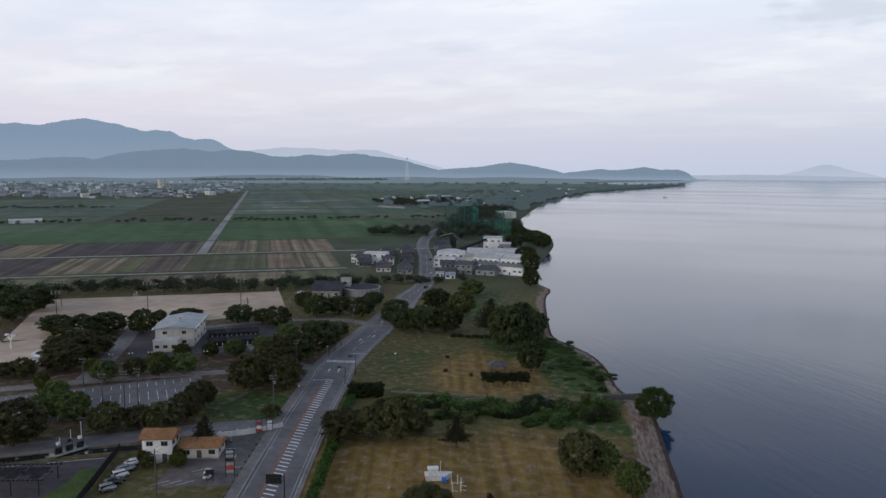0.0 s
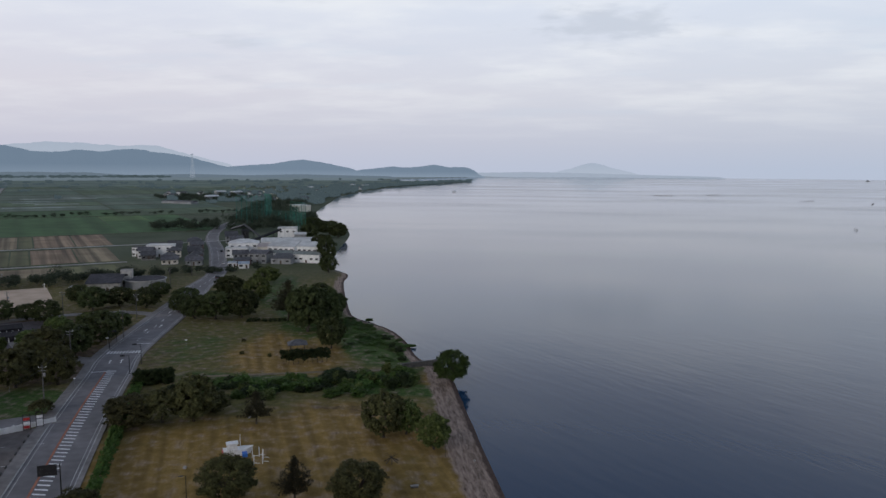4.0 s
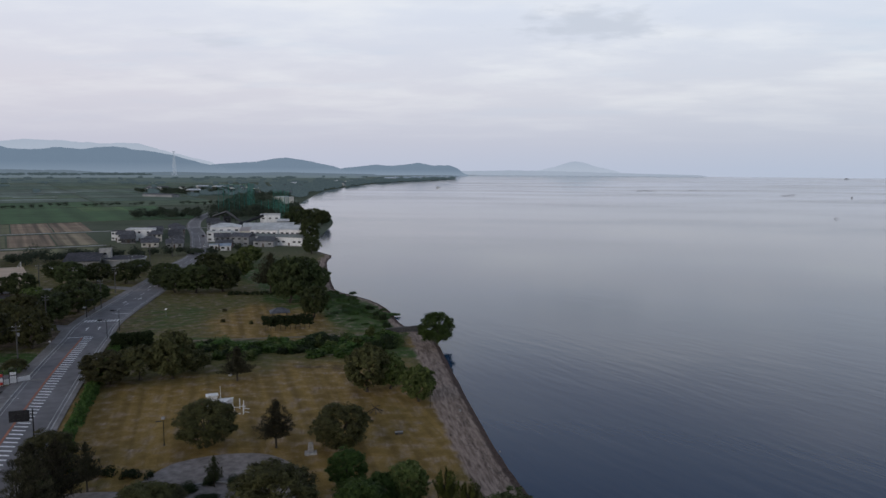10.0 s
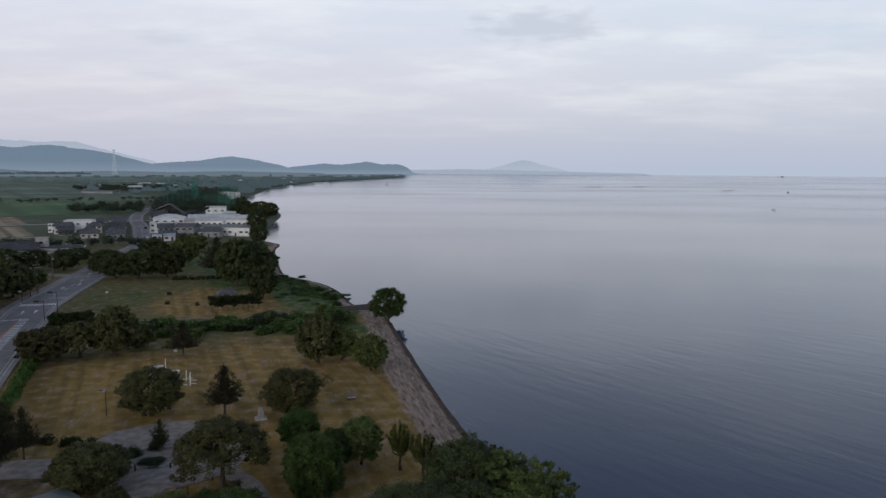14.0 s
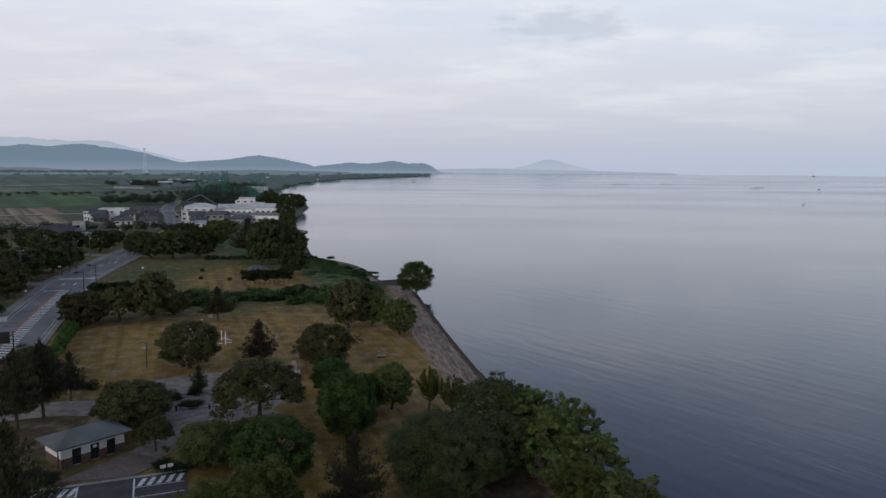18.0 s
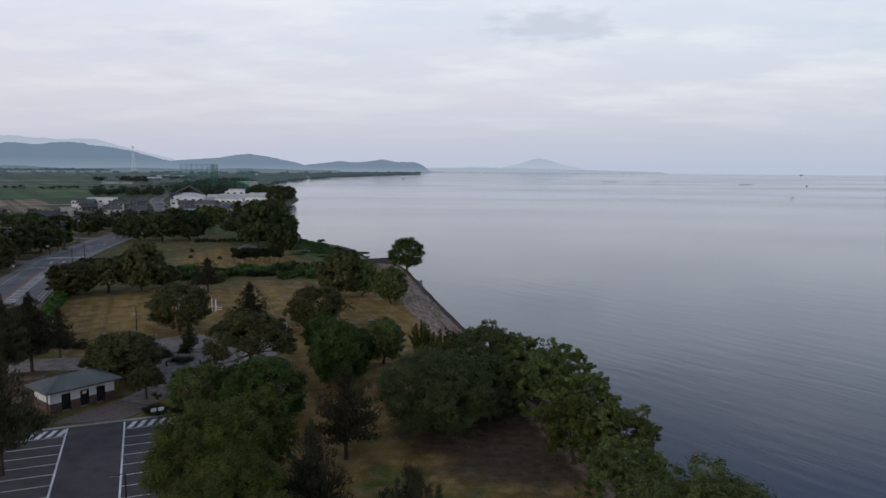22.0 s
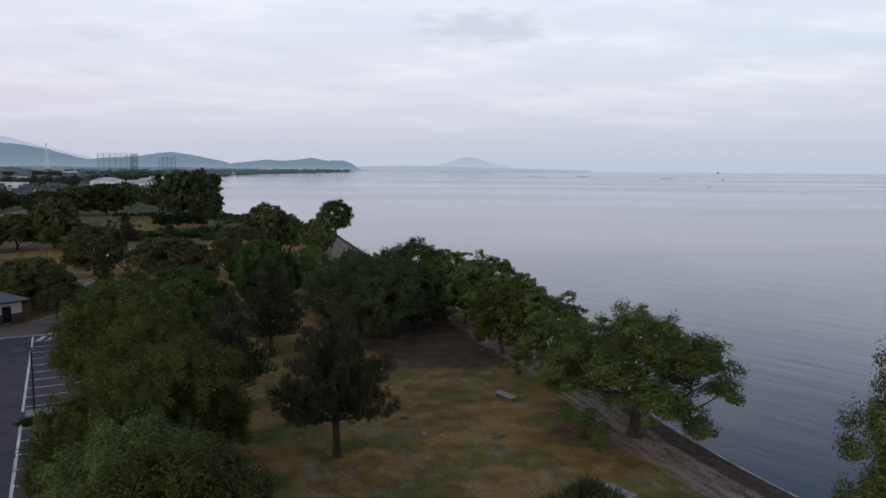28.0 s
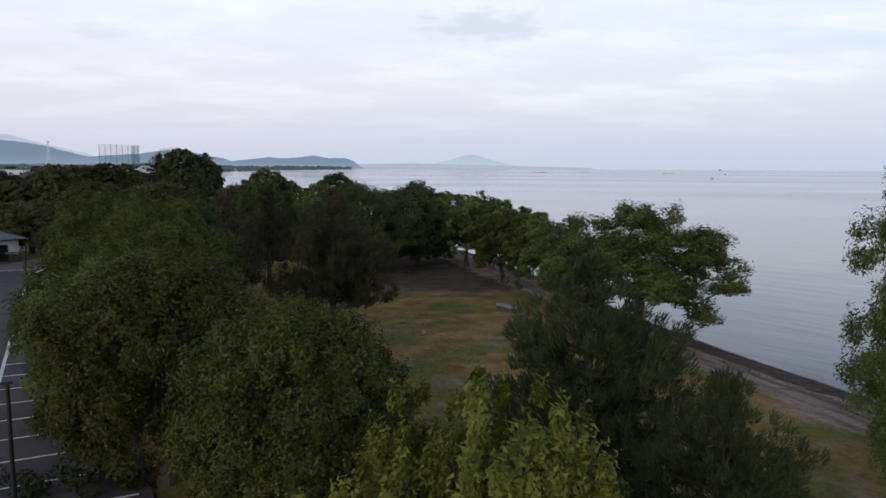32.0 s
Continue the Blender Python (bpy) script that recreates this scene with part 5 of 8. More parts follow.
# paths in the park
def disc_slab(name, cx, cy, rx, ry, turn, mat, label, category, z=0.028, wob=0.06, seed=1):
    pts = []
    for i in range(48):
        a = 2 * math.pi * i / 48
        k = 1 + wob * noise.noise(Vector((math.cos(a) * 1.7, math.sin(a) * 1.7, seed)))
        u, v = rx * k * math.cos(a), ry * k * math.sin(a)
        c, s = math.cos(radians(turn)), math.sin(radians(turn))
        pts.append((cx + u * c - v * s, cy + u * s + v * c))
    return slab(name, pts, -0.1, z, mat, label, category)


disc_slab("paved_circle", -39, 103, 12.5, 13, 20, PATH_PAVING, "pale gravel circle round planting beds", "path")
ribbon("path", smooth_line([(-48, 97), (-56, 97), (-64, 94), (-72, 88)], 2), 3.2, 3.2, 0.034, PATH_PAVING, 0.08, "pale gravel park path", "path")
ribbon("path", smooth_line([(-37, 92), (-37, 86), (-38.5, 80), (-40, 75.5)], 1.5), 2.4, 2.4, 0.036, PATH_PAVING, 0.08, "pale gravel path to the toilet house", "path")
ribbon("path", smooth_line([(-30, 98), (-24, 92), (-20, 84)], 2), 1.4, 1.4, 0.032, PATH_PAVING, 0.08, "narrow gravel path", "path")
slab("brick_plaza", [(-44.5, 73.0), (-37.2, 74.8), (-34.8, 79.5), (-40.5, 81.5)], -0.1, 0.042, material("brownish paving bricks", [(0.15, 0.115, 0.10), (0.23, 0.18, 0.155)], 3, 0.9, coords="World", bump=0.01), "brownish brick paving before a toilet house", "path")
ribbon("path", smooth_line([(-88, 190), (-70, 194), (-50, 199), (-32, 203)], 3), 0.9, 0.9, 0.03, WORN_PATH, 0.08, "worn earth path along the stream", "path")
# ---------------- buildings ----------------
WINDOW = {}


def window_meshes(w, h):
    """Frame and pane of a window, its outer face towards -y."""
    key = (round(w, 2), round(h, 2))
    if key not in WINDOW:
        bm = bmesh.new()
        t = 0.07
        box(bm, (-w / 2, -0.05, 0), (w / 2, 0.04, t))
        box(bm, (-w / 2, -0.05, h - t), (w / 2, 0.04, h))
        for x in (-w / 2, w / 2 - t, -t / 2):
            box(bm, (x, -0.05, t), (x + t, 0.04, h - t))
        fr = bpy.data.meshes.new("window_frame")
        bm.to_mesh(fr)
        bm.free()
        fr.materials.append(GREY_STEEL)
        WINDOW[key] = (fr, box_mesh("pane", (-w / 2 + t, -0.02, t), (w / 2 - t, 0.01, h - t), GLASS_DARK, 0))
    return WINDOW[key]


def put_window(parent, x, y, z, turn, w, h, name="window"):
    fr, pa = window_meshes(w, h)
    ob = part(name, fr, parent, m=pose(x, y, z, 0, 0, turn))
    part("pane", pa, ob)


def roof_mesh(kind, w, d, h, rise, mat, over=0.5, thick=0.18):
    """A roof over a w x d plan at wall height h: gable (ridge along x), hip, shed or flat with a parapet."""
    bm = bmesh.new()
    W, D = w / 2 + over, d / 2 + over
    if kind == "flat":
        box(bm, (-w / 2 - 0.12, -d / 2 - 0.12, h), (w / 2 + 0.12, d / 2 + 0.12, h + 0.12))
        for x0, y0, x1, y1 in ((-w / 2 - 0.12, -d / 2 - 0.12, w / 2 + 0.12, -d / 2 + 0.13), (-w / 2 - 0.12, d / 2 - 0.13, w / 2 + 0.12, d / 2 + 0.12), (-w / 2 - 0.12, -d / 2 + 0.13, -w / 2 + 0.13, d / 2 - 0.13), (w / 2 - 0.13, -d / 2 + 0.13, w / 2 + 0.12, d / 2 - 0.13)):
            box(bm, (x0, y0, h + 0.12), (x1, y1, h + 0.12 + rise))
    else:
        inset = {"gable": 0.0, "hip": min(W, D) * 0.9}.get(kind, 0.0)
        low = [(-W, -D, h), (W, -D, h), (W, D, h), (-W, D, h)]
        if kind == "shed":
            top = [(-W, -D, h + 0.02), (W, -D, h + 0.02), (W, D, h + rise), (-W, D, h + rise)]
            v = [bm.verts.new((x, y, z)) for x, y, z in top] + [bm.verts.new((x, y, z - thick)) for x, y, z in top]
            fs = [(0, 1, 2, 3), (7, 6, 5, 4), (0, 4, 5, 1), (1, 5, 6, 2), (2, 6, 7, 3), (3, 7, 4, 0)]
        else:
            rl, rr = (-W + inset, 0, h + rise), (W - inset, 0, h + rise)
            pts = low + [rl, rr] + [(x, y, z - thick) for x, y, z in low]
            v = [bm.verts.new(p) for p in pts]
            fs = [(0, 1, 5, 4), (2, 3, 4, 5), (1, 2, 5), (3, 0, 4), (0, 6, 7, 1), (1, 7, 8, 2), (2, 8, 9, 3), (3, 9, 6, 0), (9, 8, 7, 6)]
        for f in fs:
            bm.faces.new([v[i] for i in f])
    me = bpy.data.meshes.new("roof")
    bm.to_mesh(me)
    bm.free()
    me.materials.append(mat)
    return me


def building(name, label, category, x, y, turn, w, d, h, roof, rise, wall, top, floors=1, cols=3, group="", sides=(0, 1), win=(1.5, 1.1), ridge=False, z=0.0, plinth=True, over=0.5):
    """A house: wall, roof, plinth, and windows with frames and panes on the sides named (0: front, 1: right, 2: back, 3: left)."""
    ob = empty(name, pose(x, y, z, 0, 0, turn), label, category, group)
    bm = bmesh.new()
    box(bm, (-w / 2, -d / 2, -0.1), (w / 2, d / 2, h))
    if roof == "gable":
        for sx in (-1, 1):
            a = [bm.verts.new((sx * (w / 2 - 0.01), -d / 2 + 0.05, h - 0.01)), bm.verts.new((sx * (w / 2 - 0.01), d / 2 - 0.05, h - 0.01)), bm.verts.new((sx * (w / 2 - 0.01), 0, h + rise * (d / 2) / (d / 2 + over) * 0.96))]
            bm.faces.new(a)
    part("wall", bm, ob, mat=wall)
    part("roof", roof_mesh(roof, w, d, h, rise, top, over), ob)
    if plinth:
        part("plinth", box_mesh("plinth", (-w / 2 - 0.06, -d / 2 - 0.06, -0.1), (w / 2 + 0.06, d / 2 + 0.06, 0.35), CONCRETE), ob)
    fh = h / floors
    for s in sides:
        span = w if s in (0, 2) else d
        n = max(1, int(cols * span / max(w, d) + 0.5))
        for f in range(floors):
            for i in range(n):
                u = -span / 2 + span * (i + 0.5) / n
                zz = f * fh + fh * 0.38
                hh = min(win[1], fh * 0.5)
                px, py, t = {0: (u, -d / 2 - 0.01, 0), 1: (w / 2 + 0.01, u, 90), 2: (-u, d / 2 + 0.01, 180), 3: (-w / 2 - 0.01, -u, 270)}[s]
                if f == 0 and i == n // 2 and s == 0:
                    part("door", box_mesh("door", (px - 0.55, -d / 2 - 0.06, 0.0), (px + 0.55, -d / 2 - 0.005, 2.05), WOOD_DARK), ob)
                    continue
                put_window(ob, px, py, zz, t, min(win[0], span / n * 0.8), hh)
    if ridge and roof in ("gable", "hip"):
        W = w / 2 + over - (0 if roof == "gable" else min(w / 2 + over, d / 2 + over) * 0.9)
        part("ridge_cap", rods_mesh("ridge_cap", [((-W, 0, h + rise + 0.02), (W, 0, h + rise + 0.02), 0.16, 0.16)], top, 6), ob)
    return ob


# toilet house beside the car park: hipped roof, white upper wall over brown brick, three dark doorways
wc = empty("toilet_house", pose(-45.25, 80.55, 0, 0, 0, 51.2) @ Matrix.Diagonal((1.02, 1.0, 0.88, 1)), "low toilet house, white wall over brown brick, hipped grey-green roof", "toilet house")
w, d = 7.2, 4.4
part("roof", roof_mesh("hip", w, d, 2.95, 1.25, GREEN_ROOF, 0.75, 0.16), wc, "dull grey-green metal roof")
doors = (-1.9, 0.15, 2.0)
bm = bmesh.new()
edges = [-w / 2] + [q for c in doors for q in (c - 0.5, c + 0.5)] + [w / 2]
for i in range(0, len(edges), 2):
    box(bm, (edges[i], -d / 2, -0.1), (edges[i + 1], -d / 2 + 0.18, 1.25))
for lo, hi in (((-w / 2, -d / 2 + 0.18, -0.1), (-w / 2 + 0.18, d / 2, 1.25)), ((w / 2 - 0.18, -d / 2 + 0.18, -0.1), (w / 2, d / 2, 1.25)), ((-w / 2 + 0.18, d / 2 - 0.18, -0.1), (w / 2 - 0.18, d / 2, 1.25))):
    box(bm, lo, hi)
part("brick_base", bm, wc, "brown brick lower wall", mat=BROWN_WALL)
bm = bmesh.new()
for i in range(0, len(edges), 2):
    box(bm, (edges[i], -d / 2 + 0.01, 1.25), (edges[i + 1], -d / 2 + 0.18, 2.25))
box(bm, (-w / 2, -d / 2 + 0.01, 2.25), (w / 2, -d / 2 + 0.18, 2.95))
for lo, hi in (((-w / 2 + 0.01, -d / 2 + 0.18, 1.25), (-w / 2 + 0.17, d / 2, 2.95)), ((w / 2 - 0.17, -d / 2 + 0.18, 1.25), (w / 2 - 0.01, d / 2, 2.95)), ((-w / 2 + 0.18, d / 2 - 0.17, 1.25), (w / 2 - 0.18, d / 2 - 0.01, 2.95))):
    box(bm, lo, hi)
part("upper_wall", bm, wc, "white rendered upper wall", mat=WHITE_WALL)
part("floor", box_mesh("floor", (-w / 2 + 0.2, -d / 2 + 0.2, -0.1), (w / 2 - 0.2, d / 2 - 0.2, 0.05), CONCRETE), wc)
for c in doors:
    part("door_frame", rods_mesh("door_frame", [((c - 0.5, -d / 2 + 0.1, 0), (c - 0.5, -d / 2 + 0.1, 2.25), 0.05, 0.05), ((c + 0.5, -d / 2 + 0.1, 0), (c + 0.5, -d / 2 + 0.1, 2.25), 0.05, 0.05), ((c - 0.5, -d / 2 + 0.1, 2.25), (c + 0.5, -d / 2 + 0.1, 2.25), 0.05, 0.05)], DARK_STEEL, 4), wc)
    part("door", box_mesh("door", (c - 0.46, -d / 2 + 0.3, 0.05), (c + 0.46, -d / 2 + 0.36, 2.2), DARK_STEEL), wc)
for x in (-w / 2 - 0.5, w / 2 + 0.5):
    part("post", rods_mesh("post", [((x, -d / 2 - 0.5, 0), (x, -d / 2 - 0.5, 2.85), 0.07, 0.07)], WOOD_DARK), wc)
part("gutter", rods_mesh("gutter", [((-w / 2 - 0.8, -d / 2 - 0.8, 2.88), (w / 2 + 0.8, -d / 2 - 0.8, 2.88), 0.06, 0.06)], DARK_STEEL, 6), wc)
part("sign_plate", box_mesh("sign_plate", (-0.1, -d / 2 - 0.04, 1.7), (0.35, -d / 2 - 0.005, 2.1), WHITE_PAINT), wc, "small white door sign")

# public hall by the sports ground
HALL_ROOF = material("pale blue-grey metal roof", [(0.30, 0.335, 0.36), (0.42, 0.455, 0.48)], 0.4, 0.5, coords="World", metal=0.1)
hall = building("hall", "two-storey cream hall with a pale blue-grey roof", "hall", -190.5, 219.5, 119, 24, 13.5, 7.0, "gable", 1.2, CREAM_WALL, HALL_ROOF, 2, 4, sides=(0, 1, 3), win=(1.6, 1.2), over=0.8)
for sy in (-1, 1):
    part("rim_board", box_mesh("rim_board", (-12.9, sy * 7.6 - 0.15, 6.75), (12.9, sy * 7.6 + 0.15, 7.15), WHITE_PAINT, 0.03), hall)
part("roof_vent", rods_mesh("roof_vent", [((-2, 0, 8.1), (-2, 0, 9.1), 0.25, 0.2), ((-2, 0, 9.1), (-2, 0, 9.2), 0.4, 0.4)], GREY_STEEL), hall)
building("annex", "low cream annex with a flat pale roof", "annex", -183.6, 203.8, 119, 5, 8.5, 4.0, "flat", 0.25, CREAM_WALL, WHITE_ROOF, 1, 3, sides=(0, 1, 3))
DARK_SHEET = material("dark rough sheeting", [(0.022, 0.021, 0.024), (0.045, 0.043, 0.047)], 1.2, 0.95, coords="World", spec=0.1)
# dark long sheds beside the hall with white uprights
for i, (x, y) in enumerate(((-176, 232), (-168, 222))):
    shed = empty("boat_shed", pose(x, y, 0, 0, 0, 40), "long dark open shed with a row of white uprights", "shed", "sheds by the hall")
    part("roof", roof_mesh("shed", 19, 6.5, 1.9, 0.3, DARK_SHEET, 0.3, 0.12), shed)
    post = rods_mesh("post", [((0, 0, 0), (0, 0, 1.5), 0.14, 0.14)], WHITE_PAINT, 6)
    for j in range(10):
        part("post", post, shed, m=pose(-8.1 + j * 1.8, -4.2, 0))
    part("back_wall", box_mesh("back_wall", (-9.2, 2.9, 0), (9.2, 3.1, 1.95), DARK_SHEET), shed)
    part("front_wall", box_mesh("front_wall", (-9.2, -3.1, 0), (9.2, -2.9, 1.7), DARK_SHEET), shed)
# plaza fittings: a white drum and a forked white post
drum = empty("drum_pavilion", pose(-211.5, 177.5, 0), "low round white drum with a dark recessed top", "pavilion")
bm = bmesh.new()
bmesh.ops.create_cone(bm, cap_ends=True, segments=32, radius1=4.2, radius2=4.0, depth=2.6, matrix=Matrix.Translation((0, 0, 1.3)))
part("drum_wall", bm, drum, mat=BLUE_ROOF)
bm = bmesh.new()
bmesh.ops.create_cone(bm, cap_ends=True, segments=32, radius1=4.6, radius2=4.6, depth=0.5, matrix=Matrix.Translation((0, 0, 2.85)))
part("rim", bm, drum, mat=WHITE_PAINT)
bm = bmesh.new()
bmesh.ops.create_cone(bm, cap_ends=True, segments=32, radius1=3.4, radius2=3.4, depth=0.06, matrix=Matrix.Translation((0, 0, 3.14)))
part("top_recess", bm, drum, mat=DARK_STEEL)
fork = empty("forked_lamp", pose(-236.8, 184, 0), "white forked plaza lamp with two round heads", "lamp")
part("pole", rods_mesh("pole", [((0, 0, 0), (0, 0, 3.8), 0.28, 0.2), ((0, 0, 3.7), (-1.6, 0, 5.2), 0.18, 0.15), ((0, 0, 3.7), (1.6, 0, 5.2), 0.18, 0.15)], WHITE_PAINT), fork)
for sx in (-1.6, 1.6):
    bm = bmesh.new()
    bmesh.ops.create_uvsphere(bm, u_segments=14, v_segments=8, radius=0.9, matrix=Matrix.Translation((sx, 0, 5.4)) @ Matrix.Diagonal((1, 1, 0.5, 1)))
    part("lamp_head", bm, fork, mat=WHITE_PAINT)

# restaurant with an orange roof, its low wing, sign tower and forecourt walls
building("restaurant", "white restaurant with an orange tiled roof", "restaurant", -115.6, 126.2, 24, 6.5, 5.5, 5.6, "gable", 1.5, WHITE_WALL, ORANGE_ROOF, 2, 2, sides=(0, 1, 3), over=0.6)
building("restaurant_wing", "low wing with brown-orange tiles", "restaurant", -108.4, 131.5, 24, 8.5, 6, 2.8, "gable", 1.3, CREAM_WALL, ORANGE_ROOF, 1, 3, sides=(0, 1), over=0.6)
tower = empty("sign_tower", pose(-94.5, 123.3, 0, 0, 0, 25), "tall roadside sign frame with pale panels", "sign")
part("frame", rods_mesh("frame", [((-0.9, 0, 0), (-0.9, 0, 6.2), 0.1, 0.1), ((0.9, 0, 0), (0.9, 0, 6.2), 0.1, 0.1), ((-0.9, 0, 6.2), (0.9, 0, 6.2), 0.1, 0.1)], DARK_STEEL), tower)
for i in range(6):
    part("panel", box_mesh("panel", (-0.8, -0.1, 1.0 + i * 0.86), (0.8, 0.1, 1.5 + i * 0.86 + 0.1 * (i % 2)), (STONE, RED_PLASTIC, STONE, DARK_STEEL, STONE, BLUE_ROOF)[i], 0.03), tower)
wall_line = smooth_line([(-112, 141), (-105, 148), (-101, 153)], 2)
ribbon("garden_wall", wall_line, 0.12, 0.12, 1.1, WHITE_WALL, 1.15, "low white wall with a wavy top", "wall")

DARK_WALL = material("dark grey timber wall", [(0.07, 0.068, 0.07), (0.13, 0.125, 0.125)], 0.8, 0.85, coords="World", stretch=(1, 1, 0.3))
SLATE = material("dark slate roof", [(0.040, 0.040, 0.048), (0.075, 0.074, 0.085)], 0.8, 0.9, coords="World", spec=0.2)
# round-roofed museum: a long wing and a drum
wing = building("museum_wing", "low dark-roofed concrete museum wing", "museum", -186.5, 323.5, 20, 14, 13, 4.2, "shed", 2.6, CONCRETE, SLATE, 1, 4, sides=(0, 1), over=0.8)
ring = empty("museum_drum", pose(-173, 335, 0), "round concrete museum building with sunken dark roof", "museum")
for nm, r0, r1, z0, z1, mt in (("drum_wall", 9.5, 9.5, 0, 3.6, GREY_WALL), ("roof_ring", 10.0, 10.0, 3.6, 4.0, CONCRETE), ("roof", 9.3, 9.3, 4.0, 4.05, SLATE)):
    bm = bmesh.new()
    bmesh.ops.create_cone(bm, cap_ends=True, segments=36, radius1=r0, radius2=r1, depth=z1 - z0, matrix=Matrix.Translation((0, 0, (z0 + z1) / 2)))
    part(nm, bm, ring, mat=mt)
building("museum_tower", "grey concrete stair tower", "museum", -181.5, 334, 20, 5, 5, 8, "flat", 0.3, CONCRETE, CONCRETE, 2, 1, sides=(0,))

# white works by the lake
FAC = "works by the lake"
ROOF_BAND = material("grey-green lean-to roof", [(0.13, 0.155, 0.155), (0.20, 0.225, 0.22)], 0.5, 0.6, coords="World")
WORKS_ROOF = material("weathered pale works roof", [(0.46, 0.475, 0.48), (0.66, 0.675, 0.675)], 0.25, 0.6, coords="World", vary=0.1)
PINK_ROOF = material("faded pinkish works roof", [(0.36, 0.32, 0.31), (0.50, 0.45, 0.43)], 0.3, 0.6, coords="World")
for label, x, y, turn, w, d, h, roof, rise, wall, top, floors, cols, sides in (
    ("white works front with a row of small windows", -118.6, 431.0, -9, 17.2, 5, 5.4, "shed", 1.5, WHITE_WALL, ROOF_BAND, 1, 5, (0, 1)),
    ("tall white works hall behind a lean-to", -117.0, 441.8, -9, 16.8, 16, 9.6, "gable", 2.4, WHITE_WALL, WORKS_ROOF, 2, 5, (0, 1)),
    ("white works front with a grey-green lean-to roof", -140.3, 443.6, -9, 19.0, 5, 4.6, "shed", 1.3, WHITE_WALL, ROOF_BAND, 1, 5, (0,)),
    ("white works hall with a weathered roof", -139.0, 455.0, -9, 18.6, 17, 8.0, "gable", 2.6, WHITE_WALL, WORKS_ROOF, 2, 5, (0, 3)),
    ("white stepped works block beside the road", -171.0, 452.5, 16, 14, 11, 6.2, "flat", 0.4, WHITE_WALL, WORKS_ROOF, 2, 4, (0, 3)),
    ("white works block with a hipped pale roof", -171.0, 465.0, 16, 19, 14, 8.6, "hip", 2.2, WHITE_WALL, WORKS_ROOF, 2, 4, (0, 3)),
    ("works shed with a faded pinkish roof", -154.5, 466.5, 16, 14, 16, 6.4, "gable", 1.8, CREAM_WALL, PINK_ROOF, 1, 3, (0,)),
    ("long white works hall at the back", -150.0, 500.0, 14, 40, 13, 6.4, "gable", 2.2, WHITE_WALL, WORKS_ROOF, 1, 8, (0,)),
    ("tall pale works block beside conveyors", -172.0, 566.0, 14, 15, 13, 9.6, "flat", 0.5, WHITE_WALL, WORKS_ROOF, 2, 3, (0,)),
    ("small pale works annex", -160.0, 560.0, 14, 9, 8, 5.5, "gable", 1.4, GREY_WALL, WORKS_ROOF, 1, 2, (0,)),
    ("grey-brown works store with a ridged roof", -147.5, 429.5, -4, 11.5, 11, 5.8, "gable", 2.0, GREY_WALL, GREY_ROOF, 2, 3, (0, 3)),
    ("grey works lean-to with a long sloping roof", -132.6, 427.5, -4, 12.5, 10, 3.4, "shed", 2.0, GREY_WALL, GREY_ROOF, 1, 3, (0,)),
    ("low grey-brown store beside the works", -154.5, 417.0, 10, 9, 7, 3.2, "gable", 1.6, BROWN_WALL, GREY_ROOF, 1, 2, (0, 3)),
    ("small white works office", -163.5, 436.0, 20, 7, 7, 5.4, "gable", 1.4, WHITE_WALL, GREY_ROOF, 2, 2, (0, 3)),
    ("small store with a blue roof", -149.0, 404.0, 20, 6, 5, 2.8, "gable", 1.2, WHITE_WALL, BLUE_ROOF, 1, 2, (0, 3)),
    ("white shed with a blue door panel", -157.0, 407.0, 20, 5, 4, 2.8, "flat", 0.2, WHITE_WALL, BLUE_ROOF, 1, 2, (0,)),
):
    building("factory", label, "factory", x, y, turn, w, d, h, roof, rise, wall, top, floors, cols, FAC, sides, (1.9, 1.1), over=0.3, plinth=h > 4)
# belt conveyors climbing to dark hoppers
for (ax, ay, az), (bx, by, bz) in (((-205, 560, 12), (-172, 515, 3.5)), ((-186, 505, 3), (-168, 535, 11)), ((-228, 590, 6), (-205, 560, 12))):
    cv = empty("conveyor", pose(ax, ay, 0), "dark covered belt conveyor on trestle legs", "conveyor", "conveyors")
    d = Vector((bx - ax, by - ay, bz - az))
    part("gallery", rods_mesh("gallery", [((0, 0, az), (bx - ax, by - ay, bz), 1.0, 1.0)], DARK_STEEL, 4), cv)
    for u in (0.05, 0.4, 0.8):
        q = d * u
        part("leg", rods_mesh("leg", [((q.x - 0.9, q.y, 0), (q.x, q.y, az + q.z), 0.18, 0.12), ((q.x + 0.9, q.y, 0), (q.x, q.y, az + q.z), 0.18, 0.12)], DARK_STEEL, 6), cv)
hop = building("hopper_house", "dark steel hopper house", "works tower", -206, 562, 30, 5, 5, 7, "gable", 1.5, DARK_STEEL, DARK_STEEL, 2, 1, FAC, (0,), plinth=False)

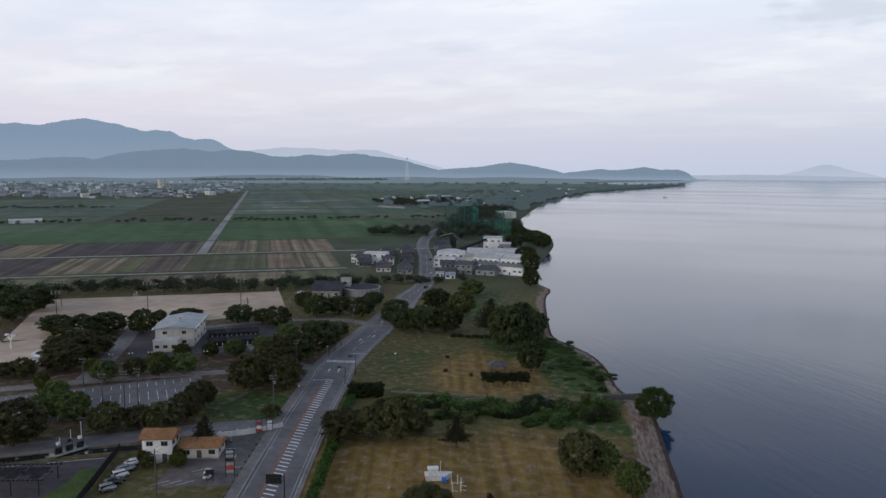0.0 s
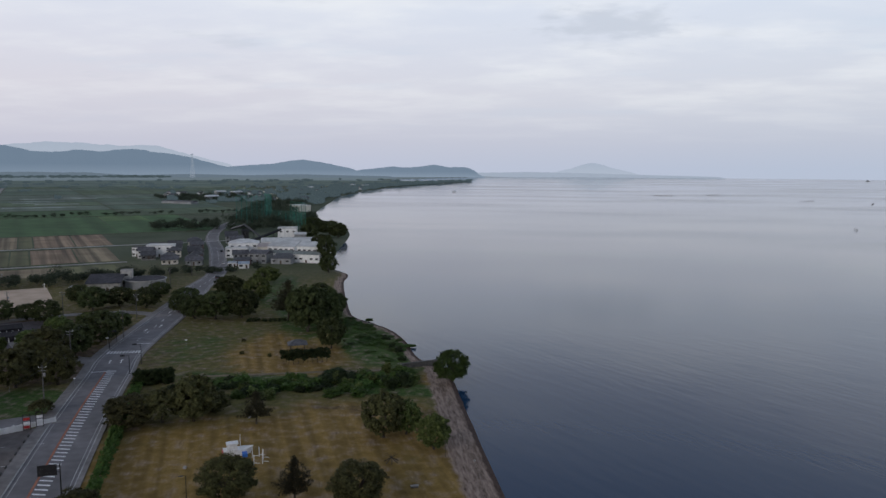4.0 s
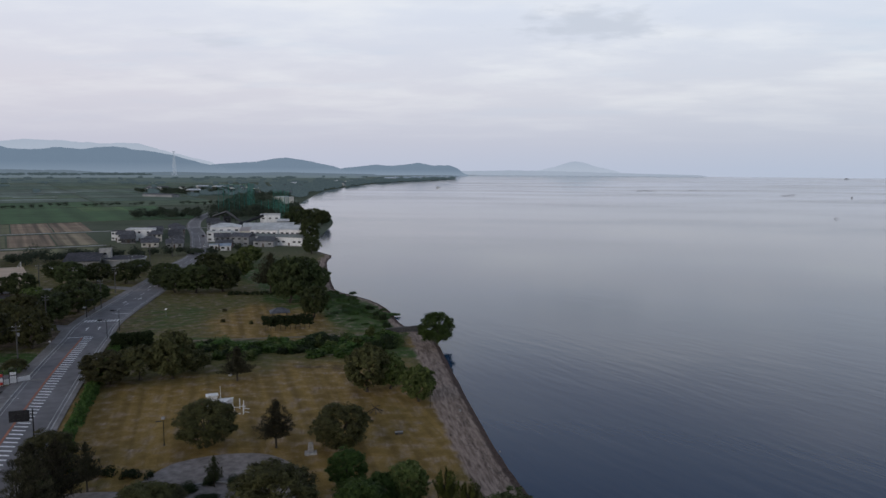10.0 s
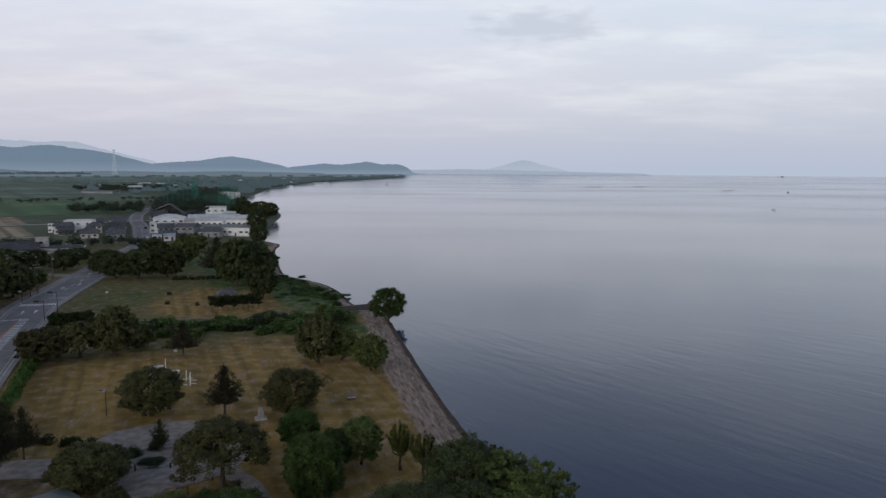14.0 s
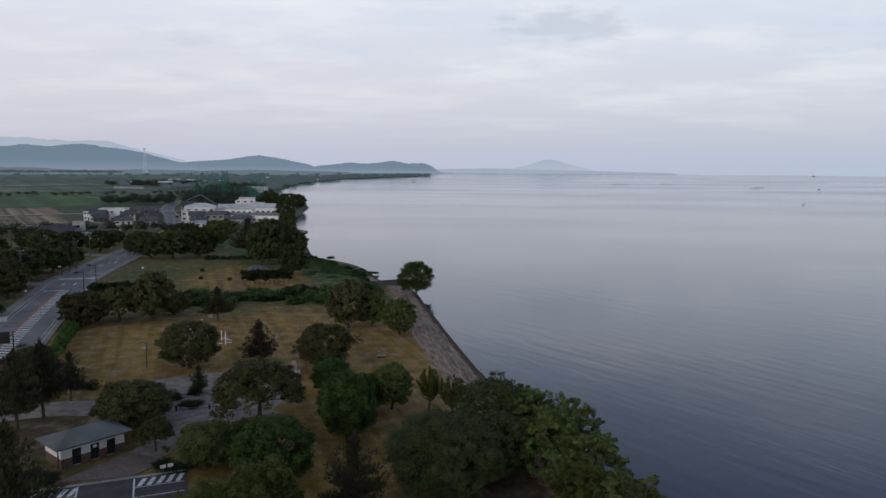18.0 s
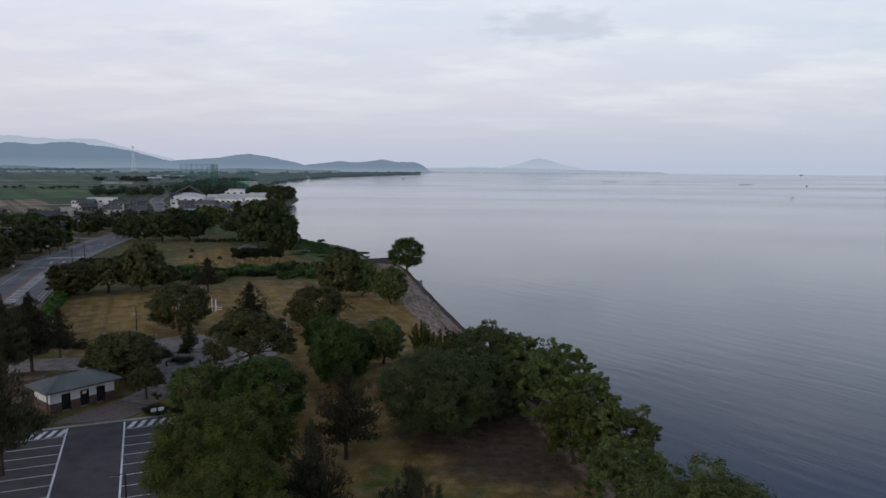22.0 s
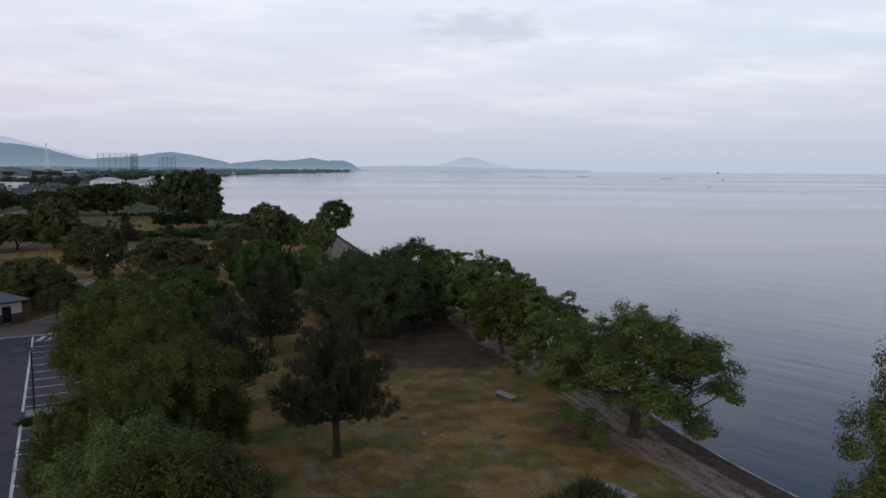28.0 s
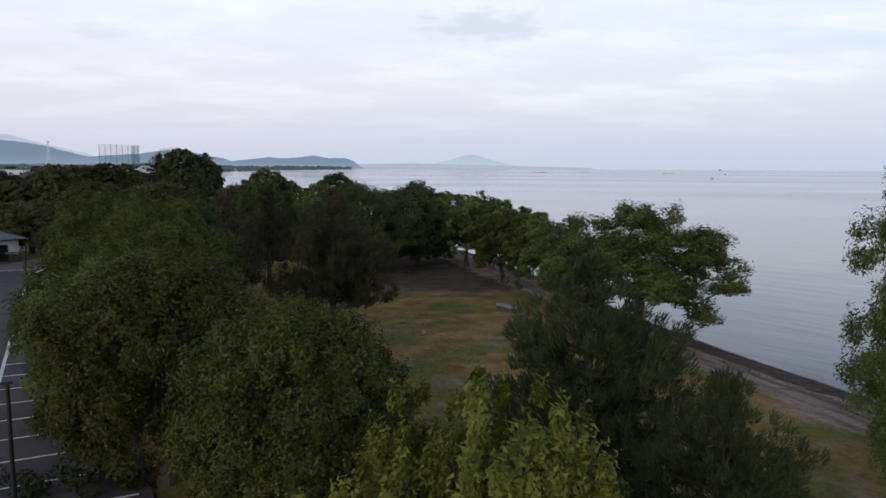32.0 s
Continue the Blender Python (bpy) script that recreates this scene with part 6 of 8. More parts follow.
# houses along the road
rng = np.random.default_rng(5)
HOUSES = [(-221, 450, 12, 16, 10, 7.5, "flat", WHITE_WALL, WHITE_ROOF), (-226, 440, 12, 9, 7, 5.0, "gable", WHITE_WALL, GREY_ROOF), (-236, 449, 12, 6, 7, 6, "flat", WHITE_WALL, GREY_ROOF)]
for u, v in ((0, 14), (1, 15), (2, 13), (3, 14), (4, 15), (5, 13), (6, 14), (0.5, 28), (1.6, 29), (2.7, 27), (3.8, 30), (5, 28), (2.2, 42), (3.4, 43), (4.6, 42), (5.8, 40), (6.5, 28), (7.3, 15), (8.2, 14)):
    px, py, hh = along(road_line, nearest_s(road_line, -171, 420) + u * 15.5)
    HOUSES.append((px + v * math.cos(radians(hh + 90)), py + v * math.sin(radians(hh + 90)), hh - 90 + rng.normal() * 6, rng.uniform(7, 9.5), rng.uniform(6, 7.5), rng.choice([2.9, 2.9, 4.6]), "gable" if rng.uniform() < 0.7 else "hip",
                   [CREAM_WALL, GREY_WALL, DARK_WALL, BROWN_WALL][rng.integers(4)], GREY_ROOF))
for u, v in ((0.4, -13), (5.5, -14), (6.8, -15), (8, -13), (9.2, -14)):
    px, py, hh = along(road_line, nearest_s(road_line, -171, 420) + u * 15.5)
    HOUSES.append((px + v * math.cos(radians(hh + 90)), py + v * math.sin(radians(hh + 90)), hh - 90 + rng.normal() * 6, 9, 7, 5.2, "gable", GREY_WALL, GREY_ROOF))
for x, y, t, w, d, h, rk, wm, rm in HOUSES:
    building("house", "%s house with a %s roof" % ("white" if wm is WHITE_WALL else "cream" if wm is CREAM_WALL else "brown" if wm is BROWN_WALL else "grey", "flat pale" if rm is WHITE_ROOF else "grey tiled"), "house", x, y, t, w, d, h, rk, 0.3 if rk == "flat" else 2.2, wm, rm, 2 if h > 4 else 1, 3, "houses along the lake road", (0, 3), over=0.6, ridge=rk != "flat")

# open shelter on the second lawn
sh = empty("shelter", pose(-64.3, 221.5, 0, 0, 0, 20), "small open park shelter with a grey hipped roof", "shelter")
part("roof", roof_mesh("hip", 5.0, 4.0, 2.5, 1.3, GREY_ROOF, 0.6), sh)
for sx in (-2.2, 2.2):
    for sy in (-1.7, 1.7):
        part("post", rods_mesh("post", [((sx, sy, 0), (sx, sy, 2.45), 0.11, 0.11)], WOOD_DARK), sh)
part("bench", box_mesh("bench", (-1.8, 0.8, 0.38), (1.8, 1.2, 0.45), WOOD_DARK), sh)
for sx in (-1.4, 1.4):
    part("bench_leg", box_mesh("bench_leg", (sx - 0.08, 0.85, 0), (sx + 0.08, 1.15, 0.38), WOOD_DARK), sh)
# ---------------- hedges, shrubs and bank plants ----------------
def hedge(name, label, a, b, width, h, leafs, leaf=0.3, dens=26, stems=False, lift=0.0, group="hedges"):
    """A clipped hedge from a to b: leaves on a rounded box, on short stems where it is lifted."""
    rng = np.random.default_rng(int(abs(a[0] * 13 + a[1] * 7)) + 3)
    a, b = np.array(a, float), np.array(b, float)
    l = float(np.hypot(*(b - a)))
    turn = math.degrees(math.atan2(b[1] - a[1], b[0] - a[0]))
    ob = empty(name, pose((a[0] + b[0]) / 2, (a[1] + b[1]) / 2, -0.05, 0, 0, turn), label, "hedge", group)
    n = max(6, int(l * max(1, width) * (h - lift) * 2.2))
    c = np.stack([rng.uniform(-l / 2, l / 2, n), rng.uniform(-width / 2, width / 2, n), rng.uniform(lift + 0.15, h - 0.1, n)], 1)
    c[:, 2] += 0.12 * np.sin(c[:, 0] * 1.7)
    s = np.tile([0.55, 0.45, 0.4], (n, 1)) * rng.uniform(0.8, 1.25, (n, 1))
    v, f = leaf_cloud(rng, c, s, dens, leaf)
    v[:, 2] = np.maximum(v[:, 2], 0.02)
    part("foliage", raw_mesh("foliage", v, f, LEAF[leafs]), ob)
    k = max(2, int(l / 1.4))
    stem = rods_mesh("stem", [((0, 0, -0.05), (0.04, 0.03, max(lift, h * 0.4) + 0.3), 0.08, 0.05)], BARK, 6)
    for i in range(k):
        part("stem", stem, ob, m=pose(-l / 2 + l * (i + 0.5) / k, 0, 0))
    return ob


hedge("hedge", "trimmed dark hedge lifted on bare stems", (-64.3, 204.6), (-51.3, 210.3), 2.2, 4.2, "hedge", 0.32, 40, lift=1.5)
hedge("hedge", "dense dark hedge block beside the road", (-97.5, 181.5), (-88.3, 185), 3.0, 4.0, "hedge", 0.34, 40)
hedge("hedge", "low dark hedge across the lawn", (-96, 262), (-64, 268), 1.6, 1.3, "hedge", 0.3)
hedge("hedge", "low hedge along the paving edge", (-66.0, 107.0), (-50.5, 105.2), 2.0, 1.0, "hedge", 0.2, 40)
hedge("hedge", "low dark hedge at the edge of the car park", (-14.2, 20.8), (-8.2, 22.2), 1.8, 1.0, "hedge", 0.12, 60)
for i in range(9):
    x, y, h = along(road_line, nearest_s(road_line, -72, 95) + i * 11)
    x2, y2, h2 = along(road_line, nearest_s(road_line, -72, 95) + i * 11 + 10.4)
    o = -9.6
    hedge("hedge", "leafy green strip between road and lawn", (x + o * math.cos(radians(h + 90)), y + o * math.sin(radians(h + 90))), (x2 + o * math.cos(radians(h2 + 90)), y2 + o * math.sin(radians(h2 + 90))), 2.4, 1.5, "reed", 0.3, 20, group="roadside shrubs")

SHRUB = {}


def shrub(x, y, w, h, leafs, seed, label, group, det=1):
    key = (leafs, seed, det)
    if key not in SHRUB:
        rng = np.random.default_rng(900 + seed)
        n = 22
        d = rng.normal(size=(n, 3))
        d /= np.linalg.norm(d, axis=1)[:, None]
        d[:, 2] = abs(d[:, 2])
        c = d * rng.uniform(0.3, 0.8, (n, 1)) * [0.5, 0.5, 0.8]
        v, f = leaf_cloud(rng, c, np.full((n, 3), 0.2), (44, 120, 260)[det], (0.085, 0.05, 0.03)[det])
        v[:, 2] = np.maximum(v[:, 2], 0)
        SHRUB[key] = (raw_mesh("foliage", v, f, LEAF[leafs]), rods_mesh("stem", [((0, 0, -0.03), (q[0] * 0.8, q[1] * 0.8, q[2] * 0.9), 0.02, 0.008) for q in c[:6]], BARK, 5))
    ob = empty("shrub", pose(x, y, -0.05, 0, 0, (x * 53 + y * 29) % 360) @ Matrix.Diagonal((w, w, h, 1)), label, "shrub", group)
    part("foliage", SHRUB[key][0], ob)
    part("stem", SHRUB[key][1], ob)


rng = np.random.default_rng(11)
# band of shrubs along the little stream between the two lawns
for i in range(120):
    u = rng.uniform()
    x, y = -84 + 62 * u + rng.normal() * 1.2, 177 + 18 * u + rng.normal() * 4.0
    s = rng.uniform(3.5, 7.0)
    shrub(x, y, s, rng.uniform(1.8, 3.8) * (0.8 + 0.5 * u), ["reed", "hedge", "reed", "shore"][i % 4], i % 4, "dense green shrub by the stream", "stream shrubs", 0)
# green thicket on the bank of the cove
for i in range(110):
    u = rng.uniform()
    x, y = -31 - 34 * u + rng.normal() * 3.0, 222 + 52 * u + rng.normal() * 4.5
    shrub(x, y, rng.uniform(2.5, 4.5), rng.uniform(0.5, 1.2), ["reed", "reed", "bright"][i % 3], i % 4, "low green bank plant at the cove", "bank plants", 0)
for x, y, w, h in ((-32, 224, 3.4, 2.6), (-35, 229, 3.0, 2.4), (-29.5, 214, 3.4, 2.2), (-39, 240, 3.2, 2.2)):
    shrub(x, y, w, h, "hedge", 1, "dark bush at the water's edge", "bank plants", 0)
for x, y in ((-86, 232), (-80.5, 216), (-71, 214)):
    shrub(x, y, 1.8, 1.6, "dome", 2, "small dark bush on the lawn", "lawn bushes", 0)
# planting beds in the gravel circle
for x, y, w, h in ((-43.2, 101.6, 3.2, 2.1), (-39.6, 98.6, 4.6, 1.3), (-40.8, 104.2, 3.0, 2.1), (-37.2, 104.5, 3.4, 2.1), (-35.0, 102.0, 3.0, 2.1)):
    shrub(x, y, w, h, "hedge", 3, "clipped round dark shrub in a gravel circle", "circle shrubs", 2)
for x, y, w, h in ((-46.2, 73.6, 3.6, 1.2), (-48, 74.5, 3, 1.5), (-33.2, 77.0, 4.0, 1.1), (-31.0, 78.5, 3.5, 1.1), (-35, 78.2, 3, 1.0), (-51.5, 71.5, 4, 1.6), (-24.7, 47.8, 2.0, 0.7), (-22.9, 48.4, 2.2, 0.7)):
    shrub(x, y, w, h, "hedge", 0, "low trimmed shrub in a planting bed", "bed shrubs", 2)
kerb_ring = []
for i in range(26):
    a = 2 * math.pi * i / 26
    kerb_ring.append((math.cos(a), math.sin(a)))
bed = empty("planting_bed", pose(-39.3, 101, 0.028), "round planting bed edged with pale stones", "planting bed")
stone = box_mesh("edge_stone", (-0.55, -0.14, -0.05), (0.55, 0.14, 0.2), STONE, 0.05)
for i, (c, s) in enumerate(kerb_ring):
    part("edge_stone", stone, bed, m=pose(4.8 * c, 3.6 * s, 0, 0, 0, math.degrees(math.atan2(3.6 * c, -4.8 * s))))
for i, (x, y) in enumerate(((-44.6, 97.2), (-40.6, 96.3), (-36.2, 97.2), (-33.6, 99.5))):
    b = empty("bollard", pose(x, y, 0.02), "short dark bollard at the gravel circle", "bollard", "bollards")
    part("post", rods_mesh("post", [((0, 0, 0), (0, 0, 0.65), 0.12, 0.12)], DARK_STEEL), b)
    part("cap", rods_mesh("cap", [((0, 0, 0.65), (0, 0, 0.74), 0.15, 0.08)], DARK_STEEL), b)

# rough grass tufts over the near lawn and the dry shore strip
def tufts(name, boxes, count, size, mat, label, seed):
    rng = np.random.default_rng(seed)
    out = []
    for x0, x1, y0, y1 in boxes:
        out.append(np.stack([rng.uniform(x0, x1, count), rng.uniform(y0, y1, count)], 1))
    p = np.concatenate(out)
    p = p[shore_distance(p[:, 0], p[:, 1]) > 4.5]
    c = np.stack([p[:, 0], p[:, 1], np.full(len(p), -0.05)], 1)
    m = len(c)
    a = rng.uniform(0, 6.28, (m, 3))
    s = size * rng.uniform(0.5, 1.5, (m, 3))
    vs = []
    for j in range(3):
        dx, dy = np.cos(a[:, j]), np.sin(a[:, j])
        l = np.stack([c[:, 0] - dy * 0.10 * s[:, j] * 3, c[:, 1] + dx * 0.10 * s[:, j] * 3, c[:, 2]], 1)
        r = np.stack([c[:, 0] + dy * 0.10 * s[:, j] * 3, c[:, 1] - dx * 0.10 * s[:, j] * 3, c[:, 2]], 1)
        t = np.stack([c[:, 0] + dx * s[:, j] * 0.6, c[:, 1] + dy * s[:, j] * 0.6, c[:, 2] + s[:, j] * 0.4], 1)
        vs.append(np.stack([l, r, t], 1))
    v = np.concatenate(vs).reshape(-1, 3)
    f = np.arange(len(v)).reshape(-1, 3)
    tagged(part(name, raw_mesh(name, v, f, mat)), label, "grass", "", "stuff")


DRY_BLADE = leaf_material("dry grass blades", (0.19, 0.14, 0.055), (0.36, 0.28, 0.12), 0.2)
GREEN_BLADE = leaf_material("green grass blades", (0.055, 0.075, 0.02), (0.13, 0.15, 0.05), 0.2)
tufts("dry_grass", [(-16, 20, 18, 46), (-12, 14, 40, 66), (-30, -6, 64, 84)], 3500, 0.08, DRY_BLADE, "dry yellow-brown grass tufts on the lawn", 3)
tufts("green_grass", [(-10, 10, 30, 60), (-4, 12, 20, 40), (-30, -10, 60, 84)], 1500, 0.08, GREEN_BLADE, "thin green grass tufts on the lawn", 4)

# dark drift line of twigs and weed on the beach
rng = np.random.default_rng(21)
cand = np.stack([rng.uniform(-20, 30, 60000), rng.uniform(16, 205, 60000)], 1)
dd = shore_distance(cand[:, 0], cand[:, 1])
band = 0.42 * beach_width(cand[:, 1]) + 0.7 * np.sin(cand[:, 1] * 0.21) + 0.4 * np.sin(cand[:, 1] * 0.83)
keep = (dd > 0.15) & ((np.abs(dd - band) < rng.exponential(0.45, len(dd))) | (np.abs(dd - 1.2) < rng.exponential(0.35, len(dd))))
c = cand[keep]
z = beach_height(dd[keep], c[:, 1]) - 0.02
n = len(c)
a, l, w = rng.normal(1.82, 0.5, n), rng.uniform(0.12, 0.7, n), rng.uniform(0.02, 0.08, n)
ux, uy = np.cos(a), np.sin(a)
zz = z + 0.05
v = np.stack([np.stack([c[:, 0] + ux * l * p - uy * w * q, c[:, 1] + uy * l * p + ux * w * q, zz + (0.04 if q == 0 else 0)], 1) for p, q in ((-0.5, -1), (0.5, -1), (0.5, 1), (-0.5, 1))], 1).reshape(-1, 3)
tagged(part("drift_debris", raw_mesh("drift_debris", v, np.arange(len(v)).reshape(-1, 4), WOOD_DARK)), "dark driftwood and weed along the beach", "driftwood", "", "stuff")

# pale line of small breakers at the water's edge
near_shore = shore[(shore[:, 1] > 5) & (shore[:, 1] < 62)]
wob = np.array([noise.noise(Vector((x * 0.15, y * 0.15, 0))) for x, y in near_shore])
FOAM = material("thin foam", [(0.30, 0.31, 0.32), (0.5, 0.51, 0.53)], 1.5, 0.6, coords="World")
ribbon("water_edge", near_shore, 0.12 + 0.25 * wob, 0.02 - 0.25 * wob + 0.08 * np.abs(wob), -0.485, FOAM, 0.004, "thin pale foam line at the water's edge", "foam")

# ---------------- street furniture ----------------
def lamp_post(x, y, h, turn, arm=1.0):
    ob = empty("street_lamp", pose(x, y, 0, 0, 0, turn), "slim dark lamp post with a flat double arm", "lamp", "park lamps")
    part("pole", rods_mesh("pole", [((0, 0, 0), (0, 0, h), 0.075, 0.055)], DARK_STEEL), ob)
    part("base_plate", box_mesh("base_plate", (-0.18, -0.18, 0), (0.18, 0.18, 0.05), DARK_STEEL, 0.01), ob)
    part("arm", rods_mesh("arm", [((-arm, 0, h), (0.15, 0, h), 0.04, 0.04)], DARK_STEEL, 6), ob)
    hd = part("lamp_head", box_mesh("lamp_head", (-arm - 0.25, -0.16, h - 0.05), (-0.35, 0.16, h + 0.05), DARK_STEEL, 0.03), ob)
    part("lens", box_mesh("lens", (-arm - 0.2, -0.12, h - 0.075), (-0.4, 0.12, h - 0.052), LAMP_HEAD), hd)


for x, y, h, t in ((-25.4, 50.3, 4.7, 20), (-10.9, 18.6, 4.6, 20), (-28.3, 81.5, 4.6, 25), (-54.5, 118.4, 4.3, 20), (-48, 22, 4.6, 200)):
    lamp_post(x, y, h, t)


def wire(bm, a, b, sag=0.6, r=0.02, k=10):
    a, b = Vector(a), Vector(b)
    p = [a.lerp(b, i / k) - Vector((0, 0, sag * 4 * (i / k) * (1 - i / k))) for i in range(k + 1)]
    for u, v in zip(p, p[1:]):
        rod(bm, u, v, r, r, 4)


POLE_GREY = material("dark weathered pole concrete", [(0.075, 0.072, 0.070), (0.13, 0.125, 0.12)], 1.5, 0.9)
POLES = [(-102.4, 110.2, 10), (-111, 163.7, 10), (-124.6, 196.7, 11), (-128, 232, 10), (-139, 262, 10), (-150, 296, 10), (-158, 330, 10), (-166, 372, 10), (-178, 415, 10), (-141.2, 141.3, 14), (-139.6, 144.3, 14), (-160, 208, 10), (-166, 258, 11), (-186, 255, 11), (-158, 150, 9), (-176, 160, 9)]
for i, (x, y, h) in enumerate(POLES):
    ob = empty("utility_pole", pose(x, y, 0, 0, 0, 25), "grey concrete utility pole with crossarms", "utility pole", "utility poles")
    part("pole", rods_mesh("pole", [((0, 0, -0.1), (0, 0, h), 0.19, 0.12)], WOOD_DARK if h > 12 else POLE_GREY, 8), ob)
    for k in (0.6, 1.4):
        part("crossarm", box_mesh("crossarm", (-0.9, -0.05, h - k), (0.9, 0.05, h - k + 0.1), GREY_STEEL), ob)
    if i % 3 == 1:
        part("transformer", rods_mesh("transformer", [((0.4, 0, h - 2.8), (0.4, 0, h - 2.0), 0.28, 0.28)], GREY_STEEL), ob)
    for q in (-0.8, 0.8):
        part("insulator", rods_mesh("insulator", [((q, 0, h - 0.5), (q, 0, h - 0.25), 0.07, 0.05)], WHITE_PAINT, 6), ob)
for i in range(8):
    a, b = POLES[i], POLES[i + 1]
    for q in (-0.8, 0.8):
        bm = bmesh.new()
        wire(bm, (a[0] + q, a[1], a[2] - 0.3), (b[0] + q, b[1], b[2] - 0.3))
        tagged(part("power_cable", bm, mat=DARK_STEEL), "thin black sagging power cable", "cable", "power cables")
bm = bmesh.new()
wire(bm, (-176, 160, 8.7), (-111, 163.7, 9.4), 1.2)
tagged(part("power_cable", bm, mat=DARK_STEEL), "thin black sagging power cable", "cable", "power cables")

# traffic signals, the back of a large road sign, small signs
for x, y, h, t in ((-105.8, 201.5, 6.2, 20), (-103.8, 191.0, 5.6, 20), (-124.5, 217, 6, 200), (-127, 226, 5.5, 110)):
    ob = empty("traffic_light", pose(x, y, 0, 0, 0, t), "dark traffic light post with signal head", "traffic light", "traffic lights")
    part("pole", rods_mesh("pole", [((0, 0, 0), (0, 0, h), 0.11, 0.08)], DARK_STEEL), ob)
    part("arm", rods_mesh("arm", [((0, 0, h - 0.3), (-1.6, 0, h - 0.1), 0.06, 0.05)], DARK_STEEL, 6), ob)
    sg = part("signal_head", box_mesh("signal_head", (-2.3, -0.15, h - 0.35), (-1.1, 0.15, h + 0.1), DARK_STEEL, 0.05), ob)
    for j in range(3):
        part("signal_lens", rods_mesh("signal_lens", [((-2.1 + j * 0.4, 0.15, h - 0.12), (-2.1 + j * 0.4, 0.19, h - 0.12), 0.14, 0.14)], GLASS_DARK, 10), sg)
sg = empty("road_sign", pose(-76.2, 116.2, 0, 0, 0, 22), "large road sign seen from its dark back on one post", "road sign")
part("post", rods_mesh("post", [((0, 0, 0), (0, 0, 6.6), 0.14, 0.1)], DARK_STEEL), sg)
part("bracket", rods_mesh("bracket", [((0, 0, 5.9), (-3.2, 0, 5.9), 0.06, 0.06), ((0, 0, 5.1), (-3.2, 0, 5.1), 0.06, 0.06)], DARK_STEEL, 6), sg)
part("panel", box_mesh("panel", (-3.6, 0.06, 4.5), (-0.5, 0.13, 6.5), DARK_STEEL, 0.03), sg)
for x, y, h, wd in ((-127.3, 221, 3.2, 1.0), (-101.5, 222.5, 2.6, 0.7), (-126, 172, 3, 0.5), (-112, 178, 2.6, 0.5)):
    ob = empty("small_sign", pose(x, y, 0, 0, 0, 20), "small pale sign plate on a thin post", "sign", "small signs")
    part("post", rods_mesh("post", [((0, 0, 0), (0, 0, h), 0.05, 0.04)], GREY_STEEL, 6), ob)
    part("plate", box_mesh("plate", (-wd / 2, -0.06, h - wd * 0.7), (wd / 2, -0.035, h), WHITE_PAINT, 0.02), ob)
info = empty("notice_board", pose(-33.4, 75.7, 0, 0, 0, 35), "small white notice plates in a planting bed", "notice board")
for q in (-0.45, 0.35):
    part("post", rods_mesh("post", [((q, 0, 0), (q, 0, 0.9), 0.03, 0.03)], GREY_STEEL, 6), info)
    part("plate", box_mesh("plate", (q - 0.32, -0.04, 0.75), (q + 0.3, -0.01, 1.15), WHITE_PAINT, 0.01), info)
bar_rack = empty("cycle_barrier", pose(-47.6, 72.0, 0, 0, 0, 50), "pale tubular cycle barrier", "barrier")
part("hoop", rods_mesh("hoop", [((-0.7, 0, 0), (-0.7, 0, 0.9), 0.035, 0.035), ((0.7, 0, 0), (0.7, 0, 0.9), 0.035, 0.035), ((-0.7, 0, 0.9), (0.7, 0, 0.9), 0.035, 0.035)], GREY_STEEL, 6), bar_rack)
tank = empty("blue_crate", pose(-50.8, 84.6, 0, 0, 0, 30), "blue plastic crate behind the toilet house", "crate")
part("body", box_mesh("body", (-0.8, -0.5, 0), (0.8, 0.5, 0.9), BLUE_PAINT, 0.05), tank)
part("lid", box_mesh("lid", (-0.85, -0.55, 0.9), (0.85, 0.55, 1.0), BLUE_PAINT, 0.03), tank)

# play ship on the lawn with white posts, monument stone, benches, white stones
ship = empty("play_ship", pose(-53, 138.5, 0, 0, 0, 25), "white and blue wooden play ship on the lawn", "play structure")
bm = bmesh.new()
v = [bm.verts.new(p) for p in ((-2.4, -0.9, 0), (1.6, -0.9, 0), (2.8, 0, 0), (1.6, 0.9, 0), (-2.4, 0.9, 0), (-2.6, -1.1, 1.3), (1.9, -1.1, 1.3), (3.4, 0, 1.6), (1.9, 1.1, 1.3), (-2.6, 1.1, 1.3))]
for f in ((4, 3, 2, 1, 0), (0, 1, 6, 5), (1, 2, 7, 6), (2, 3, 8, 7), (3, 4, 9, 8), (4, 0, 5, 9), (5, 6, 7, 8, 9)):
    bm.faces.new([v[i] for i in f])
part("hull", bm, ship, mat=WHITE_PAINT)
part("cabin", box_mesh("cabin", (-1.8, -0.7, 1.3), (0.2, 0.7, 2.5), WHITE_PAINT, 0.05), ship)
part("cabin_roof", box_mesh("cabin_roof", (-2.0, -0.9, 2.5), (0.4, 0.9, 2.62), WHITE_PAINT, 0.03), ship)
part("mast", rods_mesh("mast", [((0.8, 0, 1.3), (0.8, 0, 4.2), 0.07, 0.05)], WHITE_PAINT, 6), ship)
part("slide", box_mesh("slide", (1.0, -2.4, 0.1), (2.0, -0.9, 0.9), BLUE_PAINT, 0.08), ship, "blue slide")
part("red_rail", box_mesh("red_rail", (-2.8, -1.3, 0.4), (-2.5, 1.3, 0.9), RED_PLASTIC, 0.04), ship, "red rail")
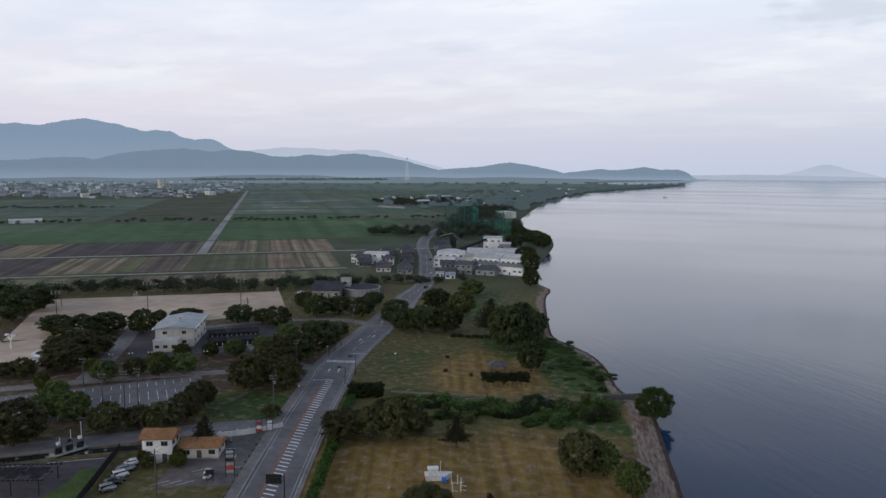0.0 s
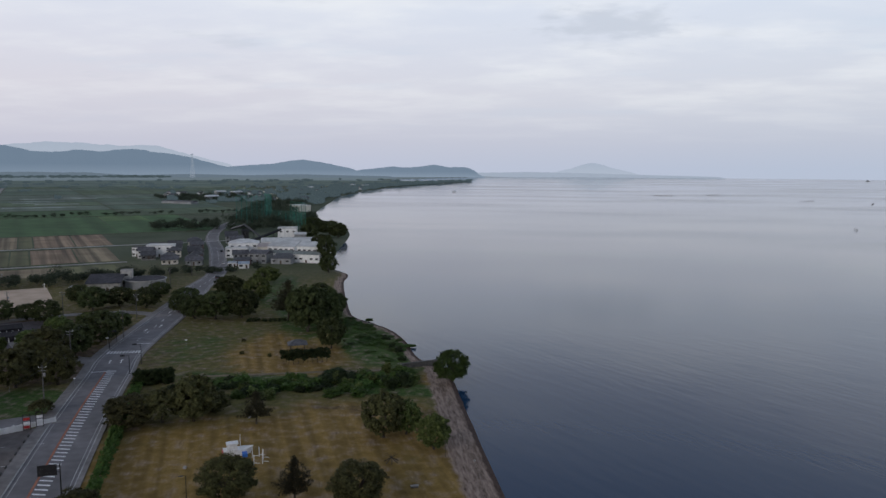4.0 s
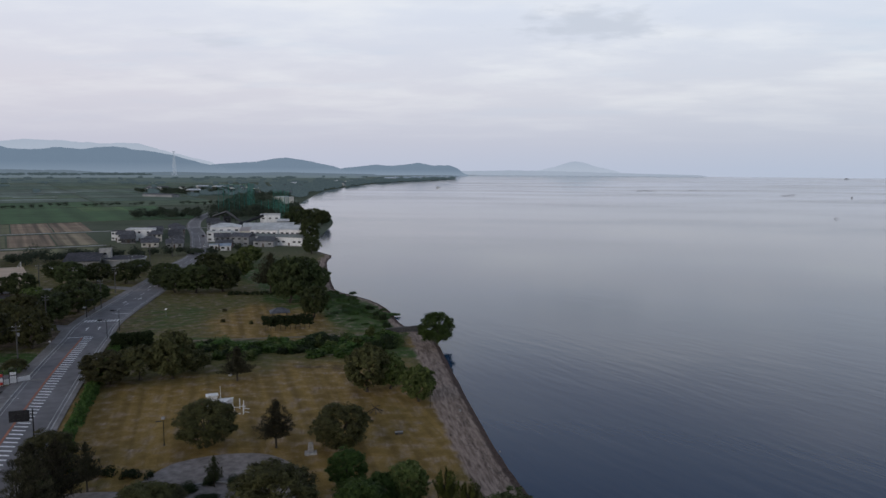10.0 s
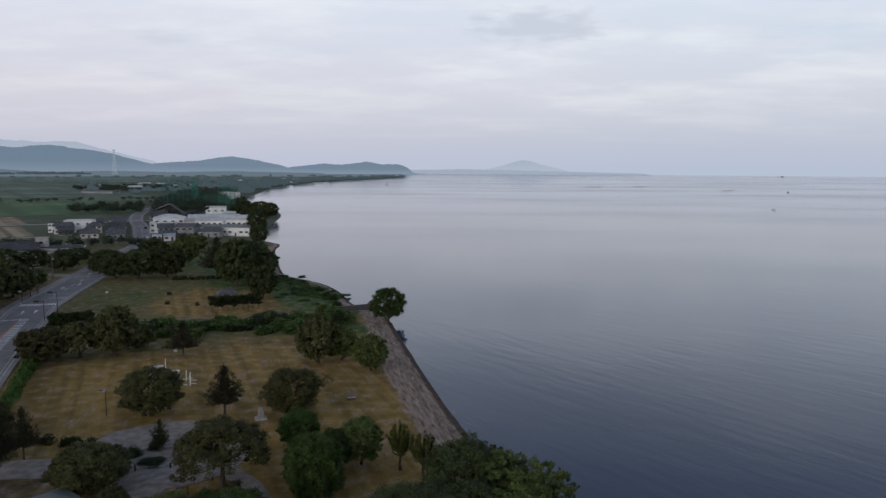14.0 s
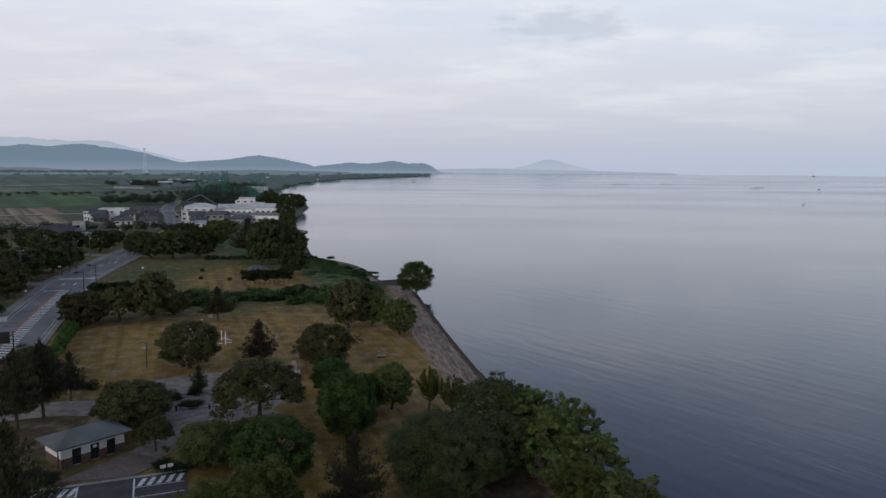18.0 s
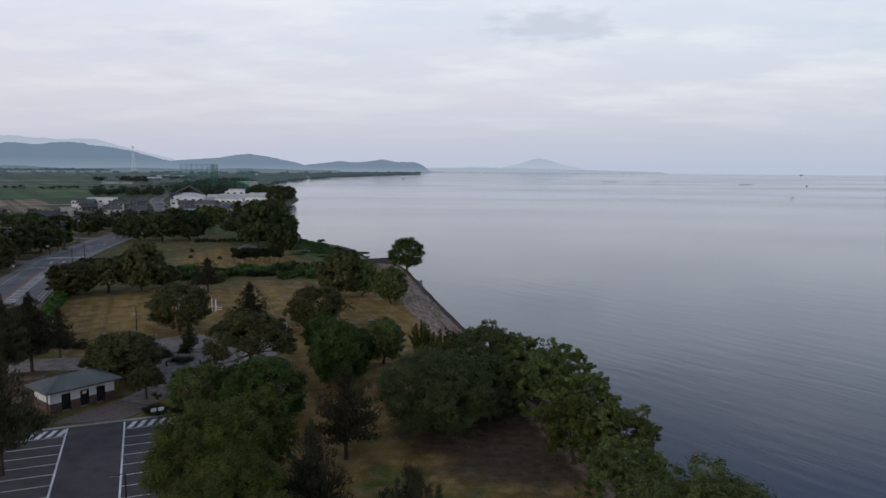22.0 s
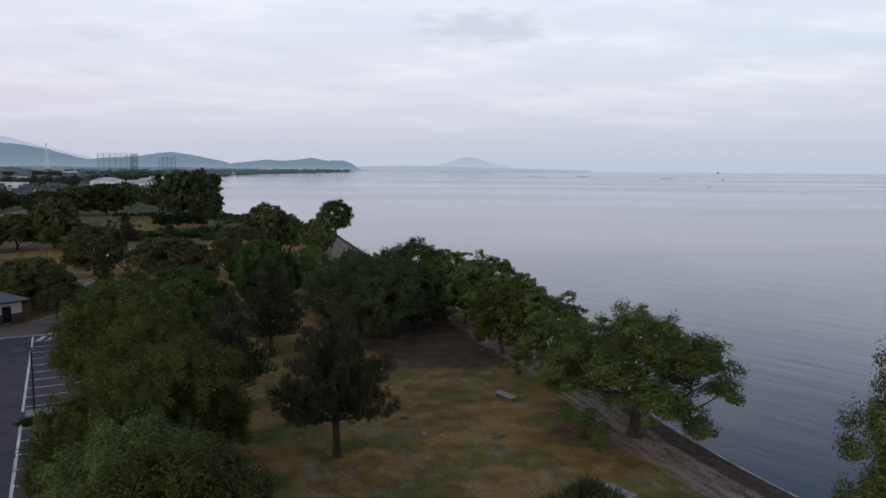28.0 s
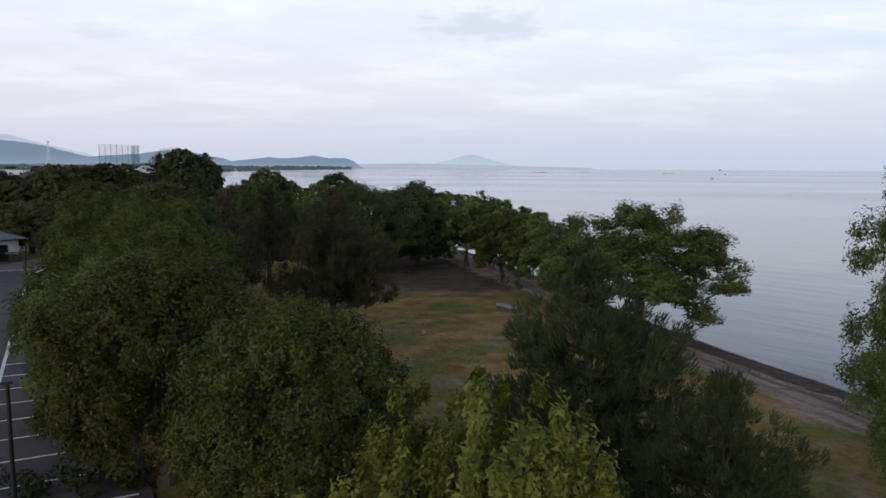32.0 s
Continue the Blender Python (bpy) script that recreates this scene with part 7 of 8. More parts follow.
for i, (x, y) in enumerate(((-49.2, 137.2), (-48.0, 137.8), (-46.8, 136.6), (-46.2, 134.6), (-47.6, 133.6))):
    ob = empty("hurdle", pose(x, y, 0, 0, 0, 25), "white painted play hurdle on the lawn", "play structure", "play hurdles")
    part("post", rods_mesh("post", [((0, 0, 0), (0, 0, 2.1), 0.09, 0.09)], WHITE_PAINT, 8), ob)
    part("bar", rods_mesh("bar", [((0, 0, 0.5), (1.1, -0.5, 0.5), 0.06, 0.06)], WHITE_PAINT, 6), ob)
tomb = empty("stone_monument", pose(-28.6, 116.8, 0, 0, 0, 15), "pale upright stone monument on a low base", "monument")
part("base", box_mesh("base", (-1.0, -0.8, -0.1), (1.0, 0.8, 0.25), STONE, 0.05), tomb)
bm = bmesh.new()
vs = box(bm, (-0.55, -0.25, 0.25), (0.55, 0.25, 1.9))
for q in bm.verts:
    if q.co.z > 1.5:
        q.co.x *= 0.7
bmesh.ops.bevel(bm, geom=bm.edges[:], offset=0.08, segments=2, affect="EDGES")
part("stone", bm, tomb, mat=STONE)


def bench(x, y, turn, l=1.9):
    ob = empty("stone_bench", pose(x, y, -0.05, 0, 0, turn), "pale stone block bench on dry grass", "bench", "stone benches")
    part("seat", box_mesh("seat", (-l / 2, -0.27, 0.3), (l / 2, 0.27, 0.46), STONE, 0.03), ob)
    # the solid block's dark underside, put into the colour of its lower half
    part("support", box_mesh("support", (-l / 2 + 0.06, -0.23, 0), (l / 2 - 0.06, 0.23, 0.3), POLE_GREY, 0.02), ob)


bench(9.2, 51.0, -60)
bench(12.6, 34.0, -60)
bench(-15.0, 126.9, 20, 1.5)
for x, y, s in ((-60.5, 131, 0.4), (2.5, 44, 0.16), (-58, 160, 0.5), (-4.5, 140, 0.25), (3, 120, 0.2)):
    bm = bmesh.new()
    bmesh.ops.create_icosphere(bm, subdivisions=2, radius=s, matrix=Matrix.Translation((0, 0, s * 0.4)))
    for q in bm.verts:
        q.co *= 1 + 0.2 * noise.noise(q.co * 4)
    ob = part("stone", bm, mat=STONE, m=pose(x, y, -0.05))
    tagged(ob, "small pale loose stone on the grass", "stone", "loose stones")
drift = empty("driftwood_heap", pose(-21, 138, 0), "heap of dead branches below shore trees", "dead branches")
for i in range(7):
    a = i * 0.9
    part("branch", rods_mesh("branch", [((-1.5 * math.cos(a), -1.5 * math.sin(a), 0), (1.2 * math.cos(a), 1.2 * math.sin(a), 1.6), 0.09, 0.03)], BARK, 5), drift)
post = empty("shore_post", pose(-10.5, 141.5, 0), "thin bare young tree with a stake", "young tree")
part("stem", rods_mesh("stem", [((0, 0, 0), (0.1, 0, 3.6), 0.06, 0.02)], BARK, 6), post)

# culvert mouth at the cove
cul = empty("culvert", pose(-23, 208, -0.5, 0, 0, 29), "dark concrete culvert wall at the stream mouth", "culvert")
part("wall", box_mesh("wall", (-6.2, -0.3, -0.5), (6.2, 0.3, 1.7), POLE_GREY, 0.05), cul)
part("cap", box_mesh("cap", (-6.4, -0.45, 1.7), (6.4, 0.45, 1.9), POLE_GREY, 0.03), cul)
part("wing_wall", box_mesh("wing_wall", (-6.2, 0.3, -0.5), (-5.8, 3.5, 1.2), CONCRETE, 0.03), cul)
gate = empty("sluice_gate", pose(-137.6, 120.8, 0, 0, 0, 75), "small sluice gate with grey frames over a ditch", "sluice gate")
for q in (-2.5, 0, 2.5):
    part("frame", rods_mesh("frame", [((q - 0.8, 0, 0), (q - 0.8, 0, 2.6), 0.1, 0.09), ((q + 0.8, 0, 0), (q + 0.8, 0, 2.6), 0.1, 0.09), ((q - 0.9, 0, 2.6), (q + 0.9, 0, 2.6), 0.1, 0.1)], POLE_GREY, 6), gate)
    part("hoist", box_mesh("hoist", (q - 0.4, -0.3, 2.6), (q + 0.4, 0.3, 3.3), (WHITE_PAINT, DARK_STEEL, WHITE_PAINT)[int(q / 2.5) + 1], 0.04), gate)
    part("gate_leaf", box_mesh("gate_leaf", (q - 0.75, -0.1, 0), (q + 0.75, 0.1, 1.9), DARK_SHEET, 0.03), gate)
    part("mast", rods_mesh("mast", [((q + 0.5, 0.2, 2.6), (q + 0.5, 0.2, (4.2, 5.4, 6.6)[int(q / 2.5) + 1]), 0.06, 0.05)], WHITE_PAINT, 6), gate)
part("deck", box_mesh("deck", (-4, -1.2, 0.3), (4, 1.2, 0.5), CONCRETE), gate)

# ---------------- cars ----------------
CAR = {}


def car(x, y, turn, paint, label, van=False, group="parked cars"):
    key = van
    if key not in CAR:
        l, w = (3.4, 1.48) if van else (4.4, 1.75)
        side = [(-0.5, 0.32), (-0.5, 0.95), (-0.44, 1.62), (0.28, 1.66), (0.40, 1.0), (0.5, 0.85), (0.5, 0.32)] if van else [(-0.5, 0.34), (-0.5, 0.82), (-0.40, 0.95), (-0.27, 1.42), (0.06, 1.45), (0.22, 1.0), (0.46, 0.84), (0.5, 0.62), (0.5, 0.34)]
        bm = bmesh.new()
        n = len(side)
        rows = []
        for s in (-1, 1):
            rows.append([bm.verts.new((px * l, s * w / 2 * (0.82 if pz > 1.2 else 1.0), pz)) for px, pz in side])
        for i in range(n):
            bm.faces.new((rows[0][i], rows[0][(i + 1) % n], rows[1][(i + 1) % n], rows[1][i]))
        bm.faces.new(rows[0][::-1])
        bm.faces.new(rows[1])
        bmesh.ops.recalc_face_normals(bm, faces=bm.faces[:])
        bmesh.ops.bevel(bm, geom=bm.edges[:], offset=0.07, segments=2, affect="EDGES")
        body = bpy.data.meshes.new("body")
        bm.to_mesh(body)
        bm.free()
        body.shade_smooth()
        bm = bmesh.new()
        x0, x1, zt = (-0.42 * l, 0.30 * l, 1.52) if van else (-0.34 * l, 0.13 * l, 1.36)
        for s in (-1, 1):
            box(bm, (x0, s * w * 0.455 - 0.015, 0.98), (x1, s * w * 0.455 + 0.015, zt), 0.01)
        sideglass = bpy.data.meshes.new("side_glass")
        bm.to_mesh(sideglass)
        bm.free()
        sideglass.materials.append(GLASS_DARK)
        a, b = ((0.295 * l, 1.60), (0.405 * l, 1.02)) if van else ((0.075 * l, 1.42), (0.225 * l, 1.02))
        c, d = ((-0.455 * l, 1.58), (-0.505 * l, 1.0)) if van else ((-0.285 * l, 1.40), (-0.41 * l, 0.98))
        scr = []
        for (p, q), (r, s2) in ((a, b), (c, d)):
            o = 0.03 if p > 0 else -0.03
            scr.append(mesh_of("windscreen", [(p + o, -w * 0.38, q), (p + o, w * 0.38, q), (r + o, w * 0.42, s2), (r + o, -w * 0.42, s2), (p + o * 0.3, -w * 0.38, q - 0.02), (p + o * 0.3, w * 0.38, q - 0.02), (r + o * 0.3, w * 0.42, s2 - 0.02), (r + o * 0.3, -w * 0.42, s2 - 0.02)], [(0, 1, 2, 3), (7, 6, 5, 4), (0, 4, 5, 1), (2, 6, 7, 3), (1, 5, 6, 2), (0, 3, 7, 4)], GLASS_DARK))
        tyre = rods_mesh("tyre", [((0, -0.1, 0), (0, 0.1, 0), 0.31, 0.31)], TYRE, 18)
        rim = rods_mesh("rim", [((0, -0.11, 0), (0, 0.11, 0), 0.19, 0.19)], GREY_STEEL, 12)
        light = box_mesh("headlight", (-0.05, -0.16, -0.08), (0.05, 0.16, 0.08), LAMP_HEAD, 0.03)
        tail = box_mesh("tail_light", (-0.05, -0.13, -0.08), (0.05, 0.13, 0.08), RED_PLASTIC, 0.03)
        CAR[key] = (body, sideglass, scr, tyre, rim, light, tail, l, w)
    body, sg, scr, tyre, rim, light, tail, l, w = CAR[key]
    ob = empty("car", pose(x, y, 0.035, 0, 0, turn), label, "car", group)
    bd = body.copy()
    bd.materials.clear()
    bd.materials.append(paint)
    part("body", bd, ob)
    part("side_glass", sg, ob)
    for m in scr:
        part("windscreen", m, ob)
    for sx in (-0.31, 0.31):
        for sy in (-1, 1):
            wl = part("wheel", tyre, ob, m=pose(sx * l, sy * (w / 2 - 0.08), 0.31))
            part("rim", rim, wl)
    for sy in (-1, 1):
        part("headlight", light, ob, m=pose(l * 0.485, sy * w * 0.36, 0.7))
        part("tail_light", tail, ob, m=pose(-l * 0.485, sy * w * 0.38, 0.78))


CAR_WHITE = material("white car paint", [(0.70, 0.70, 0.71), (0.80, 0.80, 0.80)], 1, 0.25, spec=0.6)
CAR_GREY = material("silver car paint", [(0.28, 0.29, 0.30), (0.38, 0.39, 0.40)], 1, 0.25, metal=0.5)
CAR_DARK = material("dark car paint", [(0.02, 0.022, 0.026), (0.04, 0.042, 0.048)], 1, 0.2, spec=0.6)
x, y = LOT(18.75, -8.0)
car(x, y, 23, CAR_WHITE, "white saloon parked between white stall lines")
car(-98.8, 121.4, 118, CAR_WHITE, "small white van on the shop forecourt", True)
for i, (x, y, t, p) in enumerate(((-117.5, 117.5, 60, CAR_GREY), (-116.2, 114.6, 60, CAR_WHITE), (-115, 111.6, 62, CAR_DARK), (-113.6, 108.6, 58, CAR_GREY), (-118.4, 121, 60, CAR_WHITE))):
    car(x, y, t, p, "%s car parked beside the fence" % ("silver" if p is CAR_GREY else "white" if p is CAR_WHITE else "dark"), i % 2 == 1)
for u, o, p in ((30, -2.7, CAR_DARK), (86, -2.6, CAR_WHITE), (64, 2.7, CAR_GREY), (150, -2.5, CAR_DARK)):
    x, y, h = along(road_line, nearest_s(road_line, -146, 335) + u)
    car(x + o * math.cos(radians(h + 90)), y + o * math.sin(radians(h + 90)), h, p, "%s car standing on the lake road" % ("silver" if p is CAR_GREY else "white" if p is CAR_WHITE else "dark"), group="cars on the road")
# dark fence and a panel roof by the practice course
fence = empty("fence", pose(-120.3, 112.8, 0, 0, 0, 119), "dark mesh fence along the parked cars", "fence")
part("mesh_panel", box_mesh("mesh_panel", (-15, -0.02, 0.1), (15, 0.02, 1.9), DARK_SHEET), fence)
for i in range(11):
    part("post", rods_mesh("post", [((-15 + i * 3, 0.06, 0), (-15 + i * 3, 0.06, 2.0), 0.05, 0.05)], DARK_STEEL, 6), fence)
frame_roof = empty("pergola", pose(-131.5, 103.5, 0, 0, 0, 24), "open dark steel pergola over the practice course", "pergola")
for sx in (-5.5, 0, 5.5):
    for sy in (-4, 4):
        part("post", rods_mesh("post", [((sx, sy, 0), (sx, sy, 3.1), 0.12, 0.12)], DARK_STEEL), frame_roof)
for sy in (-4, 0, 4):
    part("beam", box_mesh("beam", (-6.5, sy - 0.12, 3.1), (6.5, sy + 0.12, 3.4), DARK_STEEL), frame_roof)
for i in range(14):
    part("rafter", box_mesh("rafter", (-6.3 + i * 0.95, -4.8, 3.4), (-6.15 + i * 0.95, 4.8, 3.6), POLE_GREY), frame_roof)
for i in range(5):
    part("roof_panel", box_mesh("roof_panel", (-6.0 + i * 2.4, -4.0 + (i % 2) * 1.5, 3.61), (-3.9 + i * 2.4, 1.5, 3.66), DARK_SHEET), frame_roof)
CAR_RED = material("red car paint", [(0.22, 0.02, 0.022), (0.32, 0.035, 0.035)], 1, 0.25, spec=0.6)
car(-142.0, 106.3, 30, CAR_RED, "red practice car on the dark course")
for i, (x, y) in enumerate(((-198.5, 319.5), (-201.0, 322.5), (-203.5, 325.0))):
    car(x, y, 40, CAR_WHITE, "white car parked beside the museum", i == 1)
car(-108.5, 138.5, 40, CAR_DARK, "dark car parked by the wavy white wall")
line = smooth_line([(-146, 108.2), (-136, 115.3), (-127.6, 121.3)], 3)
ribbon("course_line", line, 0.09, 0.09, 0.03, PAINT, 0.004, "white edge line on the practice course", "road marking")
# stall lines on the forecourt
tick2 = flat_mark("stall_line", 0.14, 4.0)
for x, y, t in ((-101.5, 117.5, 60), (-104.0, 116.4, 60), (-106.4, 115.4, 60), (-103, 124, 60), (-98.5, 127.5, 118), (-100, 132, 118), (-97.5, 135.5, 118), (-104, 136.5, 30), (-106.5, 134.5, 30), (-95.5, 128.5, 25), (-97, 139.5, 25)):
    part("stall_line", tick2, yard, m=pose(x, y, 0.034, 0, 0, t))
# jagged white wall along the side road
wavy = empty("wavy_wall", pose(-108.6, 143.3, 0, 0, 0, 43), "low white wall with a jagged wavy top", "wall")
for i in range(8):
    x0, hh = -5.4 + i * 1.36, 1.1 + 0.7 * abs(math.sin(i * 1.9))
    v = [(x0, -0.08, -0.05), (x0 + 1.3, -0.08, -0.05), (x0 + 1.3, -0.08, 0.9), (x0 + 0.8, -0.08, hh), (x0 + 0.4, -0.08, hh * 0.85), (x0, -0.08, 0.8)]
    v += [(x, 0.08, z) for x, y, z in v]
    part("panel", mesh_of("panel", v, [(5, 4, 3, 2, 1, 0), (6, 7, 8, 9, 10, 11)] + [(k, (k + 1) % 6, 6 + (k + 1) % 6, 6 + k) for k in range(6)], WHITE_WALL), wavy)
for x, y, col in ((-103.9, 147.0, RED_PLASTIC), (-102.2, 149.0, WHITE_PAINT)):
    ob = empty("roadside_sign", pose(x, y, 0, 0, 0, 30), "tall roadside frame with small hanging panels", "sign", "roadside frames")
    part("frame", rods_mesh("frame", [((-0.7, 0, 0), (-0.7, 0, 3.6), 0.07, 0.07), ((0.7, 0, 0), (0.7, 0, 3.6), 0.07, 0.07), ((-0.7, 0, 3.6), (0.7, 0, 3.6), 0.06, 0.06)], DARK_STEEL), ob)
    for j in range(3):
        part("panel", box_mesh("panel", (-0.6, -0.05, 0.5 + j * 0.9), (0.6, 0.05, 1.1 + j * 0.9), col if j != 1 else WHITE_PAINT, 0.02), ob)
ob = empty("notice_sign", pose(-97.0, 119.8, 0, 0, 0, 25), "dark square sign on two posts at the forecourt", "sign")
part("panel", box_mesh("panel", (-0.9, -0.06, 1.6), (0.9, 0.06, 2.7), DARK_STEEL, 0.03), ob)
for q in (-0.7, 0.7):
    part("post", rods_mesh("post", [((q, 0, 0), (q, 0, 1.65), 0.06, 0.06)], DARK_STEEL, 6), ob)
# low dark blocks along the wide pavement
for i in range(12):
    x, y, h = along(road_line, nearest_s(road_line, -80, 112) + i * 3.4)
    o = 8.5
    b = empty("kerb_block", pose(x + o * math.cos(radians(h + 90)), y + o * math.sin(radians(h + 90)), 0.14, 0, 0, h), "short dark kerb block along the pavement", "kerb block", "kerb blocks")
    part("body", box_mesh("body", (-0.5, -0.15, -0.12), (0.5, 0.15, 0.28), POLE_GREY, 0.06), b)
# floodlight masts and goals of the sports ground
for x, y in ((-267, 229.5), (-249, 264), (-213, 286.5), (-290, 252)):
    ob = empty("floodlight_mast", pose(x, y, 0, 0, 0, 30), "dark floodlight mast with a lamp rack", "floodlight", "floodlight masts")
    part("pole", rods_mesh("pole", [((0, 0, 0), (0, 0, 12), 0.2, 0.13)], POLE_GREY), ob)
    for z in (10.9, 11.8):
        part("crossbar", box_mesh("crossbar", (-2.0, -0.08, z), (2.0, 0.08, z + 0.14), POLE_GREY), ob)
    for j in range(6):
        part("lamp_head", box_mesh("lamp_head", (-1.9 + (j % 3) * 1.6, -0.35, 11.1 + (j // 3) * 0.9), (-1.3 + (j % 3) * 1.6, 0.1, 11.6 + (j // 3) * 0.9), GREY_STEEL, 0.05), ob)
for x, y, t in ((-276, 284, -55), (-216, 322, 125)):
    ob = empty("goal", pose(x, y, 0.03, 0, 0, t), "white sports goal frame on the sand", "goal", "goals")
    part("frame", rods_mesh("frame", [((-3.6, 0, 0), (-3.6, 0, 2.4), 0.08, 0.08), ((3.6, 0, 0), (3.6, 0, 2.4), 0.08, 0.08), ((-3.6, 0, 2.4), (3.6, 0, 2.4), 0.08, 0.08), ((-3.6, 0, 2.4), (-3.6, 1.6, 0), 0.05, 0.05), ((3.6, 0, 2.4), (3.6, 1.6, 0), 0.05, 0.05)], WHITE_PAINT, 6), ob)
# small white-headed lamps along the park drive
for x, y in ((-186.5, 181.0), (-181.5, 184.5), (-176.5, 188.0), (-198, 172), (-160, 196)):
    ob = empty("drive_lamp", pose(x, y, 0, 0, 0, 35), "dark post with two small white lamp heads", "lamp", "drive lamps")
    part("pole", rods_mesh("pole", [((0, 0, 0), (0, 0, 3.8), 0.07, 0.05)], DARK_STEEL, 6), ob)
    for q in (-0.5, 0.5):
        part("lamp_head", rods_mesh("lamp_head", [((q, 0, 3.7), (q, 0, 4.1), 0.26, 0.18)], LAMP_HEAD, 10), ob)
disc_slab("planting_island", -133.5, 223, 5.6, 3.6, 35, WORN_PATH, "brown planted island beside the junction", "planting bed", 0.16)
shrub(-133.5, 223, 6.5, 1.0, "olive", 1, "low shrubs on a planted island", "junction shrubs", 0)
# ---------------- fields of the plain ----------------
def field_material(name, a, b, row, turn, swing=(0.72, 1.25)):
    m = material(name, [a, b], 0.05, 0.95, coords="World", detail=8)
    t = m.node_tree
    n = t.nodes.new
    bs = t.nodes["Principled BSDF"]
    src = bs.inputs["Base Color"].links[0].from_socket
    mp, no, mr, cc, mx = n("ShaderNodeMapping"), n("ShaderNodeTexNoise"), n("ShaderNodeMapRange"), n("ShaderNodeCombineColor"), n("ShaderNodeMix")
    mp.vector_type = "TEXTURE"
    mp.inputs["Rotation"].default_value, mp.inputs["Scale"].default_value = (0, 0, radians(turn)), (60, 1, 1)
    no.inputs["Scale"].default_value, no.inputs["Detail"].default_value = row, 3
    mr.inputs[1].default_value, mr.inputs[2].default_value, mr.inputs[3].default_value, mr.inputs[4].default_value = 0.38, 0.62, *swing
    link(t, n("ShaderNodeNewGeometry").outputs["Position"], mp.inputs[0]), link(t, mp.outputs[0], no.inputs[0]), link(t, no.outputs[0], mr.inputs[0])
    for k in range(3):
        link(t, mr.outputs[0], cc.inputs[k])
    mx.data_type, mx.blend_type = "RGBA", "MULTIPLY"
    mx.inputs[0].default_value = 1.0
    link(t, src, mx.inputs[6]), link(t, cc.outputs[0], mx.inputs[7]), link(t, mx.outputs[2], bs.inputs["Base Color"])
    return m


TURN = -36
ROWS = 125
F_TAN = field_material("stubble field", (0.165, 0.130, 0.080), (0.245, 0.200, 0.128), 0.20, ROWS, (0.50, 1.40))
F_ORANGE = field_material("reddish stubble field", (0.190, 0.136, 0.088), (0.275, 0.205, 0.136), 0.20, ROWS, (0.50, 1.40))
F_BROWN = field_material("ploughed field", (0.062, 0.047, 0.050), (0.098, 0.076, 0.076), 0.16, ROWS, (0.62, 1.35))
F_STRIPE = field_material("half-cut brown field", (0.098, 0.074, 0.062), (0.150, 0.116, 0.090), 0.11, ROWS, (0.45, 1.6))
F_WEED = field_material("weedy stubble field", (0.098, 0.105, 0.048), (0.150, 0.150, 0.076), 0.10, ROWS, (0.7, 1.3))
F_GREEN = field_material("green rice field", (0.040, 0.098, 0.032), (0.062, 0.136, 0.046), 0.05, ROWS, (0.86, 1.14))
F_PALE = field_material("pale green rice field", (0.080, 0.130, 0.068), (0.115, 0.165, 0.090), 0.05, ROWS, (0.86, 1.14))
F_LIME = field_material("fresh green field", (0.070, 0.135, 0.040), (0.092, 0.162, 0.055), 0.05, ROWS, (0.86, 1.14))
F_OLIVE = field_material("olive rice field", (0.064, 0.104, 0.055), (0.094, 0.136, 0.074), 0.05, ROWS, (0.86, 1.14))
F_WATER = field_material("flooded field", (0.24, 0.28, 0.27), (0.34, 0.38, 0.37), 0.03, ROWS)
# paler, bluer rice fields for the distance: haze painted into the base colour
F_HAZED = field_material("haze-tinted rice field", (0.092, 0.138, 0.098), (0.128, 0.172, 0.128), 0.03, ROWS, (0.86, 1.14))
F_HAZED_DARK = field_material("haze-tinted dark rice field", (0.064, 0.110, 0.072), (0.094, 0.142, 0.098), 0.03, ROWS, (0.86, 1.14))
BANK = field_material("grassy field bank", (0.050, 0.066, 0.034), (0.085, 0.100, 0.052), 0.3, ROWS)
# plan axes of the plain: U runs along the farm road, V to its right
FO, FU, FV = np.array([-371.0, 450.0]), np.array([-0.572, 0.820]), np.array([0.820, 0.572])
PLAN = lambda u, v: tuple(FO + FU * u + FV * v)


def field(u0, u1, v0, v1, mat, label, z=0.03):
    q = [PLAN(u0, v0), PLAN(u0, v1), PLAN(u1, v1), PLAN(u1, v0)]
    if shore_distance(np.array([p[0] for p in q]), np.array([p[1] for p in q])).min() < 60:
        return
    slab("field", q, -0.2, z, mat, label, "field")


FARM_PAVING = material("pale worn farm road", [(0.24, 0.235, 0.235), (0.34, 0.335, 0.33)], 0.1, 0.9, coords="World")
farm = smooth_line([PLAN(-3, 0), PLAN(700, 0), PLAN(1750, 0)], 40)
ribbon("farm_road", farm, 3.6, 3.6, 0.12, FARM_PAVING, 0.2, "straight grey farm road across the plain", "road")
ribbon("farm_road", np.array([PLAN(-3, v) for v in np.arange(-900, 220, 20)]), 1.7, 1.7, 0.11, KERB, 0.2, "pale farm track between fields", "road")
ribbon("farm_road", np.array([PLAN(-105, v) for v in np.arange(-700, 110, 20)]), 1.7, 1.7, 0.11, FARM_PAVING, 0.2, "pale farm track between fields", "road")
ribbon("farm_road", np.array([PLAN(612, v) for v in np.arange(-900, 300, 20)]), 1.3, 1.3, 0.11, PAVEMENT, 0.2, "narrow farm track on the plain", "road")
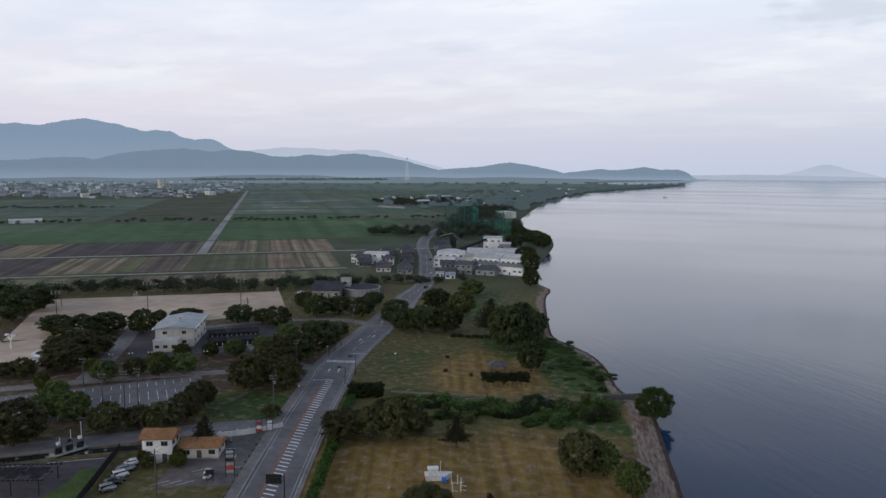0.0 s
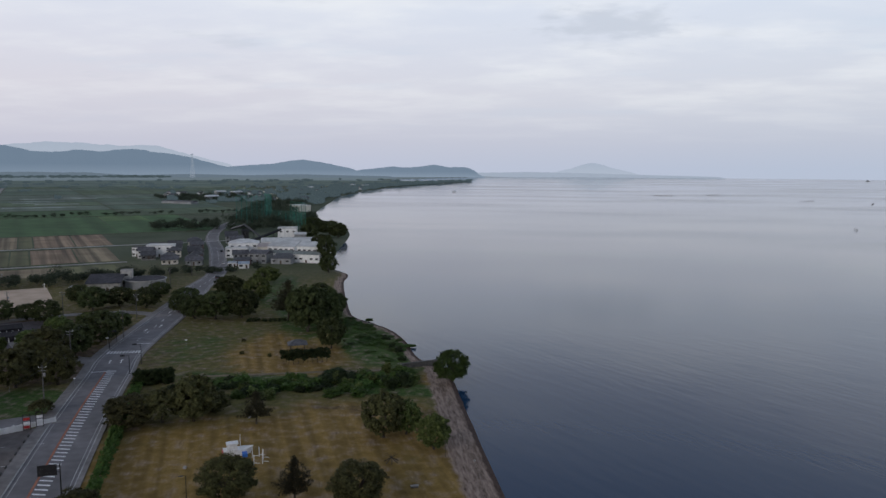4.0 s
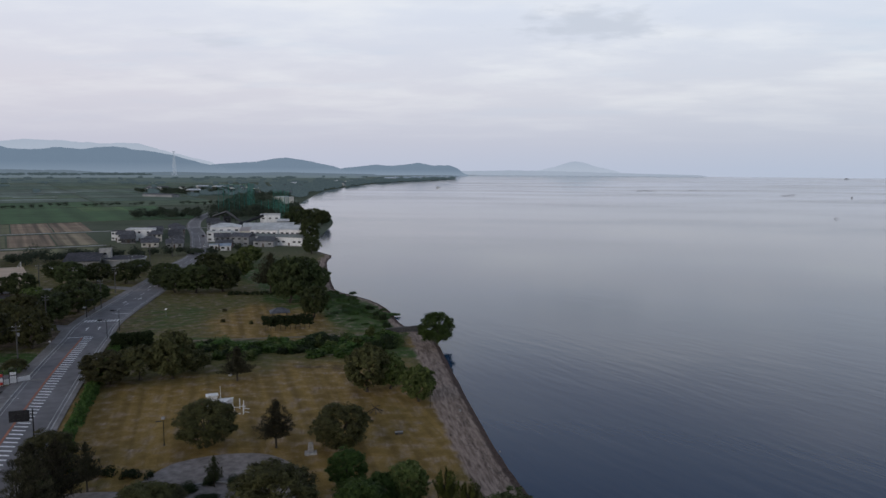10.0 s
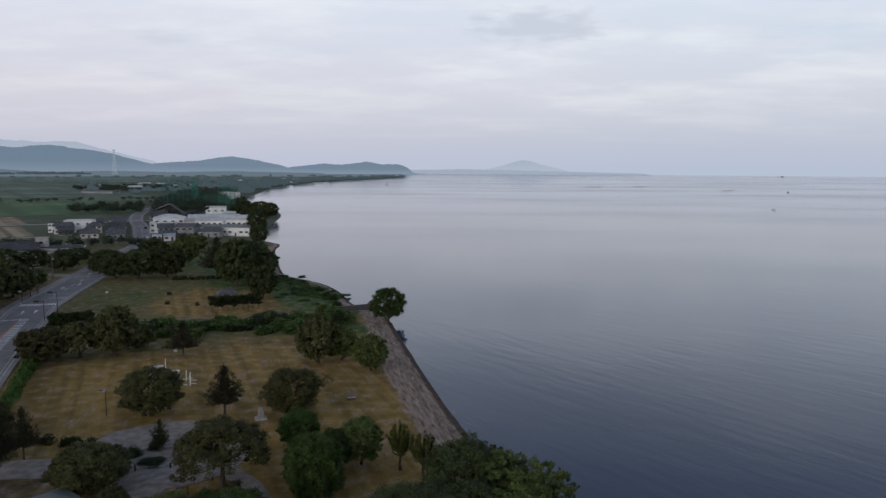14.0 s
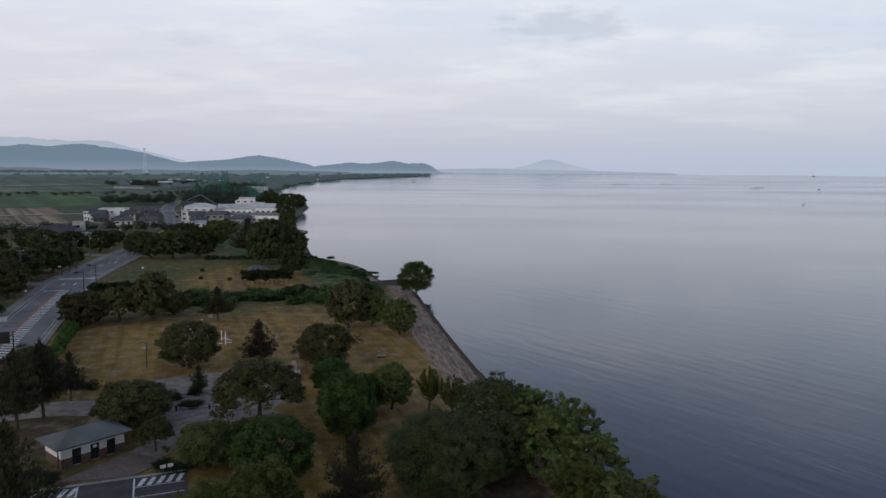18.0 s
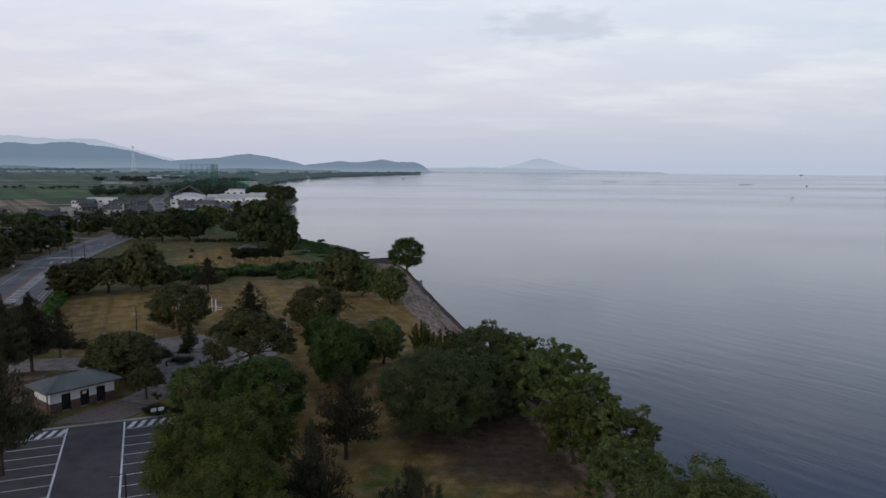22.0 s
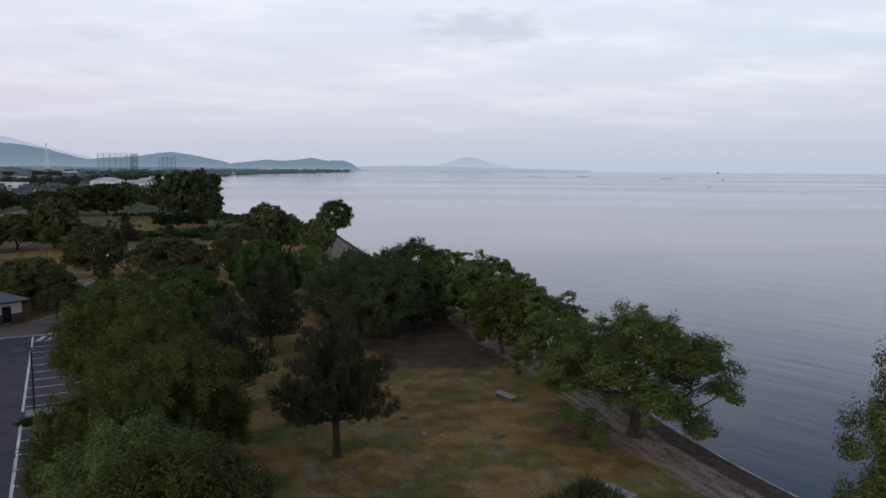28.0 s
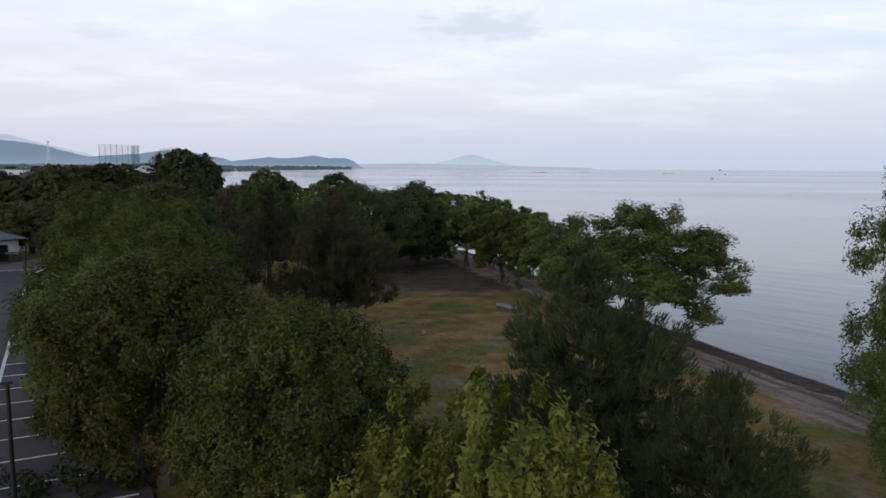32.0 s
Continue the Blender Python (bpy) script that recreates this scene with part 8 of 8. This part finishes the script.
# dark grassy banks and ditches beside the tracks
for u, w, v0, v1 in ((-10, 2.2, -900, 104), (-111, 3.0, -700, 100), (-99, 1.6, -700, 100), (100, 2.5, -900, 200), (345, 4, -900, 260), (607, 4, -900, 300), (480, 2, -900, 240), (822, 5, -900, 330), (1048, 6, -900, 420)):
    ribbon("field_bank", np.array([PLAN(u, v) for v in np.arange(v0, v1 + 1, 26)]), w, w, 0.16, BANK, 0.2, "rough green bank along a field ditch", "bank")
rng = np.random.default_rng(8)
# the cut and ploughed strips at the near side of the plain
for v0, v1, m in ((-177, -154, F_BROWN), (-153, -113, F_TAN), (-112, -60, F_BROWN), (-59, -22, F_BROWN), (-21, -5, F_STRIPE), (6, 41, F_TAN), (42, 51, F_WEED), (52, 78, F_ORANGE), (79, 103, F_ORANGE)):
    field(2, 97, v0, v1, m, "ploughed or cut field strip")
for v0, v1, m in ((-177, -131, F_TAN), (-130, -112, F_BROWN), (-111, -90, F_BROWN), (-89, -64, F_TAN), (-63, -47, F_TAN), (-46, -35, F_WEED), (-34, -18, F_STRIPE), (-17, -5, F_STRIPE), (6, 37, F_WEED), (38, 48, F_WEED), (49, 74, F_ORANGE), (75, 97, F_TAN)):
    field(-97, -14, v0, v1, m, "cut field strip with stubble")
for v0, v1, m in ((-240, -100, F_STRIPE), (-99, -40, F_WEED), (-39, 20, F_TAN), (21, 60, F_TAN), (61, 92, F_WEED)):
    field(-150, -115, v0, v1, m, "rough field edge")
for v0 in range(-640, -230, 66):
    field(2, 97, v0, v0 + 64, [F_BROWN, F_TAN, F_BROWN][rng.integers(3)], "ploughed or cut field strip")
    field(-97, -14, v0, v0 + 64, [F_TAN, F_BROWN, F_TAN][rng.integers(3)], "cut field strip with stubble")
for v0, v1 in ((-900, -560), (-559, -330), (-329, -150), (-149, -4), (5, 118), (166, 205)):
    field(104, 225, v0, v1, F_GREEN, "deep green rice field")
    field(227, 341, v0, v1, F_GREEN if v0 > -300 else F_OLIVE, "deep green rice field")
field(104, 260, 119, 165, F_GREEN, "deep green rice field")
field(262, 341, 119, 165, F_LIME, "fresh light green field")
for u0, u1 in ((352, 476), (484, 602), (618, 720), (724, 816), (828, 930), (934, 1042), (1056, 1180), (1186, 1330), (1336, 1500), (1506, 1700)):
    for v0 in range(-1500, 900, 150):
        k = rng.integers(6)
        if u0 > 1000 and v0 < -60:
            continue
        if v0 > 380 + u0 * 0.12:
            continue
        a, b = v0 + 1.5, v0 + 148.5
        if a < 5 and b > -5:
            a = 6
        field(u0, u1, a, b, ([F_GREEN, F_OLIVE, F_PALE, F_GREEN, F_OLIVE, F_OLIVE] if u0 < 480 else [F_HAZED, F_OLIVE, F_HAZED_DARK, F_HAZED, F_PALE, F_HAZED_DARK])[k], "rice field on the plain")
for u, v, l in ((700, 30, 60), (560, 20, 90), (655, 60, 60), (760, 25, 80), (850, 40, 120), (905, 90, 130), (600, -300, 60)):
    field(u, u + 16, v, v + l, F_WATER, "flooded pale field strip", 0.06)


# ---------------- far trees, rows and woods ----------------
def wood(name, label, spots, leafs="far", n=5, leaf=1.6, seed=0, count=26):
    """Joined crowns and trunks of trees too far off to be told apart. spots: x, y, height, width."""
    rng = np.random.default_rng(seed)
    sp = np.array(spots, float)
    c, s = [], []
    for x, y, h, w in sp:
        d = rng.normal(size=(n, 3))
        d /= np.linalg.norm(d, axis=1)[:, None]
        c.append(np.array([x, y, h * 0.55]) + d * rng.uniform(0.3, 0.8, (n, 1)) * [w * 0.42, w * 0.42, h * 0.38])
        s.append(np.full((n, 3), 0.24) * [w, w, h * 0.8])
    v, f = leaf_cloud(rng, np.concatenate(c), np.concatenate(s), count, leaf)
    v[:, 2] = np.maximum(v[:, 2], 0.1)
    tagged(part(name, raw_mesh(name, v, f, LEAF[leafs])), label, "trees", "", "stuff")


rng = np.random.default_rng(31)
row = []
for v in np.arange(-420, 300, 9):
    if abs(v) < 8 or rng.uniform() < 0.25:
        continue
    x, y = PLAN(352 + rng.normal() * 3, v)
    row.append((x, y, rng.uniform(3, 7), rng.uniform(7, 14)))
for v in np.arange(-560, -380, 9):
    x, y = PLAN(690 + rng.normal() * 10, v + 190)
    row.append((x, y, rng.uniform(3, 8), rng.uniform(9, 16)))
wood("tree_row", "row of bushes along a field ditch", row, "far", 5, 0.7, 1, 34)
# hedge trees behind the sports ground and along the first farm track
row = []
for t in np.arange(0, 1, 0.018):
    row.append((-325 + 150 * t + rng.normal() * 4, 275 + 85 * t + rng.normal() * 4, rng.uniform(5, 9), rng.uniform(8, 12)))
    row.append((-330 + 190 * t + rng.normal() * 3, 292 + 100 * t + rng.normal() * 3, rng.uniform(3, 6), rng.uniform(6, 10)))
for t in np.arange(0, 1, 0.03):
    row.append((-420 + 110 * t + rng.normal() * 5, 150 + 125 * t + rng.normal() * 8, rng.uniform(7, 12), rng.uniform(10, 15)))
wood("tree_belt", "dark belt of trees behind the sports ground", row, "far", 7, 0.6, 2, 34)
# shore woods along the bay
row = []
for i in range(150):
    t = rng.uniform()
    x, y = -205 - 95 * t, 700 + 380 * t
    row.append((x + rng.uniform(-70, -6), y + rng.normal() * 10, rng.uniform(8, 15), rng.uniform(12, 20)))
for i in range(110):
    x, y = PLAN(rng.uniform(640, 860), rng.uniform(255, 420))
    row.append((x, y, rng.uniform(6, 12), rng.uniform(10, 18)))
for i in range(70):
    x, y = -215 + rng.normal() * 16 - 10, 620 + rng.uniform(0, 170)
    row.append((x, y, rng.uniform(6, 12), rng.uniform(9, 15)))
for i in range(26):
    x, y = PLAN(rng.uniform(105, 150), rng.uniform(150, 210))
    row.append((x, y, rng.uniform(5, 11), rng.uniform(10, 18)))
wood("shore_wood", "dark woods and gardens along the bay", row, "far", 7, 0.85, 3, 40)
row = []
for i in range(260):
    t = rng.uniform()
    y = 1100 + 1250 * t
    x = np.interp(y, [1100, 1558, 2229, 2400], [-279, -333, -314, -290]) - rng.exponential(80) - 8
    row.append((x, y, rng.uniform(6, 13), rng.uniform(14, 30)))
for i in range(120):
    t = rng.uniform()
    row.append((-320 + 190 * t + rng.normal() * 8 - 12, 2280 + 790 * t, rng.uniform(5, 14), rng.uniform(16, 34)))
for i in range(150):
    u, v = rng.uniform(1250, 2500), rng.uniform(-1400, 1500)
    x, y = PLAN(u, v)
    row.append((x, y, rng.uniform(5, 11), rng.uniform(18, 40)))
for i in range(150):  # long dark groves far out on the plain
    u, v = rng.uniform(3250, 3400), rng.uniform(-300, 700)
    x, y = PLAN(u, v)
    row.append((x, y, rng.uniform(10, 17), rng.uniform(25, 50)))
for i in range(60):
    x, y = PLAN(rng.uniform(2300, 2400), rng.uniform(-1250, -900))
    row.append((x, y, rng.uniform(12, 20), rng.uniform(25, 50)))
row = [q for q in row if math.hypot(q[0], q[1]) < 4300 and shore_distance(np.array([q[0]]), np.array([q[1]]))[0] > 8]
# haze on these woods is painted: half of the material is blue-grey glow
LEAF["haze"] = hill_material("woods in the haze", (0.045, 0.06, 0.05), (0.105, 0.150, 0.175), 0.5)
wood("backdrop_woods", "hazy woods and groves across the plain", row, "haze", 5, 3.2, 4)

# ---------------- far town and villages ----------------
rng = np.random.default_rng(77)
WALLS = [WHITE_WALL, CREAM_WALL, GREY_WALL, GREY_WALL]
protos = []
for i in range(6):
    w, d, h = [(11, 8, 5.5), (9, 8, 3.5), (14, 9, 6), (22, 12, 7), (12, 8, 5), (30, 16, 8)][i]
    p = building("far_house", "far town house with a grey roof" if i not in (3, 5) else "far pale works building in the town", "house", 0, 0, 0, w, d, h, "gable" if i != 5 else "flat", 2.2 if i != 5 else 0.3, WALLS[i % 4], GREY_ROOF if i not in (3, 5) else WHITE_ROOF, 1, 1, "far town", (), plinth=False)
    protos.append(p)
spots = []
for i in range(150):
    u, v = rng.uniform(1090, 1600), rng.uniform(-950, -8)
    if v > -60 and u < 1400:
        continue
    spots.append(PLAN(u, v))
for i in range(40):
    y = rng.uniform(1150, 2300)
    spots.append((np.interp(y, [1100, 1558, 2229, 2400], [-279, -333, -314, -290]) - rng.uniform(30, 230), y))
for i in range(14):
    spots.append(PLAN(rng.uniform(760, 1000), rng.uniform(270, 420)))
for i in range(12):
    spots.append((-225 - rng.uniform(0, 60), 760 + rng.uniform(0, 280)))
spots = [p for p in spots if shore_distance(np.array([p[0]]), np.array([p[1]]))[0] > 22]
for i, (x, y) in enumerate(spots):
    k = rng.choice(6, p=[0.3, 0.25, 0.2, 0.08, 0.12, 0.05])
    q = protos[k]
    m = pose(x, y, 0, 0, 0, TURN + rng.integers(4) * 90 + rng.normal() * 8)
    if i < 6:
        protos[i].matrix_basis = m
    else:
        copy_thing(q, m)
def far_roofs(count):
    """House blocks of the far town, too small to be told apart: walls and ridged roofs in one mesh."""
    rng = np.random.default_rng(41)
    v, f = [], []
    while len(v) < count * 10:
        u, q = rng.uniform(1150, 2900), rng.uniform(-1500, 10)
        if q > -60 and u < 1500:
            continue
        if rng.uniform() < 0.35 and u > 1900:
            continue
        x, y = PLAN(u, q)
        a = radians(TURN + rng.integers(4) * 90 + rng.normal() * 8)
        big = rng.uniform() < 0.08
        w, d, h, r = rng.uniform(9, 16) * (2 if big else 1), rng.uniform(8, 11) * (1.6 if big else 1), rng.uniform(4, 7) * (1.3 if big else 1), 0.6 if big else 2.4
        o = len(v)
        for k, (px, py, pz) in enumerate([(-w / 2, -d / 2, 0), (w / 2, -d / 2, 0), (w / 2, d / 2, 0), (-w / 2, d / 2, 0), (-w / 2, -d / 2, h), (w / 2, -d / 2, h), (w / 2, d / 2, h), (-w / 2, d / 2, h), (-w / 2, 0, h + r), (w / 2, 0, h + r)]):
            v.append((x + px * math.cos(a) - py * math.sin(a), y + px * math.sin(a) + py * math.cos(a), pz + 0.3))
        f += [[o + k for k in q2] for q2 in ((0, 1, 5, 4), (2, 3, 7, 6), (1, 2, 6, 9, 5), (3, 0, 4, 8, 7), (4, 5, 9, 8), (6, 7, 8, 9))]
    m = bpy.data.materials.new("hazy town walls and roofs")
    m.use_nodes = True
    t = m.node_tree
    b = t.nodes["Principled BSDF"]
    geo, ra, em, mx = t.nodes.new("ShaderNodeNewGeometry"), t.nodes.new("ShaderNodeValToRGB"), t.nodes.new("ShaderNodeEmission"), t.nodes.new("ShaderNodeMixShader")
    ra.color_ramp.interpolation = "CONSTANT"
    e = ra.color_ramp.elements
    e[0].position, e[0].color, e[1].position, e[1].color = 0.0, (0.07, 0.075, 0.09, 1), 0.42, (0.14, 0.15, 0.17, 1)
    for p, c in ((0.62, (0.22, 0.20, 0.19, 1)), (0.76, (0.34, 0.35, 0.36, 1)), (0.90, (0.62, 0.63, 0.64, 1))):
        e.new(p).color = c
    # blue-grey emission, mixed in below, paints haze over the houses
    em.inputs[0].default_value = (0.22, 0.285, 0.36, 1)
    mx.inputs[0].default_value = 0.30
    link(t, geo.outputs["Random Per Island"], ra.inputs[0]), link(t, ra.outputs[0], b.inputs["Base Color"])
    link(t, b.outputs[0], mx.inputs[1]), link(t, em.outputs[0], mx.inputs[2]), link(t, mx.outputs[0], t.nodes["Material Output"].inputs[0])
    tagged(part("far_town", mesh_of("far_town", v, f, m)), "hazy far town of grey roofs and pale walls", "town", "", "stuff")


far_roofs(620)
building("apartment_block", "pale apartment block rising over the far town", "apartment building", *PLAN(2100, -300), TURN, 44, 18, 22, "flat", 0.5, CREAM_WALL, WHITE_ROOF, 5, 6, sides=(0, 1, 3), win=(3, 1.6))
building("greenhouse", "long grey greenhouse on the plain", "greenhouse", -510, 1102, -22, 64, 14, 3.4, "gable", 1.6, GREY_WALL, GREY_ROOF, 1, 5, sides=(), plinth=False)
building("farm_shed", "pale low farm shed among fields", "shed", *PLAN(366, -228), TURN + 90, 34, 10, 3.6, "gable", 1.5, WHITE_WALL, WHITE_ROOF, 1, 5, sides=(), plinth=False)

# ---------------- practice nets, mast, bay markers ----------------
def sheer_material():
    """Fine mesh netting: most of the light passes between the threads."""
    m = material("sheer netting", [(0.05, 0.19, 0.16), (0.08, 0.25, 0.21)], 0.3, 0.9)
    t = m.node_tree
    tr, mx = t.nodes.new("ShaderNodeBsdfTransparent"), t.nodes.new("ShaderNodeMixShader")
    mx.inputs[0].default_value = 0.15
    link(t, tr.outputs[0], mx.inputs[1]), link(t, t.nodes["Principled BSDF"].outputs[0], mx.inputs[2]), link(t, mx.outputs[0], t.nodes["Material Output"].inputs[0])
    return m


SHEER_NET = sheer_material()


def net(ax, ay, bx, by, h, n, label):
    ob = empty("practice_net", pose(ax, ay, 0), label, "net", "golf practice nets")
    d = Vector((bx - ax, by - ay, 0))
    for i in range(n + 1):
        q = d * (i / n)
        part("post", rods_mesh("post", [((q.x, q.y, 0), (q.x, q.y, h), 0.22, 0.16)], NET_GREEN, 6), ob)
    k = int(d.length / 5)
    bars = [((d.x * i / k, d.y * i / k, 0.5), (d.x * i / k, d.y * i / k, h), 0.05, 0.05) for i in range(k + 1)]
    bars += [((0, 0, z), (d.x, d.y, z), 0.06, 0.06) for z in (0.5, h / 2, h)]
    part("rope", rods_mesh("rope", bars, NET_GREEN, 3), ob)
    k = max(3, int(d.length / 2.5))
    side = Vector((-d.y, d.x, 0)).normalized()
    rows = 7
    v = []
    for j in range(rows):
        for i in range(k + 1):
            q = d * (i / k) + side * 0.25 * math.sin(i * 1.3 + j)
            v.append((q.x, q.y, 0.5 + (h - 0.6) * j / (rows - 1) - 0.15 * math.sin(i * 0.9)))
    part("netting", mesh_of("netting", v, [(j * (k + 1) + i, j * (k + 1) + i + 1, (j + 1) * (k + 1) + i + 1, (j + 1) * (k + 1) + i) for j in range(rows - 1) for i in range(k)], SHEER_NET), ob, "sheer green netting")


net(-262, 692, -236, 722, 30, 7, "tall green practice net on many posts")
net(-236, 722, -256, 760, 30, 5, "tall green practice net on many posts")
net(-200, 668, -178, 640, 26, 4, "tall green net beside the water")
net(-236, 722, -200, 700, 14, 4, "lower green side net")
# mast fades by a painted haze: blue-grey glow over its pale colour
MAST_HAZED = hill_material("pale mast paint with haze glow", (0.4, 0.4, 0.4), (0.36, 0.43, 0.53), 0.6)
mast = empty("transmission_mast", pose(-1578, 3566, 0), "slender pale mast far across the plain", "mast")
part("lattice", rods_mesh("lattice", [((sx * 9, sy * 9, 0), (sx * 2.0, sy * 2.0, 118), 0.8, 0.6) for sx in (-1, 1) for sy in (-1, 1)] + [((-9 + z * 0.065, -9 + z * 0.065, z), (9 - z * 0.065, 9 - z * 0.065, z + 8), 0.45, 0.45) for z in range(0, 96, 8)] + [((9 - z * 0.065, -9 + z * 0.065, z), (-9 + z * 0.065, 9 - z * 0.065, z + 8), 0.45, 0.45) for z in range(0, 96, 8)], MAST_HAZED, 5), mast)
part("platform", box_mesh("platform", (-5, -5, 116), (5, 5, 122), MAST_HAZED, 0.3), mast)
stakes = empty("fish_trap", pose(345, 736, -0.5), "cluster of dark stakes standing in the lake", "fish trap")
for i in range(9):
    a = i * 0.7
    part("stake", rods_mesh("stake", [((2.2 * math.cos(a), 1.6 * math.sin(a), -1), (2.2 * math.cos(a) * 0.5, 1.6 * math.sin(a) * 0.5, 1.4 + 0.5 * (i % 3)), 0.10, 0.06)], WOOD_DARK, 5), stakes)
boat = empty("fishing_boat", pose(-120, 1750, -0.5, 0, 0, 20), "small far fishing boat on the lake", "boat")
bm = bmesh.new()
v = [bm.verts.new(p) for p in ((-5, -1.2, -0.2), (3, -1.2, -0.2), (6, 0, 0), (3, 1.2, -0.2), (-5, 1.2, -0.2), (-5, -1.6, 1.2), (3.4, -1.6, 1.3), (7.5, 0, 1.8), (3.4, 1.6, 1.3), (-5, 1.6, 1.2))]
for f in ((4, 3, 2, 1, 0), (0, 1, 6, 5), (1, 2, 7, 6), (2, 3, 8, 7), (3, 4, 9, 8), (4, 0, 5, 9), (5, 6, 7, 8, 9)):
    bm.faces.new([v[i] for i in f])
part("hull", bm, boat, mat=WHITE_PAINT)
part("cabin", box_mesh("cabin", (-2.5, -1.0, 1.2), (0.8, 1.0, 3.0), WHITE_PAINT, 0.1), boat)
for i, (b, r, l) in enumerate(((12.2, 1650, 40), (15.7, 1750, 34), (22, 1500, 50), (26, 1450, 36))):
    a = radians(b)
    tr = empty("net_fence", pose(r * math.sin(a), r * math.cos(a), -0.5, 0, 0, 20 * i), "low dark line of net stakes in the lake", "net stakes", "net stakes in the lake")
    for j in range(12):
        part("stake", rods_mesh("stake", [((-l / 2 + l * j / 11, 0, -1), (-l / 2 + l * j / 11, 0, 1.3), 0.25, 0.2)], WOOD_DARK, 5), tr)
    part("rope", rods_mesh("rope", [((-l / 2, 0, 0.9), (l / 2, 0, 0.9), 0.2, 0.2)], WOOD_DARK, 4), tr)
ship = empty("distant_ship", pose(1870, 3900, -0.5, 0, 0, 10), "faint distant ship near the horizon", "ship")
part("hull", box_mesh("hull", (-11, -3, -0.5), (11, 3, 2.5), GREY_WALL, 0.4), ship)
part("bridge", box_mesh("bridge", (-6, -2.5, 2.5), (3, 2.5, 5.5), GREY_WALL, 0.3), ship)
